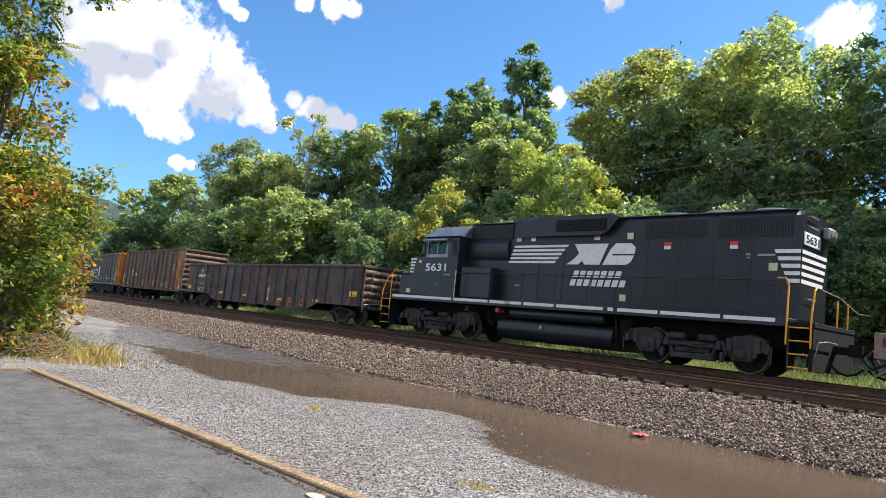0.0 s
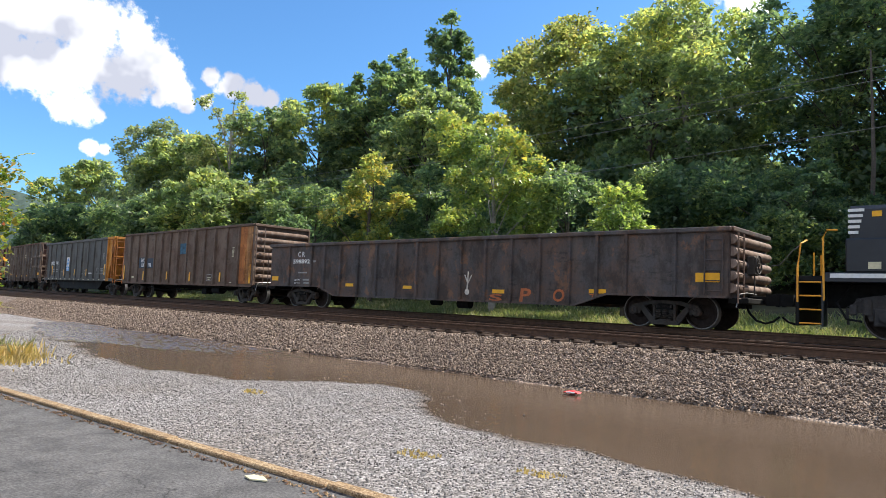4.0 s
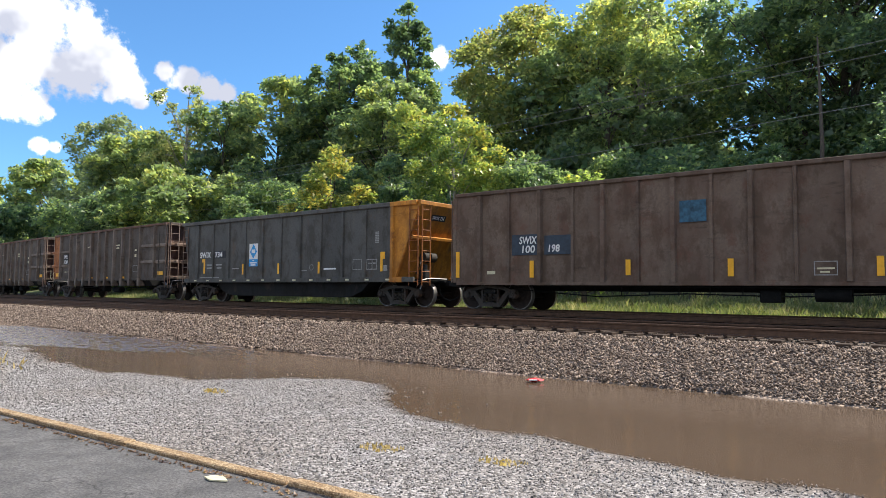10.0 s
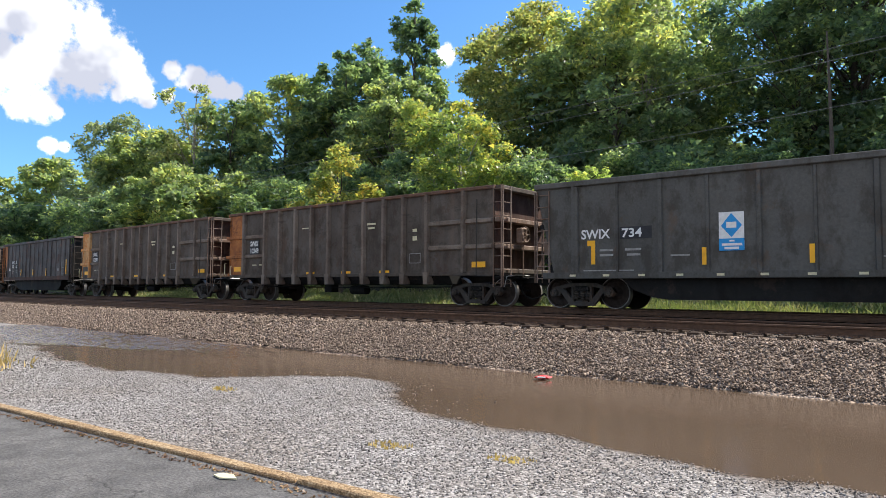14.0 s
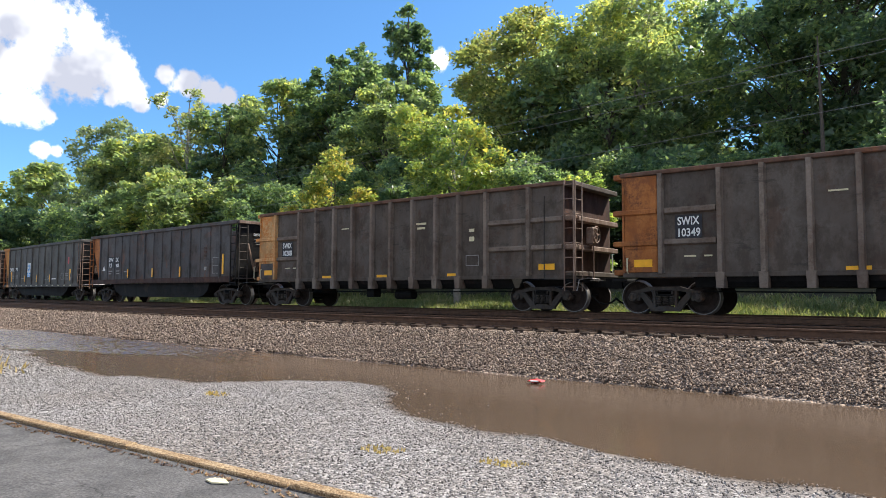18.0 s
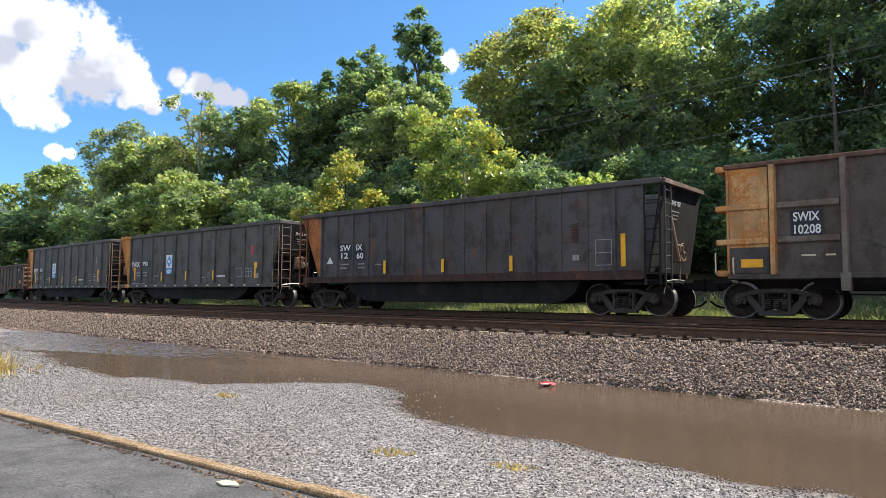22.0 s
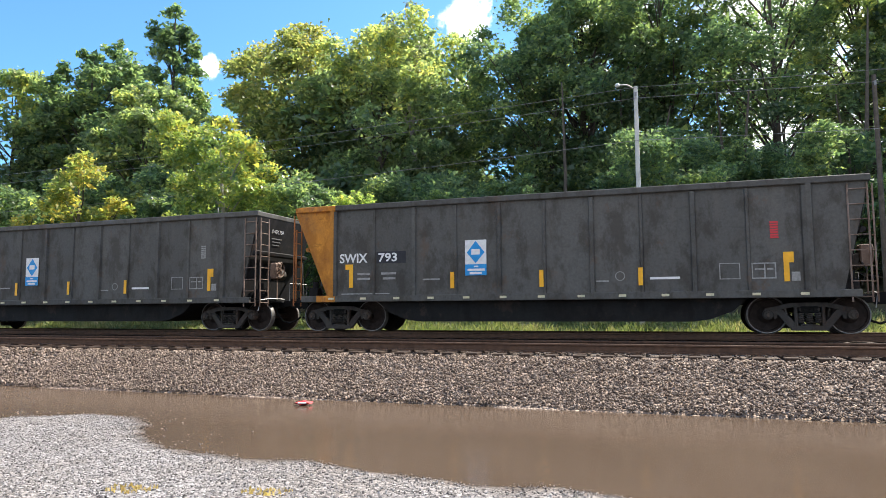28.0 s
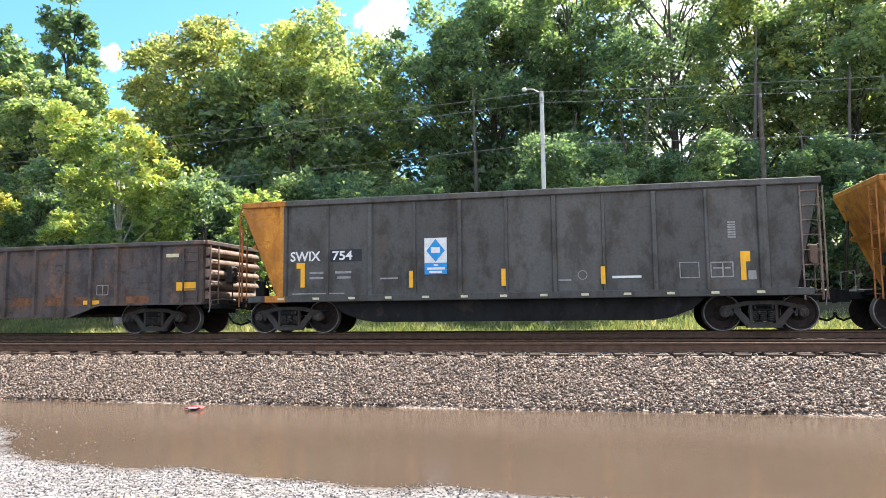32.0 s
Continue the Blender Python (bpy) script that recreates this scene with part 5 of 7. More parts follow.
def brown_gondola():
    car = thing("brown_gondola", "tall rust-brown steel gondola with orange panel and ribbed end", "freight car", "cars of the freight train")
    posts = [-6.28, -5.22, -4.12, -3.06, -2.12, -1.12, -0.16, 0.8, 1.74, 2.72, 3.8, 4.92, 6.06]
    panels(car, posts, 0.84, 3.58, m_brown, (-7.22, 7.2))
    part("far_side", Shape().box(-7.22, 7.2, 1.47, 1.5, 0.84, 3.58), m_brown, car)
    for k, x in enumerate(posts):
        part("side_post", post_shape(x, 0.86, 3.58, 0.06 if k % 2 else 0.085, 0.07 if k % 2 else 0.11), m_brown, car)
    for y in (-1, 1):
        part("top_chord", Shape().box(-7.25, 7.25, y * 1.5 - 0.075, y * 1.5 + 0.075, 3.58, 3.7, 0.02), m_brown, car)
        part("side_sill", Shape().box(-7.2, 7.2, y * 1.48 - 0.05, y * 1.48 + 0.05, 0.76, 0.86, 0.01), m_brown, car)
    part("end_panel", Shape().box(6.14, 6.72, -1.53, -1.503, 0.9, 3.56, 0.004), m_orange, car, "orange repaired side panel")
    part("end_panel", Shape().box(6.73, 7.2, -1.532, -1.503, 0.9, 3.56, 0.004), m_patch_orange, car, "ochre repaired side panel")
    plate(0.0, 0.68, 2.39, 2.95, car, plain("faded_blue", (0.03, 0.09, 0.14), 0.7, 0, 0.6, 7, 0), y=-1.523, name="paint_patch", label="faded blue paint patch")
    blue = plain("patch_blue", (0.035, 0.05, 0.07), 0.7, 0, 0.3, 5, 0)
    plate(-5.1, -4.2, 1.66, 2.28, car, blue, y=-1.523, name="paint_patch")
    plate(-3.98, -3.1, 1.66, 2.22, car, blue, y=-1.523, name="paint_patch")
    for side in (-1, 1):
        part("end_sheet", Shape().box(min(side * 7.16, side * 7.22), max(side * 7.16, side * 7.22), -1.5, 1.5, 0.84, 3.66), m_brown, car)
        for k in range(7):
            z = 1.15 + k * 0.34
            prof = [(side * (7.22 + 0.15 * math.sin(math.pi * q / 8)), z - 0.04 + 0.27 * (1 - math.cos(math.pi * q / 8)) / 2) for q in range(9)]
            part("end_rib", Shape().prism(prof, -1.42, 1.42), m_end_ribs, car, "worn pale corrugation")
        part("end_beam", Shape().box(side * 7.25 - 0.08, side * 7.25 + 0.08, -1.5, 1.5, 3.58, 3.7, 0.02), m_brown, car)
        for y in (-1, 1):
            part("corner_post", Shape().box(min(side * 7.205, side * 7.36), max(side * 7.205, side * 7.36), y * 1.475 - 0.045, y * 1.475 + 0.045, 0.84, 3.575, 0.01), m_brown, car)
        part("platform", Shape().box(min(side * 7.1, side * 7.55), max(side * 7.1, side * 7.55), -1.45, 1.45, 0.72, 0.9, 0.02), m_black, car)
        ladder(car, side * 7.44, -1.45, 0.85, 3.5, "y", 0.42, 8, m_end_ribs)
    ladder(car, 6.7, -1.57, 1.2, 2.5, "x", 0.44, 4, m_patch_orange)
    brake_gear(car, -7.5, -0.4, 1.6)
    part("brake_pipe", Shape().tube([(-5.0, -1.0, 0.62), (-2.5, -1.1, 0.45), (0, -1.0, 0.55), (2.5, -1.05, 0.5), (5.0, -0.9, 0.6)], 0.02).rod((3.4, -1.0, 0.58), 0.2, 0.75, "x", 14).box(1.8, 2.3, -1.1, -0.7, 0.35, 0.65, 0.03).tube([(-4.6, -1.3, 0.75), (4.6, -1.3, 0.7)], 0.016), m_black, car)
    for k in range(7):
        part("hanger", Shape().tube([(-2.6 + k * 0.8, -1.05, 0.76), (-2.6 + k * 0.8, -1.05, 0.5)], 0.014), m_black, car)
    part("centre_sill", Shape().box(-7.3, 7.3, -0.25, 0.25, 0.6, 0.9, 0.02).box(-7.1, 7.1, -1.45, 1.45, 0.84, 0.87), m_black, car)
    for x in (-6.17, 6.17):
        freight_truck(car, x)
    draft_gear(car, 7.5, 7.95)
    lettering("SWIX", -4.84, -4.24, 1.99, 2.22, car, m_white, y=-1.53, lean=0.1)
    lettering("100", -4.74, -4.3, 1.72, 1.95, car, m_white, y=-1.53, lean=0.1)
    lettering("198", -3.84, -3.48, 1.73, 1.95, car, m_white, y=-1.53, lean=0.1)
    for x, z0, z1 in ((-7.14, 1.0, 1.83), (-4.4, 0.99, 1.49), (-1.4, 1.04, 1.46), (1.25, 0.99, 1.43), (4.38, 0.98, 1.42), (7.1, 0.93, 1.8)):
        plate(x - 0.07, x + 0.07, z0, z1, car, m_yellow, y=-1.537, label="yellow reflective strip")
    outline_box(3.08, 3.56, 1.0, 1.33, car, y=-1.53)
    bars([(5.44, 5.62, 2.18 + k * 0.058, 2.21 + k * 0.058) for k in range(8)], car, m_cream, y=-1.53, name="label_row")
    bars([(3.14, 3.5, 1.14, 1.18), (3.2, 3.4, 1.06, 1.1), (-6.0, -5.7, 1.1, 1.2), (5.3, 5.5, 0.92, 0.96)], car, m_cream, y=-1.53)
    return car


def low_gondola(first):
    car = thing("low_gondola", "long low rust-brown steel gondola with yellow reflectors", "freight car", "cars of the freight train")
    posts = [-8.5, -7.0, -6.15, -5.15, -4.1, -3.05, -2.0, -0.95, 0.08, 1.1, 2.14, 3.18, 4.24, 5.3, 6.2, 7.1, 8.5]
    z_low = lambda x: float(np.interp(abs(x), (0, 5.5, 6.5, 9.9), (0.5, 0.5, 0.84, 0.84)))
    side = [(-9.88, 0.84), (-6.5, 0.84), (-5.5, 0.5), (5.5, 0.5), (6.5, 0.84), (9.88, 0.84)]
    for y in (-1, 1):
        xs = [-9.88, *posts, 9.88]
        for a, b in zip(xs[:-1], xs[1:]):
            inner = [c for c in (-6.5, -5.5, 5.5, 6.5) if a < c < b]
            low = [(a, z_low(a)), *[(c, z_low(c)) for c in inner], (b, z_low(b))]
            part("side_panel", Shape().prism([*low, (b, 2.54), (a, 2.54)], y * 1.5, y * 1.47), m_low, car)
        for x in posts:
            part("side_post", post_shape(x, z_low(x) + 0.02, 2.54, 0.07, 0.08, y * 1.5), m_low, car)
        part("top_chord", Shape().box(-9.95, 9.95, y * 1.5 - 0.09, y * 1.5 + 0.09, 2.53, 2.66, 0.025), m_low, car)
        part("side_flange", Shape().prism([(p[0], p[1] + 0.06) for p in side] + [(p[0], p[1]) for p in side[::-1]], y * 1.55, y * 1.45), m_low, car)
    for e in (-1, 1):
        part("end_sheet", Shape().box(min(e * 9.84, e * 9.9), max(e * 9.84, e * 9.9), -1.47, 1.47, 0.84, 2.6), m_low, car)
        for k in range(5):
            z = 1.0 + k * 0.31
            part("end_rib", Shape().prism([(e * (9.9 + 0.16 * math.sin(math.pi * q / 8)), z - 0.02 + 0.25 * (1 - math.cos(math.pi * q / 8)) / 2) for q in range(9)], -1.4, 1.4), m_end_ribs, car, "worn pale corrugation")
        part("end_beam", Shape().box(e * 9.92 - 0.09, e * 9.92 + 0.09, -1.5, 1.5, 2.54, 2.665, 0.02), m_low, car)
        ladder(car, e * 10.12, -1.5, 0.72, 2.5, "y", 0.42, 6, m_end_ribs)
        part("platform", Shape().box(min(e * 9.8, e * 10.3), max(e * 9.8, e * 10.3), -1.3, 1.3, 0.72, 0.86, 0.02), m_black, car)
    ladder(car, 9.3, -1.56, 0.9, 2.45, "x", 0.45, 6, m_low)
    brake_gear(car, 10.25, -0.35, 1.75)
    part("centre_sill", Shape().box(-9.9, 9.9, -0.3, 0.3, 0.6, 0.86, 0.02).box(-9.8, 9.8, -1.45, 1.45, 0.86, 0.89).rod((0.9, -1.0, 0.42), 0.16, 0.5, "x", 12).rod((-0.4, -1.0, 0.45), 0.13, 0.4, "x", 12), m_black, car)
    for x in (-8.05, 8.05):
        freight_truck(car, x)
    draft_gear(car, 10.0, 10.68)
    for x0, x1, z0, z1 in ((-9.76, -9.3, 1.08, 1.27), (-4.8, -4.34, 0.9, 1.02), (-1.62, -1.18, 0.87, 0.98), (2.45, 2.93, 0.8, 0.92), (5.95, 6.5, 0.88, 1.0), (9.05, 9.67, 1.24, 1.48)):
        plate(x0, x1, z0, z1, car, m_yellow, y=-1.512, label="yellow reflective strip")
    if first:
        lettering("C R", -7.96, -7.5, 2.1, 2.31, car, m_white, y=-1.51)
        lettering("598892", -8.28, -7.14, 1.81, 1.99, car, m_white, y=-1.51)
        lettering("LD LMT", -8.12, -7.72, 1.08, 1.16, car, m_white, y=-1.51)
        lettering("LT WT", -8.12, -7.76, 0.95, 1.03, car, m_white, y=-1.51)
        bars([(-7.55, -7.1, 1.1, 1.17), (-7.5, -7.1, 0.97, 1.04), (-7.9, -7.3, 1.4, 1.46), (-6.95, -6.75, 1.86, 1.94)], car, y=-1.51)
        rusty = plain("chalk_orange", (0.42, 0.13, 0.05), 0.8, 0, 0.3, 9, 0)
        for word, x0, x1, z0, z1 in (("S", 2.32, 2.84, 0.56, 0.77), ("P", 3.52, 3.92, 0.56, 0.98), ("O", 4.72, 5.12, 0.6, 0.98), ("T", 5.96, 6.16, 0.68, 0.86)):
            tagged(lettering(word, x0, x1, z0, z1, car, rusty, y=-1.51, name="chalk_letter", lean=0.12), "orange chalk letter")
        ghost = plain("white_splash", (0.6, 0.55, 0.48), 0.8, 0, 0.3, 9, 0)
        part("splash", Shape().lathe([(0.001, -1.512), (0.09, -1.512), (0.1, -1.508)], (1.39, 0, 0.82), "y", 14).tube([(1.4, -1.51, 0.9), (1.43, -1.51, 1.5)], 0.025).tube([(1.42, -1.51, 1.1), (1.28, -1.51, 1.38)], 0.02).tube([(1.42, -1.51, 1.1), (1.58, -1.51, 1.38)], 0.02), ghost, car, "white paint splash")
    else:
        outline_box(6.4, 6.8, 1.15, 1.45, car, y=-1.512, split=(6.6,))
        rusty = plain("worn_rust_patch", (0.16, 0.07, 0.03), 0.85, 0, 0.6, 5, 0)
        for x in (3.4, 4.6, 5.6, 7.4):
            plate(x, x + 0.75, 0.86, 1.1, car, rusty, y=-1.506, name="rust_patch", label="bare rust patch")
        bars([(8.7, 9.1, 2.2, 2.3)], car, m_cream, y=-1.51)
    return car


# ---- the locomotive ----
def loco_truck(loco, x):
    t = part("truck", Shape().box(-0.5, 0.5, -0.9, 0.9, 0.45, 0.75, 0.03).box(-1.6, 1.6, -0.75, -0.6, 0.5, 0.7, 0.02).box(-1.6, 1.6, 0.6, 0.75, 0.5, 0.7, 0.02), m_black, loco, m=pose(x, 0, 0))
    s = Shape()
    a, b = -1.2, -1.02
    s.prism([(-2.05, 0.62), (-1.95, 0.92), (-1.5, 1.0), (-1.1, 0.94), (-0.85, 0.72), (0.85, 0.72), (1.1, 0.94), (1.5, 1.0), (1.95, 0.92), (2.05, 0.62), (1.75, 0.58), (1.7, 0.42), (1.05, 0.42), (0.95, 0.55), (-0.95, 0.55), (-1.05, 0.42), (-1.7, 0.42), (-1.75, 0.58)], a, b)
    s.box(-0.62, 0.62, a - 0.05, b, 0.24, 0.4, 0.02)
    for q in (-0.55, 0.55):
        s.tube([(q, a - 0.02, 0.35), (q * 1.25, a - 0.02, 0.66)], 0.05)
    s.box(-0.5, 0.5, a - 0.04, a + 0.03, 0.42, 0.54, 0.015)
    for q in (-1.372, 1.372):
        s.box(q - 0.24, q + 0.24, a - 0.06, b, 0.3, 0.72, 0.03)
        s.lathe([(0.001, -0.14), (0.1, -0.14), (0.13, -0.12), (0.13, 0.05)], (q, a, 0.508), "y", 16)
        s.lathe([(0.14, -0.085), (0.17, -0.08), (0.17, 0.05)], (q, a, 0.508), "y", 16)
        for d in (-0.36, 0.36):
            s.rod((q + d, a + 0.02, 0.72), 0.1, 0.34, "z", 10)
    for q in (-2.0, -0.75, 0.75, 2.0):
        s.box(q - 0.07, q + 0.07, a - 0.1, a + 0.02, 0.55, 0.78, 0.02)
    s.tube([(-0.7, a - 0.06, 0.6), (-0.2, a - 0.1, 0.62), (0.2, a - 0.1, 0.58), (0.7, a - 0.06, 0.62)], 0.03)
    for q in (-1.0, 1.0):
        s.rod((q * 0.42, a - 0.05, 0.83), 0.1, 0.42, "x", 12)
        s.rod((q * 0.64, a - 0.05, 0.83), 0.06, 0.12, "x", 10)
        s.tube([(q * 0.85, a - 0.08, 0.8), (q * 0.98, a - 0.08, 0.45), (q * 0.9, a - 0.08, 0.3)], 0.035, 6)
        s.box(q * 0.86 - 0.05, q * 0.86 + 0.05, a - 0.12, a + 0.02, 0.24, 0.5, 0.015)
        s.tube([(q * 1.85, a - 0.05, 0.9), (q * 2.12, a - 0.06, 0.7), (q * 2.1, a - 0.06, 0.32)], 0.03, 6)
    for q in (-0.3, -0.1, 0.1, 0.3):
        for k in range(5):
            s.lathe([(0.075, 0.42 + k * 0.05), (0.092, 0.435 + k * 0.05), (0.075, 0.45 + k * 0.05)], (q, a + 0.02, 0), "z", 10)
    me = s.mesh("truck_frame", m_truck_dark)
    for turn in (Matrix.Identity(4), FLIP):
        part("truck_frame", me, m_truck_dark, t, "cast steel locomotive truck frame", m=turn)
    for dx in (-1.372, 1.372):
        w = part("wheelset", WHEEL_40, m_wheel, loco, m=pose(x + dx, 0, 0.508))
        for tread in TREAD_40:
            part("tread", tread, m_tread, w)
        rolling.append((w, x + dx, 0.508, loco))


def locomotive():
    loco = thing("locomotive", "black diesel locomotive with white stripes, running hood first", "locomotive")
    part("deck", Shape().box(-7.75, 7.75, -1.52, 1.52, 1.28, 1.5, 0.015), m_loco, loco)
    part("underframe", Shape().box(-8.0, 8.0, -0.5, 0.5, 0.7, 1.28, 0.02), m_black, loco)
    for a, b in ((-7.6, -4.15), (-4.05, -2.3), (-2.2, -0.75), (-0.65, 0.6), (0.7, 2.45), (2.95, 4.25), (4.33, 6.05), (6.15, 7.45), (-1.55, -1.25), (2.62, 2.8)):
        part("sill_stripe", Shape().box(a, b, -1.532, -1.522, 1.375, 1.475), m_white, loco, "white reflective sill stripe")
    # short hood and cab
    part("short_hood", Shape().prism([(-0.95, 2.3), (-0.95, 3.0), (-0.85, 3.1), (0.85, 3.1), (0.95, 3.0), (0.95, 2.3)], -7.3, -5.9, "x"), m_loco, loco)
    part("battery_box", Shape().box(-7.3, -5.9, -1.47, 1.47, 1.5, 2.28, 0.03), m_loco, loco)
    cab = part("cab", Shape().prism([(-1.5, 1.5), (-1.5, 3.72), (-1.42, 3.82), (1.42, 3.82), (1.5, 3.72), (1.5, 1.5)], -5.9, -4.02, "x"), m_loco, loco)
    part("cab_roof", Shape().prism([(-1.58, 3.78), (-0.78, 4.28), (-0.3, 4.38), (0.3, 4.38), (0.78, 4.28), (1.58, 3.78)], -6.0, -3.95, "x"), m_loco_roof, cab, "grey sun-worn cab roof")
    part("sunshade", Shape().prism([(-1.56, 3.72), (-1.82, 3.6), (-1.82, 3.58), (-1.54, 3.68)], -5.8, -4.5, "x"), m_loco_roof, cab)
    part("window_frame", Shape().box(-5.78, -4.6, -1.52, -1.49, 2.98, 3.1).box(-5.78, -4.6, -1.52, -1.49, 3.6, 3.66).box(-5.78, -5.7, -1.52, -1.49, 3.1, 3.6).box(-4.68, -4.6, -1.52, -1.49, 3.1, 3.6).box(-5.2, -5.17, -1.52, -1.49, 3.1, 3.6), m_steelgrey, cab, "bare aluminium window frame")
    part("pane", Shape().box(-5.7, -5.2, -1.512, -1.506, 3.1, 3.6), m_glass, cab, "green-tinted cab window")
    part("pane", Shape().box(-5.17, -4.68, -1.512, -1.506, 3.1, 3.6), m_glass, cab, "green-tinted cab window")
    for x in (-5.93, -4.44):
        part("wind_deflector", Shape().box(x, x + 0.16, -1.66, -1.63, 3.1, 3.62, 0.005), m_glass, cab)
    lettering("5631", -5.78, -4.62, 2.45, 2.75, loco, m_white, y=-1.512)
    bars([(-4.72, -4.35, 2.3, 2.35), (-5.15, -5.03, 1.95, 1.99)], loco, y=-1.508)
    part("cab_ladder", Shape().tube([(-4.0, -1.56, 1.5), (-4.0, -1.56, 2.5)], 0.02), m_cream, loco)
    s = Shape()
    for k in range(5):
        s.box(-7.33 + 0.0, -7.0 - 0.03 * k, -0.968, -0.96, 2.95 - k * 0.13, 3.02 - k * 0.13)
    part("nose_stripe", s, m_white, loco, "white painted stripes")
    part("marking", Shape().box(-6.85, -6.65, -0.968, -0.96, 2.82, 2.95), m_yellow, loco)
    part("marking", Shape().box(-6.4, -6.15, -0.968, -0.96, 2.68, 2.84), m_cream, loco)
    part("marking", Shape().box(-6.85, -6.6, -1.48, -1.474, 1.58, 1.74), m_cream, loco)
    part("class_light", Shape().rod((-6.05, -1.0, 3.4), 0.07, 0.1, "y"), m_steelgrey, loco)
    # long hood
    hood = part("long_hood", Shape().prism([(-0.92, 1.5), (-0.92, 4.2), (-0.8, 4.33), (0.8, 4.33), (0.92, 4.2), (0.92, 1.5)], -4.02, 7.62, "x"), m_loco, loco)
    part("hood_end", Shape().prism([(-0.92, 1.5), (-0.92, 4.16), (-0.7, 4.3), (0.7, 4.3), (0.92, 4.16), (0.92, 1.5)], 7.62, 7.78, "x"), m_loco, loco)
    part("blower_duct", Shape().prism([(-0.92, 2.95), (-1.0, 3.05), (-1.06, 3.3), (-1.04, 3.55), (-0.92, 3.68)], -3.9, -2.0, "x"), m_loco, loco)
    part("inertial_filter", Shape().box(-3.95, -1.9, -0.97, -0.92, 3.72, 4.24, 0.01), m_grille, loco)
    part("equipment_box", Shape().box(-3.9, -2.4, -1.4, -0.92, 1.52, 2.65, 0.03), m_loco, loco)
    part("roof_box", Shape().prism([(-1.0, 3.75), (-1.0, 4.35), (-0.85, 4.48), (0.85, 4.48), (1.0, 4.35), (1.0, 3.75)], -1.75, -0.72, "x"), m_loco, loco)
    part("brake_blister", Shape().prism([(-0.72, 3.75), (-0.6, 4.4), (2.25, 4.42), (2.55, 4.3), (2.15, 3.85), (1.9, 3.75)], -1.16, 1.16), m_loco, loco)
    s = Shape()
    for k in range(24):
        s.box(0.2 + k * 0.078, 0.235 + k * 0.078, -1.185, -1.155, 3.9, 4.25)
    part("brake_grille", s, m_grille, loco)
    part("grille_backing", Shape().box(0.15, 2.12, -1.168, -1.162, 3.88, 4.27), m_black, loco)
    for first in (0, 30):
        s = Shape()
        for k in range(first, first + 26):
            s.box(3.35 + k * 0.075, 3.375 + k * 0.075, -0.934, -0.918, 3.64, 4.12)
        part("radiator_grille", s, m_loco, loco)
    for a, b in ((3.3, 5.2), (5.58, 7.55)):
        part("radiator_screen", Shape().box(a, b, -0.926, -0.919, 3.62, 4.14), m_grille, loco)
    for x in (3.9, 5.3, 6.7):
        part("fan", Shape().lathe([(0.001, 4.5), (0.5, 4.48), (0.62, 4.42), (0.64, 4.3)], (x, 0, 0), "z", 24), m_loco_roof, loco)
    # roof-grey strip along the camera-side edge of the hood
    part("roof_edge", Shape().box(-4.0, 7.7, -0.9, -0.8, 4.32, 4.345), m_loco_roof, loco, "pale grey roof edge")
    for k in range(9):
        x = -1.6 + k * 1.02
        part("hood_door", Shape().box(x, x + 0.98, -0.932, -0.918, 1.62, 3.55, 0.003), m_loco, loco)
    # painted marks on the hood
    y = -0.955
    for k in range(5):
        z = 2.86 + k * 0.135
        part("hood_stripe", Shape().prism([(-2.0 + 0.16 * k / 4 * 1.4, z), (0.05 + 0.12 * k, z), (0.1 + 0.12 * k, z + 0.085), (-1.97 + 0.16 * k / 4 * 1.4, z + 0.075)], y, y + 0.006), m_white, loco, "white painted stripe")
    emblem = part("emblem", Shape().prism([(0.53, 2.83), (0.98, 2.83), (1.14, 2.95), (1.25, 2.83), (1.81, 2.83), (2.10, 3.5), (0.81, 3.5), (1.01, 3.2), (0.81, 3.0)], y, y + 0.006), m_white, loco, "white angular emblem")
    part("emblem_slab", Shape().prism([(1.92, 2.83), (2.76, 2.83), (2.93, 2.92), (3.02, 3.12), (2.26, 3.12), (2.28, 3.17), (3.04, 3.17), (3.06, 3.38), (2.90, 3.5), (2.37, 3.5), (2.17, 3.3), (2.04, 3.05)], y, y + 0.006), m_white, emblem)
    for z, x0, n in ((2.42, 0.82, 7), (2.14, 0.72, 8)):
        for k in range(n):
            x = x0 + k * 0.262
            part("name_bar", Shape().prism([(x, z), (x + 0.2, z), (x + 0.26, z + 0.21), (x + 0.06, z + 0.21)], y, y + 0.006), m_white, loco, "white slanted bar")
    for x, z, mm in ((-1.7, 3.62, m_cream), (-1.05, 3.62, m_red), (1.55, 3.62, m_red), (2.75, 3.62, m_cream), (4.0, 3.3, m_red), (5.95, 3.3, m_red), (2.62, 1.72, m_cream), (7.0, 2.72, m_cream)):
        sticker = plate(x, x + 0.22, z, z + 0.2, loco, m_cream if mm is m_cream else m_white, y=-0.958, name="sticker", label="small warning sticker")
        part("sticker_band", Shape().box(x, x + 0.22, -0.966, -0.96, z + 0.1, z + 0.2), mm, sticker)
    bars([(6.7, 7.15, 3.1, 3.16), (6.4, 6.52, 3.12, 3.17), (6.4, 6.52, 3.04, 3.08), (-1.65, -1.4, 2.05, 2.1)], loco, y=-0.958)
    # hood end with number board, headlight and stripes
    x = 7.785
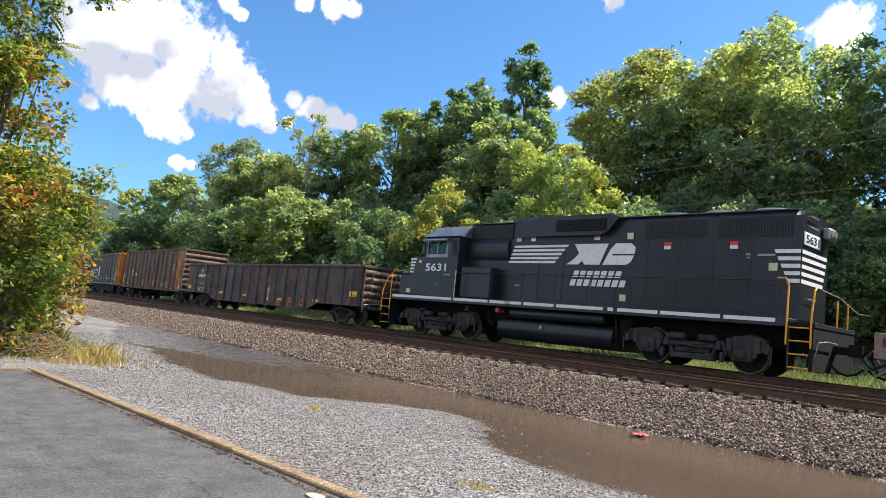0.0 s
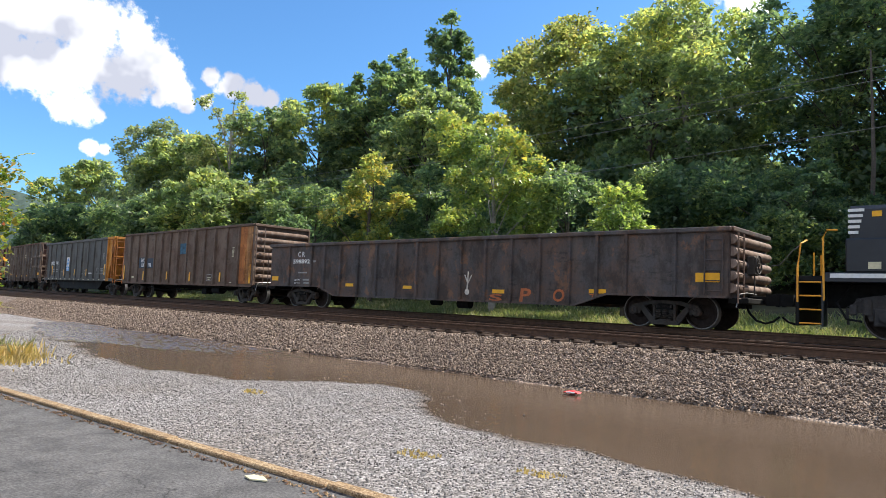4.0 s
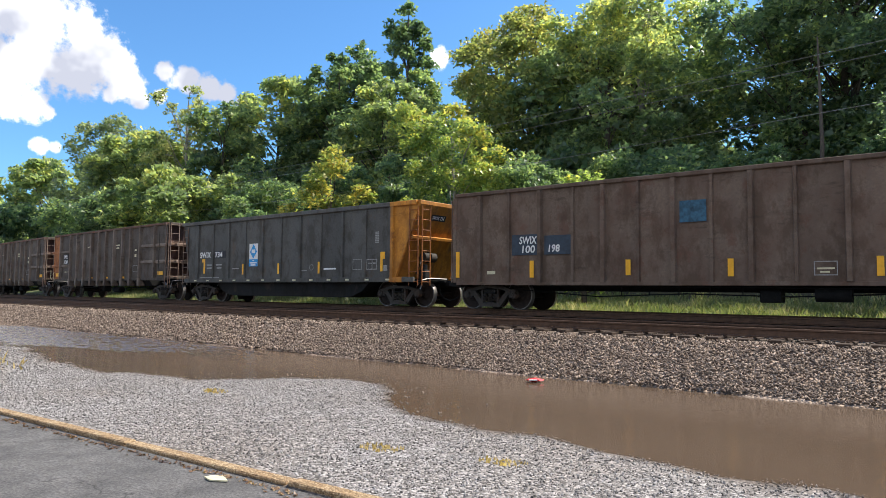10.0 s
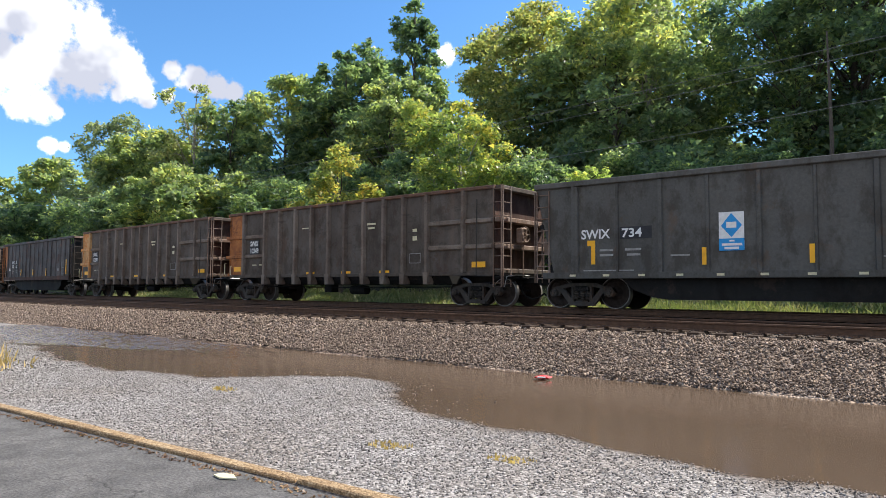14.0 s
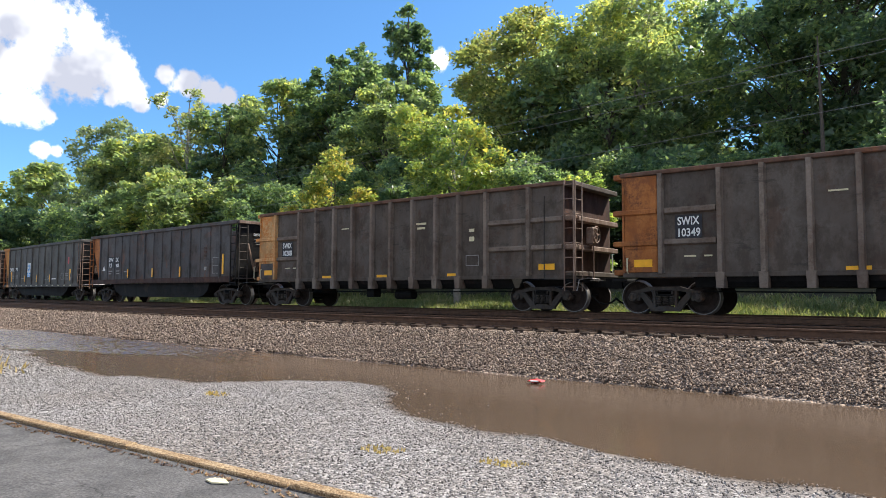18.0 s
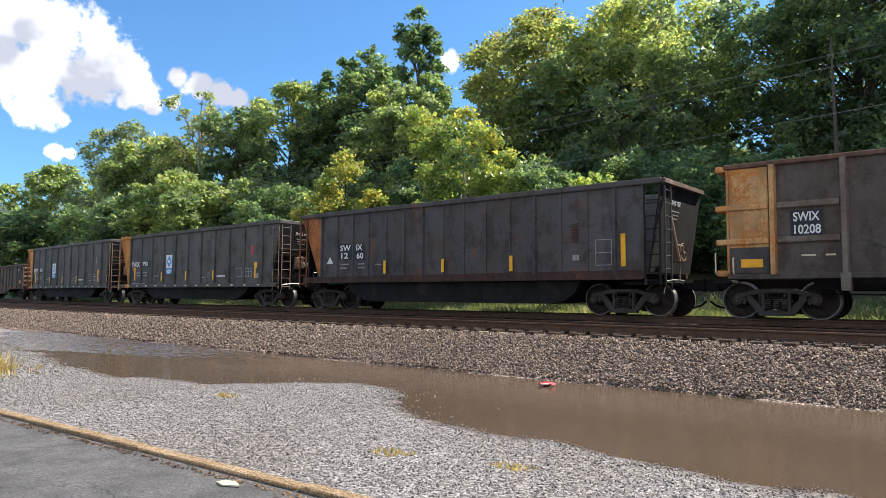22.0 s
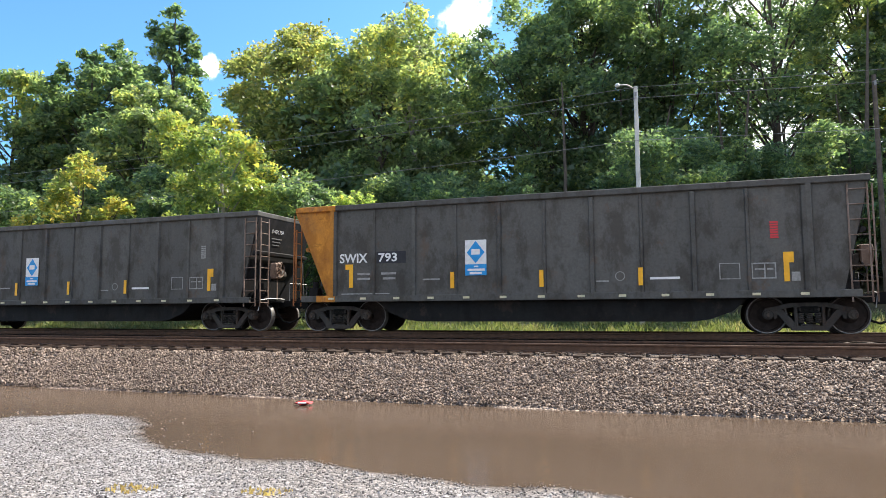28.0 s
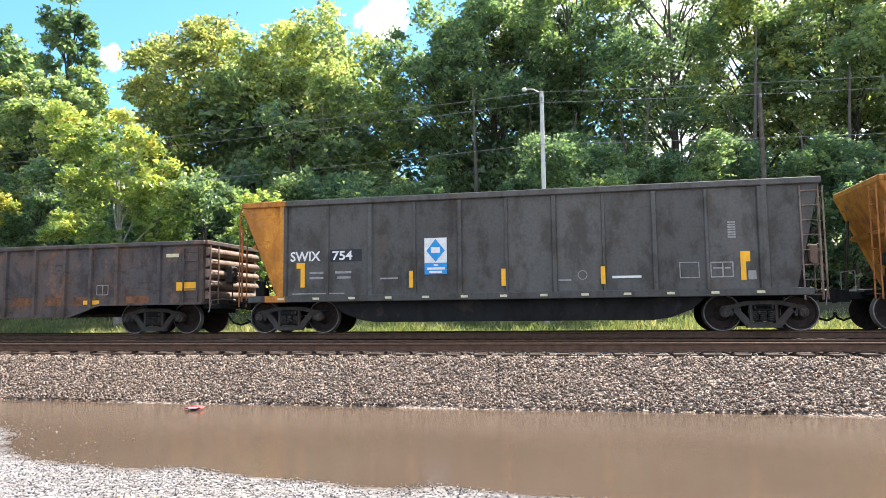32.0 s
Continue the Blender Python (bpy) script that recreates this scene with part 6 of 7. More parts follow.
    for k in range(5):
        z = 2.42 + k * 0.19
        part("hood_stripe", Shape().box(x, x + 0.006, -0.9, 0.6 + 0.06 * k, z, z + 0.1), m_white, loco, "white painted stripe")
        part("hood_stripe", Shape().prism([(7.5 - k * 0.085, z), (7.77, z), (7.77, z + 0.1), (7.46 - k * 0.085, z + 0.1)], -0.962, -0.955), m_white, loco, "white painted stripe")
    board = part("number_board", Shape().box(x, x + 0.03, -0.86, 0.26, 3.41, 3.75, 0.012), m_white, loco, "white number board with black figures")
    num = lettering("5631", -0.76, 0.15, 3.47, 3.69, board, m_black, y=0)
    num.matrix_basis = pose(x + 0.036, 0, 0, 0, 0, 90)
    part("headlight", Shape().box(x, x + 0.2, 0.42, 0.95, 3.75, 4.05, 0.04).rod((x + 0.21, 0.56, 3.9), 0.1, 0.04, "x", 14).rod((x + 0.21, 0.8, 3.9), 0.1, 0.04, "x", 14), m_steelgrey, loco, "twin headlight in a grey housing")
    for z in (3.9, 4.18, 2.05):
        part("grab_iron", Shape().tube([(x, -0.6, z), (x + 0.06, -0.6, z), (x + 0.06, 0.0, z), (x, 0.0, z)], 0.014), m_steelgrey, loco)
    # tanks, reservoirs, ends
    tank = [(-1.42, 0.62), (-1.4, 0.46), (-1.32, 0.34), (-1.2, 0.25), (-1.02, 0.2), (1.02, 0.2), (1.2, 0.25), (1.32, 0.34), (1.4, 0.46), (1.42, 0.62), (1.38, 0.76), (1.26, 0.86), (1.0, 0.93), (-1.0, 0.93), (-1.26, 0.86), (-1.38, 0.76)]
    part("fuel_tank", Shape().prism(tank, -1.85, 2.75, "x"), m_loco, loco)
    part("tank_cap", Shape().rod((0.1, -1.43, 0.7), 0.06, 0.08, "y", 10), m_steelgrey, loco)
    part("tank_skirt", Shape().box(2.76, 3.2, -1.1, 1.1, 0.5, 1.2, 0.05), m_black, loco)
    part("air_reservoir", Shape().lathe([(0.001, -1.6), (0.12, -1.58), (0.16, -1.5), (0.16, 2.1), (0.12, 2.18), (0.001, 2.2)], (0.2, -1.25, 1.1), "x", 14), m_loco, loco)
    part("fuel_filler", Shape().rod((-1.9, -1.3, 1.15), 0.08, 0.3, "y"), m_red, loco)
    part("bell", Shape().lathe([(0.001, 1.28), (0.06, 1.26), (0.1, 1.1), (0.16, 1.04)], (-3.55, -1.2, 0), "z", 14), m_truck, loco)
    for pts, r in (([(-2.6, -1.1, 1.2), (-2.5, -1.15, 0.8), (-2.3, -1.1, 0.6)], 0.05), ([(2.75, -1.25, 1.2), (2.85, -1.3, 0.7), (2.75, -1.25, 0.45)], 0.04), ([(-7.2, -1.2, 1.25), (-7.5, -1.3, 0.8), (-7.3, -1.35, 0.45), (-7.0, -1.3, 0.4)], 0.03)):
        part("pipe", Shape().tube(pts, r), m_black, loco)
    for e in (-1, 1):
        part("end_platform", Shape().box(min(e * 7.75, e * 8.35), max(e * 7.75, e * 8.35), -1.5, 1.5, 1.3, 1.42, 0.01), m_black, loco)
        part("pilot", Shape().box(min(e * 8.25, e * 8.33), max(e * 8.25, e * 8.33), -1.5, 1.5, 0.25, 1.3, 0.01), m_black, loco)
        for k in range(4):
            z = 0.3 + k * 0.32
            if k < 3:
                part("step", Shape().box(min(e * 7.78, e * 8.24), max(e * 7.78, e * 8.24), -1.5, -1.15, z, z + 0.03), m_black, loco)
            part("step_edge", Shape().tube([(e * 7.78, -1.51, z + 0.015), (e * 8.24, -1.51, z + 0.015)], 0.02), m_hand_yellow, loco, "yellow step edge")
        part("step_side", Shape().box(e * 7.76 - 0.02, e * 7.76 + 0.02, -1.5, -1.1, 0.25, 1.3), m_loco, loco)
        part("handrail", Shape().tube([(e * 7.45, -1.5, 2.48), (e * 7.66, -1.52, 2.48), (e * 7.74, -1.54, 2.3), (e * 7.72, -1.54, 0.85)], 0.024), m_hand_yellow, loco, "yellow handrail")
        part("handrail", Shape().tube([(e * 8.2, -1.0, 2.3), (e * 8.26, -1.3, 2.2), (e * 8.28, -1.52, 1.6), (e * 8.28, -1.52, 0.8)], 0.024), m_hand_yellow, loco, "yellow handrail")
        for q in (0.2, 1.0):
            part("handrail", Shape().tube([(e * 8.3, q, 1.4), (e * 8.3, q, 2.1)], 0.022), m_hand_yellow, loco, "yellow handrail")
        part("safety_chain", Shape().tube([(e * 8.3, -0.9, 2.25), (e * 8.6, -0.6, 2.1), (e * 8.95, -0.4, 1.75), (e * 9.2, -0.3, 1.72)], 0.012), m_steelgrey, loco)
    rail = Shape()
    for k in range(9):
        x = -3.6 + k * 1.38
        rail.tube([(x, -1.47, 1.5), (x, -1.47, 2.42)], 0.016)
    rail.tube([(-3.9, -1.47, 2.42), (7.45, -1.47, 2.42)], 0.017)
    part("side_handrail", rail, m_loco, loco, "thin black walkway handrail")
    loco_truck(loco, -5.18)
    loco_truck(loco, 5.18)
    draft_gear(loco, 8.3, 9.0)
    return loco


def idler_flat():
    """The low flat car ahead of the locomotive."""
    car = thing("flat_car", "low rusty flat car with yellow end rails and hoses", "freight car", "cars of the freight train")
    part("deck", Shape().box(-7.4, 7.4, -1.4, 1.4, 0.95, 1.2, 0.02), m_sill, car)
    part("end_beam", Shape().box(-7.55, -7.3, -1.4, 1.4, 0.7, 1.3, 0.02), m_end_ribs, car)
    for x, y in ((-7.4, -0.9), (-7.3, 0.6)):
        part("handrail", Shape().tube([(x, y, 1.2), (x, y, 2.0)], 0.03), m_hand_yellow, car, "yellow handrail")
        part("jack", Shape().box(x - 0.1, x + 0.15, y + 0.2, y + 0.5, 1.2, 1.52, 0.03).rod((x, y + 0.35, 1.6), 0.06, 0.2, "z", 10), m_steelgrey, car)
    part("winch", Shape().rod((-6.6, -0.6, 1.45), 0.22, 0.8, "y", 14).box(-6.9, -6.3, -1.05, -0.95, 1.2, 1.7, 0.02), m_end_ribs, car)
    for k, (y, low, back) in enumerate(((-0.6, 0.35, 0.5), (-0.9, 0.3, 0.6), (-1.15, 0.45, 0.7), (0.4, 0.3, 0.55))):
        part("hose", Shape().tube([(-7.5, y, 1.1), (-7.8 - 0.04 * k, y, 0.7), (-7.6, y - 0.1, low), (-7.15, y - 0.05, back)], 0.028), m_steelgrey if k % 2 else m_black, car)
    part("centre_sill", Shape().box(-7.3, 7.3, -0.3, 0.3, 0.6, 0.95, 0.02), m_black, car)
    for x in (-6.0, 6.0):
        freight_truck(car, x)
    draft_gear(car, 7.4, 8.0)
    return car


TRAIN = []
TRAIN.append((idler_flat(), 3.7, 6.0))
TRAIN.append((locomotive(), -13.38, 5.18))
TRAIN.append((low_gondola(True), -33.1, 8.05))
TRAIN.append((brown_gondola(), -51.75, 6.17))
TRAIN.append((coal_car("SWIX", "734", 0, 1), -67.95, 6.17))
TRAIN.append((ribbed_gondola("10349", m_ribbed), -84.05, 6.17))
TRAIN.append((ribbed_gondola("10208", m_ribbed), -100.12, 6.17))
TRAIN.append((tub_car(), -116.37, 6.17))
TRAIN.append((coal_car("SWIX", "793", 0, -1), -132.6, 6.17))
TRAIN.append((coal_car("SWIX", "754", 0, -1), -148.78, 6.17))
TRAIN.append((low_gondola(False), -167.25, 8.05))


# ---- trees and undergrowth ----
def leaf_cloud(rng, centres, radii, counts, size, flat=0.5, squash=0.8, dome=0.0):
    """Leaf blades about clump centres: four corners each, folded along the rib. A dome keeps them to the upper shell."""
    c = np.repeat(centres, counts, 0)
    r = np.repeat(radii, counts)
    n = len(c)
    d = rng.normal(size=(n, 3))
    d[:, 2] += dome
    d /= np.linalg.norm(d, axis=1)[:, None]
    d[:, 2] = d[:, 2] * squash - 0.35 * min(1.0, dome)
    reach = rng.uniform(0.2, 1.0, n) ** 0.55
    if dome:
        reach = reach * (0.85 + 0.34 * np.abs(rng.normal(size=n)))
    p = c + d * (r * reach)[:, None]
    u = rng.normal(size=(n, 3))
    u[:, 2] = u[:, 2] * 0.6 - 0.25
    u /= np.linalg.norm(u, axis=1)[:, None]
    w = np.cross(u, rng.normal(size=(n, 3)) + np.array([0, 0, flat * 2]))
    w /= np.linalg.norm(w, axis=1)[:, None] + 1e-9
    nrm = np.cross(u, w)
    ln = (size * rng.uniform(0.6, 1.3, n))[:, None]
    v = np.stack([p - u * ln * 0.5, p + w * ln * 0.32 + nrm * ln * 0.08, p + u * ln * 0.6, p - w * ln * 0.32 + nrm * ln * 0.08], 1)
    return v.reshape(-1, 3)


def blade_mesh(name, v, mat):
    """Three corners a leaf: the tip and the two shoulders of every blade."""
    q = v.reshape(-1, 4, 3)
    p = (q[:, 1] + q[:, 3]) / 2
    t = np.stack([q[:, 2], q[:, 0] + 1.2 * (q[:, 1] - p), q[:, 0] + 1.2 * (q[:, 3] - p)], 1)
    return raw_mesh(name, t.reshape(-1, 3), np.arange(len(q) * 3).reshape(-1, 3), mat)


def leaf_mesh(name, v, mat):
    return raw_mesh(name, v, np.arange(len(v)).reshape(-1, 4), mat)


TREE_KIND = dict(
    d=("dark green broadleaf tree at the wood's edge", 0.25, 1.35, 0.95), a=("green broadleaf tree at the wood's edge", 0.24, 1.35, 1.0), g=("green tree starting to turn yellow", 0.23, 1.3, 0.9),
    t=("tall dark green spire-topped tree", 0.24, 1.2, 0.95), o=("tall tree with yellowing olive crown", 0.22, 1.25, 0.9), y=("small yellow-leaved tree beside the track", 0.19, 0.95, 0.9), l=("small bright lime-green tree with yellow top", 0.2, 1.0, 0.95),
    p=("pale green tree with thin crown", 0.19, 1.3, 0.4), gr=("thin grey-green tree among others", 0.2, 1.35, 0.4), u=("dense dark undergrowth shrub", 0.18, 1.5, 0.9), s=("low lime-green shrub beside the track", 0.17, 1.1, 0.8), b=("thin bare-branched tree above the woods", 0.2, 1.0, 0.07))
tree_count = 0


def tree(kind, x, y, top, radius):
    """A tapered, leaning trunk, limbs to the boughs, and a crown of leafy boughs with gaps between them."""
    global tree_count
    tree_count += 1
    rng = np.random.default_rng(100 + tree_count)
    label, size, wide, dense = TREE_KIND[kind]
    base = float(ground_z(np.array(x), np.array(y)))
    h = top - base
    r = radius * wide
    far = math.hypot(x, y)
    thin = (0.5 if x > 2 else 0.48 if x > -11 else 1.0) if kind in ("a", "d") else 0.8 if kind == "o" else 1.0
    size *= 0.92 * max(0.95, (far / 36) ** 0.8)
    name = "shrub" if kind in ("u", "s") else "tree"
    t = thing(name, label, name, "trees beside the railway", m=pose(x, y, base - 0.1))
    low = {"u": 0.08, "s": 0.1, "d": 0.07, "a": 0.07, "y": 0.16, "l": 0.3, "b": 0.6, "p": 0.25}.get(kind, 0.12)
    n = int(np.clip(h * r * 0.55, 14, 50))
    zz = low + (0.93 - low) * (np.arange(n) + rng.uniform(0, 1, n)) / n
    mid, half = (0.62, 0.46) if kind in ("l", "o", "y") else (0.5, 0.56)
    prof = np.sqrt(np.clip(1 - ((zz - mid) / half) ** 2, 0.04, 1))
    if kind == "t":
        prof = np.clip(1.25 * (1.02 - zz) ** 0.6, 0.3, 1)
    ang = np.arange(n) * 2.4 + rng.uniform(-0.6, 0.6, n)
    rad = r * prof * rng.uniform(0.35, 0.85, n)
    lean = rng.normal(size=2) * 0.03 * h
    bough = np.stack([np.cos(ang) * rad + lean[0] * zz, np.sin(ang) * rad + lean[1] * zz, zz * h], 1)
    br = np.clip(r * rng.uniform(0.25, 0.43, n) * (0.65 + 0.35 * prof), 0.7, 2.1)
    bough[:, 2] = np.minimum(bough[:, 2], h - br * 0.9)
    bough[-1] = (lean[0], lean[1], h - br[-1] * 0.8)
    # sprays of leaves round each bough, mostly on its outer and upper side
    m = 12
    d = rng.normal(size=(n, m, 3))
    out = np.stack([np.cos(ang), np.sin(ang), np.full(n, 0.75)], 1)
    d += 0.9 * out[:, None]
    d /= np.linalg.norm(d, axis=2)[:, :, None]
    d[:, :, 2] *= 0.75
    spray = (bough[:, None] + d * (br[:, None] * rng.uniform(0.55, 1.1, (n, m)))[:, :, None]).reshape(-1, 3)
    sr = (br[:, None] * rng.uniform(0.2, 0.46, (n, m))).ravel()
    blade = 0.35 * size * size
    counts = np.maximum(5, dense * thin * 2.0 * math.pi * sr**2 / blade).astype(int)
    counts = (counts * min(1.0, 33000 / counts.sum())).astype(int) + 1
    s = Shape()
    pts = [(lean[0] * k + rng.normal() * 0.06, lean[1] * k + rng.normal() * 0.06, h * k) for k in (0, 0.15, 0.3, 0.5, 0.7, 0.88)]
    r0 = 0.012 * h + 0.04
    s.tube(pts, [r0 * 1.25, r0, r0 * 0.85, r0 * 0.62, r0 * 0.35, r0 * 0.12], 8)
    bark = m_bark_pale if kind in ("l", "p", "b") else m_bark
    part("trunk", s, bark, t)
    for k in range(n):
        c = Vector(bough[k])
        z0 = max(0.1 * h, c.z - 0.5 * math.hypot(c.x, c.y) - 0.12 * h)
        f = z0 / h
        a = Vector((lean[0] * f, lean[1] * f, z0))
        bend = a.lerp(c, 0.5) + Vector(rng.normal(size=3) * 0.15)
        limb = Shape().tube([a, bend, c], [r0 * 0.38 * (1.1 - f), r0 * 0.22, 0.03], 5)
        for q in range(2 if kind != "b" else 7):
            limb.tube([c, c.lerp(Vector(spray[k * m + q]), 0.6) + Vector(rng.normal(size=3) * 0.06), spray[k * m + q]], [0.03, 0.02, 0.008], 4)
        part("limb", limb, bark, t)
    v = [leaf_cloud(rng, spray, sr, counts, size, 0.75, 0.7, 0.35)]
    if kind not in ("b", "p", "gr") and thin > 0.6:
        # the leaves inside the crown, that close it against the sky
        v.append(leaf_cloud(rng, bough, br * 0.8, np.maximum(4, dense * (0.9 if kind == "u" else 0.55) * math.pi * br**2 / (blade * 2.2)).astype(int), size * 1.5))
    part("crown", blade_mesh("crown", np.concatenate(v), m_leaf[kind]), m_leaf[kind], t)
    return t


tree('a', -105.2, 48.5, 20.5, 7.1)
tree('a', -97.5, 39.1, 13.4, 2.6)
tree('gr', -82.6, 45.0, 22.9, 4.9)
tree('a', -68.6, 41.2, 18.7, 4.6)
tree('p', -63.2, 42.3, 23.0, 3.0)
tree('d', -57.9, 42.4, 20.7, 2.8)
tree('a', -54.9, 46.9, 24.2, 5.2)
tree('a', -51.7, 33.5, 11.9, 3.6)
tree('a', -51.4, 38.9, 12.2, 3.6)
tree('d', -48.5, 48.6, 25.6, 3.8)
tree('d', -47.8, 52.4, 28.0, 3.2)
tree('t', -39.0, 49.0, 28.4, 3.4)
tree('a', -37.6, 43.9, 19.9, 3.4)
tree('y', -28.5, 28.9, 10.2, 3.2)
tree('l', -18.9, 27.6, 11.0, 3.3)
tree('o', -23.2, 44.0, 22.3, 4.5)
tree('g', -31.0, 48.4, 23.7, 2.6)
tree('g', -17.0, 42.4, 21.2, 4.1)
tree('a', -15.8, 50.6, 23.4, 4.1)
tree('d', -7.2, 45.8, 22.5, 4.5)
tree('d', -3.4, 48.5, 24.8, 4.5)
tree('s', -11.9, 26.8, 6.9, 1.0)
tree('d', -4.1, 47.1, 26.2, 5.2)
tree('d', 1.8, 48.4, 27.5, 4.5)
tree('b', -14.7, 44.0, 23.6, 2.1)
tree('d', 7.9, 45.1, 26.2, 4.8)
tree('a', 13.4, 46.4, 24.1, 3.8)
tree('a', 17.9, 44.6, 23.5, 4.1)
tree('d', 18.6, 47.8, 25.1, 5.1)
tree('a', 22.5, 44.5, 22.5, 4.4)
tree('d', 27.9, 45.9, 23.5, 4.8)
tree('a', 34.1, 44.0, 22.3, 5.0)
tree('d', 40.2, 45.0, 23.4, 5.0)
tree('u', -16.7, 31.1, 8.9, 2.2)
tree('u', -12.9, 36.8, 9.2, 2.7)
tree('u', -8.2, 35.3, 8.0, 2.4)
tree('u', -6.3, 36.3, 9.0, 2.5)
tree('u', 1.9, 35.0, 10.2, 3.1)
tree('u', 8.8, 34.7, 10.3, 3.0)
tree('u', 13.3, 33.4, 9.2, 2.4)
tree('u', -26.8, 31.8, 9.8, 2.1)
tree('u', -36.8, 31.7, 9.0, 3.1)
tree('u', -59.8, 33.6, 10.2, 4.6)
tree('u', -86.1, 38.6, 11.4, 4.7)


def far_wood():
    rng = np.random.default_rng(77)
    n = 440
    s = np.concatenate([rng.uniform(-72, -14, 400), rng.uniform(-14, 6, 40)])
    o = np.where(s > -14, rng.uniform(22, 38, n), rng.uniform(16, 36, n))
    cx, cy, _ = line(s, o)
    base = ground_z(cx, cy)
    hi = np.where(s > -8, 10.0, 7) + 2.5 * np.sin(s * 0.21) + 2 * np.sin(s * 0.53)
    centres = np.stack([cx, cy, base + rng.uniform(0.2, 1, n) * hi], 1)
    v = leaf_cloud(rng, centres, rng.uniform(1.4, 2.6, n), np.full(n, 260), 0.42)
    tagged(new("far_wood", blade_mesh("far_wood", v, m_leaf["d"])), "deep green woods behind the edge trees", "woods", kind="stuff")
    n = 330
    s = rng.uniform(-75, 34, n)
    o = rng.uniform(14, 21, n)
    cx, cy, _ = line(s, o)
    centres = np.stack([cx, cy, ground_z(cx, cy) + rng.uniform(0.5, 1, n) * (3.2 + 2 * np.sin(s * 0.37) + 1.2 * np.sin(s * 0.9))], 1)
    v = leaf_cloud(rng, centres, rng.uniform(0.9, 2.0, n), np.full(n, 260), 0.26, dome=0.35)
    tagged(new("thicket", blade_mesh("thicket", v, m_leaf["u"])), "tangled green thicket under the trees", "thicket", kind="stuff")
    n = 26
    s = rng.uniform(-6, 45, n)
    o = rng.uniform(9.5, 24, n) + np.where(s > -14, 6.5, 0)
    x, y, _ = line(s, o)
    st = Shape()
    for k in range(n):
        z = float(ground_z(x[k], y[k])) - 0.1
        hgt = rng.uniform(8, 14)
        st.tube([(x[k], y[k], z), (x[k] + rng.normal() * 0.2, y[k], z + hgt * 0.5), (x[k] + rng.normal() * 0.5, y[k] + rng.normal() * 0.3, z + hgt)], [0.14, 0.11, 0.04], 6)
    tagged(new("wood_trunks", st.mesh("wood_trunks", m_bark)), "slim dark trunks inside the wood", "trunks", kind="stuff")


far_wood()


def sumac(x, y, low, top, r, n, seed, label, kind, size=0.12, fronds=60):
    """A roadside shrub: woody stems, clumps of leaves, and feathered fronds at the outside."""
    rng = np.random.default_rng(seed)
    base = float(ground_z(np.array(x), np.array(y)))
    t = thing("sumac_bush", label, "bush", "bushes beside the lot", m=pose(x, y, base - 0.05))
    h = top - base
    z = rng.uniform(low, h * 0.97, n)
    f = (z - low) / (h - low)
    q = r * np.sqrt(np.clip(1.05 - (2 * f - 0.95) ** 2, 0.12, 1)) * rng.uniform(0.2, 1, n) ** 0.5
    a = rng.uniform(0, 2 * math.pi, n)
    centres = np.stack([q * np.cos(a), q * np.sin(a), z], 1)
    cr = rng.uniform(0.28, 0.6, n)
    for k in range(0, n, 5 if low < 1 else 14):
        tip = Vector(centres[k])
        foot = Vector((tip.x * 0.3, tip.y * 0.3, 0))
        part("stem", Shape().tube([foot, foot.lerp(tip, 0.55) + Vector((0, 0, 0.25)), tip], [0.045, 0.028, 0.008], 5), m_bark, t)
    leaves = [leaf_cloud(rng, centres, cr, (420 * cr**1.7).astype(int) + 20, size)]
    feather = []
    for k in range(fronds):
        c = Vector(centres[rng.integers(n)])
        out = Vector((c.x, c.y, rng.uniform(-0.2, 0.6))).normalized()
        o = c + out * 0.35
        d = (out + Vector(rng.normal(size=3) * 0.4)).normalized()
        side = d.cross(Vector((0, 0, 1))).normalized()
        ln = rng.uniform(0.35, 0.6)
        for i in range(8):
            g = (i + 0.5) / 8
            rib = o + d * ln * g - Vector((0, 0, 0.2 * g * g))
            for sgn in (-1, 1):
                u = (side * sgn + d * 0.45 - Vector((0, 0, 0.3))).normalized()
                w = u.cross(Vector((0, 0, 1))).normalized()
                e = size * (1.25 - 0.6 * abs(g - 0.45))
                feather += [rib, rib + u * e * 0.5 + w * e * 0.22, rib + u * e, rib + u * e * 0.5 - w * e * 0.22]
    leaves.append(np.array([tuple(p) for p in feather]).reshape(-1, 3))
    part("foliage", leaf_mesh("foliage", np.concatenate(leaves), m_leaf[kind]), m_leaf[kind], t)
    return t


sumac(-16.9, 3.7, 0.1, 4.3, 1.9, 130, 1, "green and yellow sumac bush with red tinges", "sumac")
sumac(-18.1, 4.4, 0.1, 4.2, 1.15, 60, 2, "green and orange sumac bush beside the puddle", "sumac")
sumac(-17.6, 5.3, 2.7, 4.3, 0.9, 22, 7, "leafy green branch reaching out over the puddle", "sumac", 0.12, 30)
sumac(-17.9, 2.8, 2.4, 7.8, 2.0, 120, 3, "tall green sumac leaning over the lot", "sumac", 0.14, 120)
sumac(-17.2, 3.0, 6.2, 11.8, 2.3, 110, 4, "tall sumac turning orange at the top", "o", 0.13, 160)


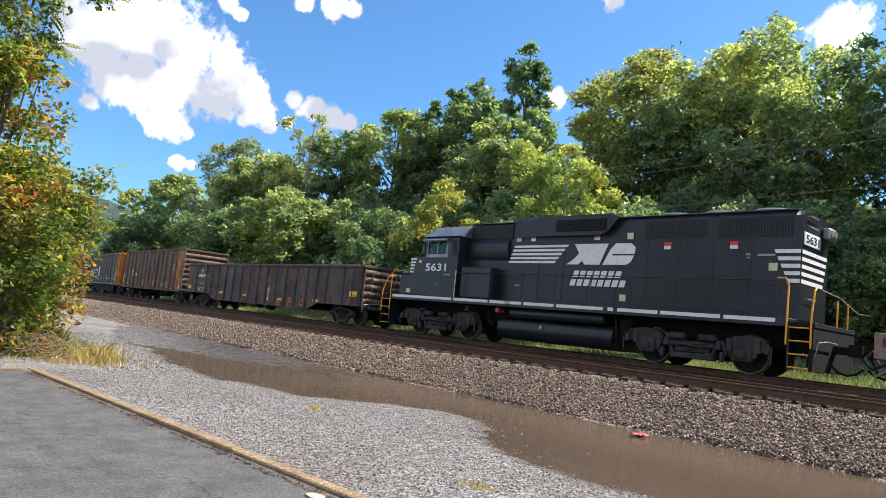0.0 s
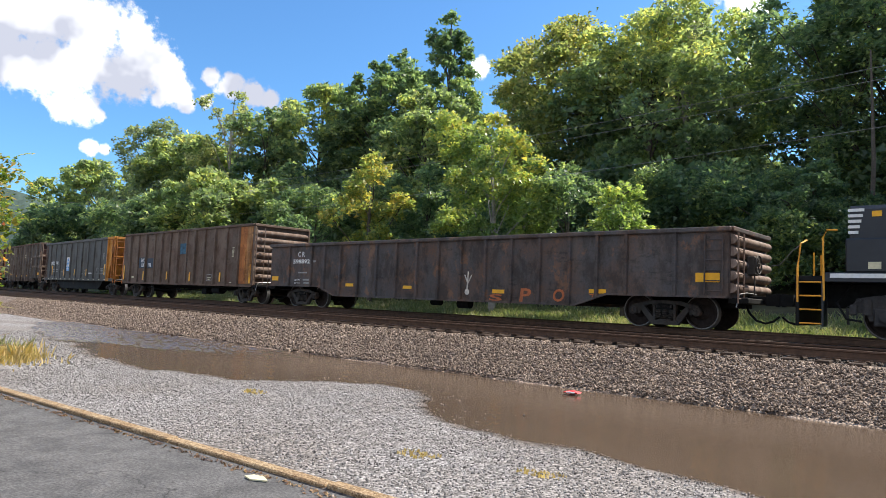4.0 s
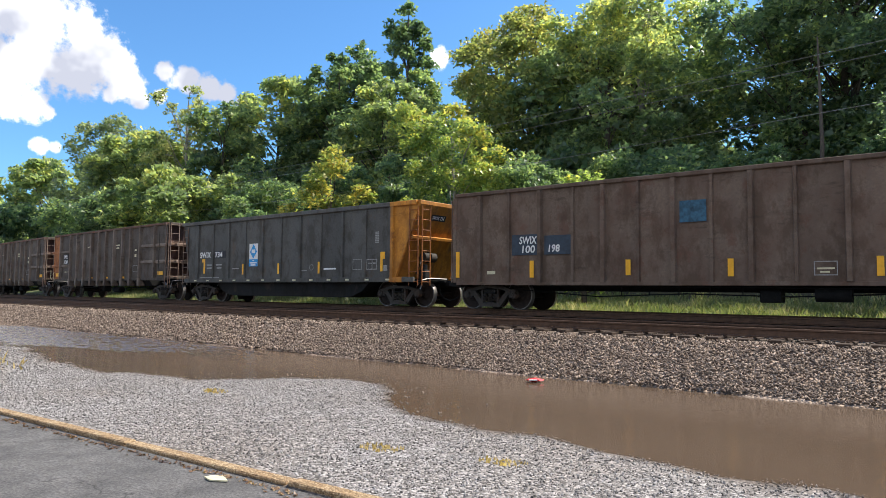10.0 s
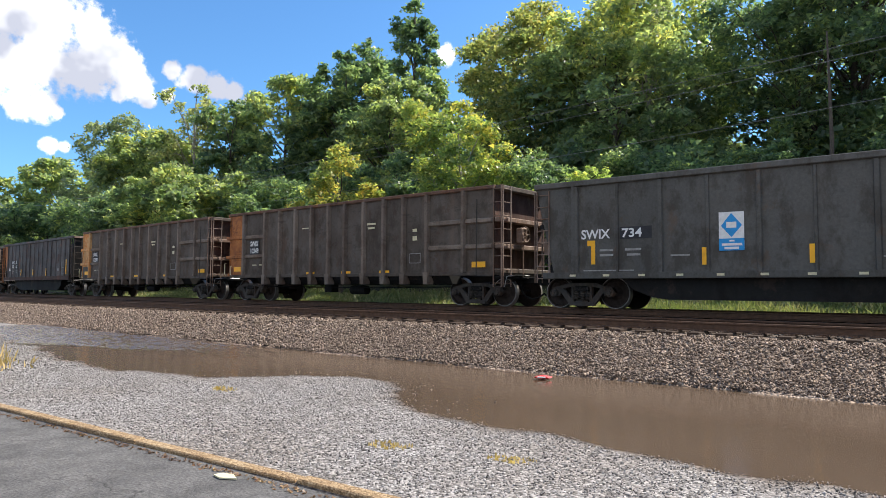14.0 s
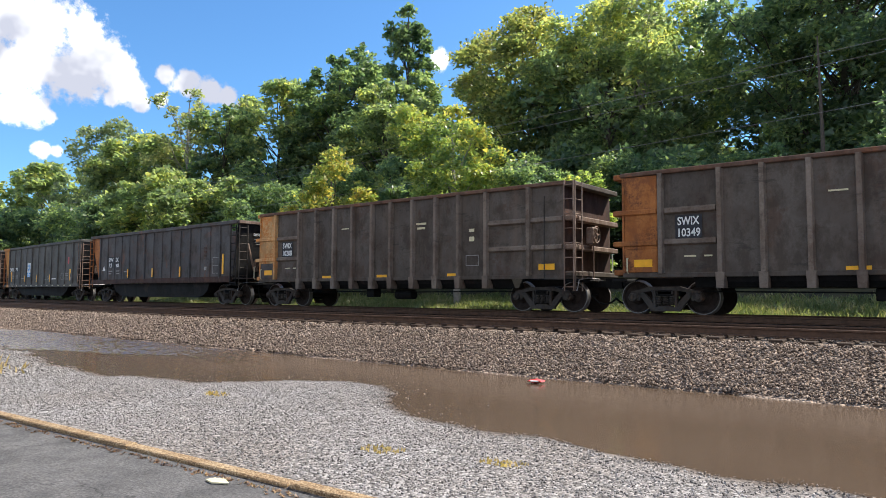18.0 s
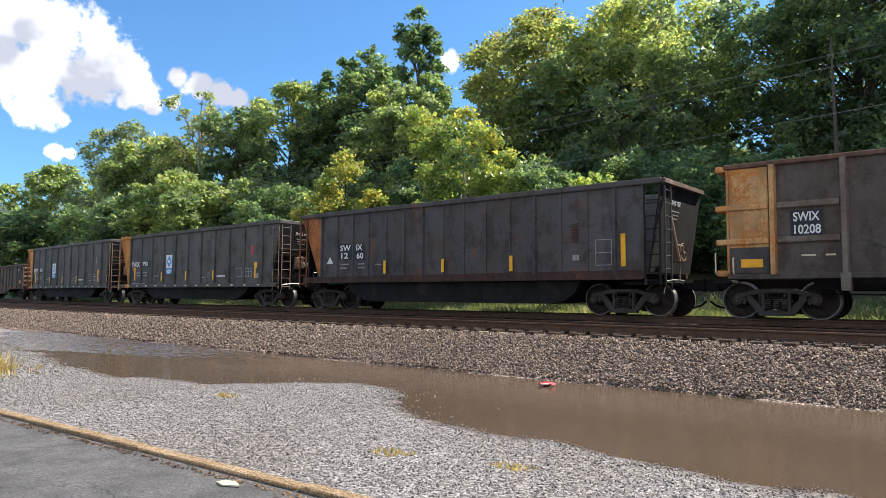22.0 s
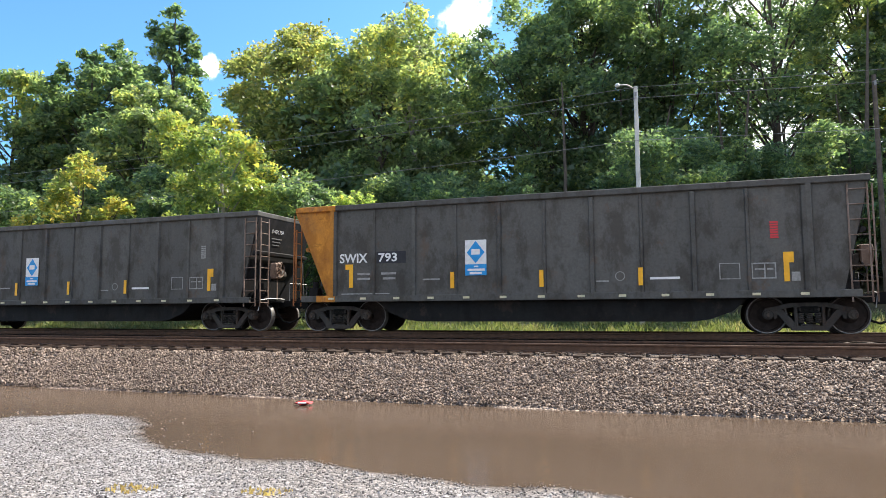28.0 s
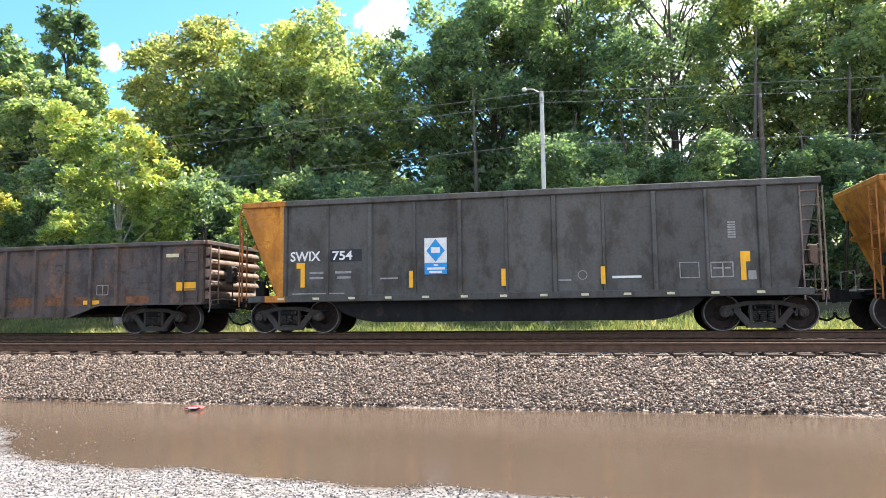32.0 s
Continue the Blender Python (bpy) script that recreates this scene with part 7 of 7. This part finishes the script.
def twig_pile():
    """Dead brown twigs at the foot of the bushes."""
    rng = random.Random(12)
    t = thing("twig_pile", "tangle of dry brown twigs at the foot of the bushes", "twigs", m=pose(-15.5, 4.4, 0.03))
    for k in range(70):
        a = Vector((rng.uniform(-0.9, 0.5), rng.uniform(-0.9, 0.9), rng.uniform(0.02, 0.4)))
        d = Vector((rng.uniform(-0.5, 0.5), rng.uniform(-1, 1), rng.uniform(-0.25, 0.35)))
        b = a + d * 0.8
        b.z = max(0.01, b.z)
        part("twig", Shape().tube([a, a.lerp(b, 0.5) + Vector((0, 0, 0.08)), b], [0.012, 0.009, 0.004], 4), m_twig, t)


m_twig = plain("dry_twig", (0.2, 0.14, 0.09), 0.9, 0, 0.3, 9, 0.2)
twig_pile()


def grass(name, xs, os_, n, h, mat, label, use_y=False, seed=9, heap=False):
    """Single blades over a stretch of ground, or heaped about its middle."""
    rng = np.random.default_rng(seed)
    x = rng.normal((xs[0] + xs[1]) / 2, (xs[1] - xs[0]) / 4, n) if heap else rng.uniform(*xs, n)
    y = rng.normal((os_[0] + os_[1]) / 2, (os_[1] - os_[0]) / 4, n) if heap else rng.uniform(*os_, n) if use_y else np.interp(x, LINE_X, LINE_Y) + rng.uniform(*os_, n)
    z = ground_z(x, y)
    a = rng.uniform(0, 2 * math.pi, n)
    tall = h * rng.uniform(0.4, 1.2, n) * (0.6 + 0.5 * np.sin(x * 0.9 + 1.3 * np.sin(y)) ** 2)
    lean = rng.normal(size=(n, 2)) * 0.35 * tall[:, None]
    w = 0.012 + 0.012 * rng.uniform(size=n)
    dx, dy = np.cos(a) * w, np.sin(a) * w
    v = np.stack([np.stack([x - dx, y - dy, z - 0.02], 1), np.stack([x + dx, y + dy, z - 0.02], 1),
                  np.stack([x + lean[:, 0] * 0.5 + dx * 0.7, y + lean[:, 1] * 0.5 + dy * 0.7, z + tall * 0.65], 1), np.stack([x + lean[:, 0], y + lean[:, 1], z + tall], 1)], 1)
    tagged(new(name, leaf_mesh(name, v.reshape(-1, 3), mat)), label, "grass", kind="stuff")


grass("verge_grass", (-62, 22), (2.7, 9.5), 70000, 0.32, m_blade, "uncut green and straw-coloured grass behind the track")
grass("dry_grass", (-17.6, -15.9), (4.6, 6.2), 2600, 0.34, m_dry, "heap of dry yellow grass under the bush", True, 9, True)
grass("green_weeds", (-18.2, -16.2), (4.4, 6.0), 1800, 0.5, m_blade, "green weeds growing out of the dry grass", True, 10, True)
grass("verge_weeds", (-17.2, -14.6), (4.5, 6.3), 900, 0.14, m_dry, "short dry weeds thinning out into the gravel", True, 11, True)
for k, (gx, gy) in enumerate(((-9.08, 6.71), (-4.57, 5.35), (-3.3, 5.6))):
    grass("grass_tuft", (gx - 0.22, gx + 0.22), (gy - 0.12, gy + 0.12), 70, 0.04, m_dry, "flat dry grass tuft in the gravel", True, 20 + k)

# ---- small things ----
rng_l = np.random.default_rng(31)
lx = rng_l.uniform(-13.5, 6, 900)
lc = np.stack([lx, 3.86 - np.abs(rng_l.normal(size=900)) * 0.05, np.full(900, 0.012)], 1)
tagged(new("kerb_litter", leaf_mesh("kerb_litter", leaf_cloud(rng_l, lc, np.full(900, 0.02), np.full(900, 3), 0.032, 3.0, 0.3), m_litter)), "dry leaves and grit gathered along the kerb", "leaf litter", kind="stuff")
scrap = thing("red_scrap", "crumpled red plastic scrap floating in the puddle", "litter", m=pose(-5.88, 11.1, 0.0, 0, 0, 20) @ Matrix.Scale(0.8, 4))
rs = Shape()
rim_pts = [(0.2 * math.cos(a) * (1 + 0.2 * math.sin(3 * a)), 0.13 * math.sin(a), 0.02 + 0.05 * abs(math.sin(2 * a + 0.5))) for a in [k * math.pi / 7 for k in range(14)]]
rs.v = [(0.02, 0.0, 0.11), *rim_pts, (0.0, 0.0, -0.005)]
for k in range(14):
    rs.f += [[0, 1 + k, 1 + (k + 1) % 14], [15, 1 + (k + 1) % 14, 1 + k]]
part("scrap", rs, plain("red_plastic", (0.55, 0.04, 0.04), 0.4, 0, 0.3, 12, 0.2), scrap)
part("scrap_print", Shape().box(-0.1, 0.08, -0.13, -0.08, 0.05, 0.075), m_white, scrap)
leaf_litter = thing("fallen_leaf", "pale fallen leaf lying on the kerb", "leaf", m=pose(-4.97, 3.72, 0.01))
part("blade", Shape().prism([(-0.12, -0.04), (0.0, -0.07), (0.14, 0.0), (0.02, 0.06), (-0.1, 0.04)], 0, 0.012, "z"), m_cream, leaf_litter)


def pole(x, y, top, lamp, label):
    base = float(ground_z(np.array(x), np.array(y)))
    p = thing("utility_pole", label, "pole", m=pose(x, y, base - 0.3))
    part("shaft", Shape().tube([(0, 0, 0), (0, 0, (top - base) * 0.5), (0, 0, top - base + 0.3)], [0.1, 0.085, 0.07], 12), plain("pole_grey", (0.55, 0.54, 0.5), 0.7, 0, 0.15, 3, 0.1) if lamp else m_bark, p)
    if lamp:
        part("arm", Shape().tube([(0, 0, top - base + 0.2), (-0.3, -0.15, top - base + 0.35), (-0.6, -0.3, top - base + 0.32)], 0.03), m_steelgrey, p)
        part("lamp_head", Shape().lathe([(0.001, 0.07), (0.06, 0.06), (0.095, 0.0), (0.07, -0.06), (0.001, -0.07)], (-0.62, -0.3, top - base + 0.32), "z", 14), m_white, p, "white lamp head")
    part("insulator", Shape().rod((0, -0.1, top - base), 0.04, 0.14, "z"), m_steelgrey, p)
    return p


pole(-0.22, 25.2, 9.7, True, "pale grey pole with a lamp and wires behind the track")
pole(7.4, 25.4, 9.4, False, "dark wooden utility pole among the trees")
pole(-92.0, 37.5, 12.0, False, "dark wooden utility pole far along the track")


def wire(name, a, b, sag):
    a, b = Vector(a), Vector(b)
    pts = [a.lerp(b, k / 24) - Vector((0, 0, sag * 4 * (k / 24) * (1 - k / 24))) for k in range(25)]
    tagged(new(name, Shape().tube(pts, 0.010, 5).mesh(name, m_steelgrey)), "thin overhead wire between poles", "wire", "overhead wires")


for dz, sag in ((-0.05, 1.1), (-0.45, 1.2), (-2.0, 1.3)):
    wire("overhead_wire", (-92.0, 37.4, 12.0 + dz), (-0.22, 25.1, 9.7 + dz), sag)
    wire("overhead_wire", (-0.22, 25.1, 9.7 + dz), (45.0, 23.6, 9.9 + dz), 0.5)

# ---- far hill ----
hx, hv, hf = np.linspace(-2400, 1800, 90), [], []
for k, x in enumerate(hx):
    crest = 230 + 60 * math.sin(x * 0.0021 + 1.0) + 14 * math.sin(x * 0.011)
    hv += [(x, 1250 - abs(x) * 0.35, 0), (x, 1330 - abs(x) * 0.35, crest * 0.62), (x, 1450 - abs(x) * 0.35, crest), (x, 1700 - abs(x) * 0.35, 0)]
hs = Shape()
hs.v = hv
for k in range(89):
    for j in range(3):
        hs.f.append([k * 4 + j, k * 4 + 4 + j, k * 4 + 5 + j, k * 4 + 1 + j])
tagged(new("far_hill", hs.mesh("far_hill", plain("far_wooded_hill", (0.09, 0.13, 0.1), 0.95, 0, 0.35, 0.05, 0))), "hazy wooded hill in the distance", "hill", kind="structure")


# ---- what moves ----
def motions():
    times = [k * 1.0 for k in range(33)]
    for car, centre, half in TRAIN:
        rows = []
        for t in times:
            s = run(t) + centre
            xa, ya, _ = line(s - half)
            xb, yb, _ = line(s + half)
            rows.append((t, pose((xa + xb) / 2, (ya + yb) / 2, RAIL_Z, 0, 0, math.degrees(math.atan2(yb - ya, xb - xa)))))
        walk(car, rows)
    steps = [k * 4 / 30 for k in range(241)]
    for w, x, r, car in rolling:
        if car.name.startswith("flat_car"):
            continue
        walk(w, [(t, pose(x, 0, r, 0, math.degrees(run(t) / r), 0)) for t in steps])


motions()
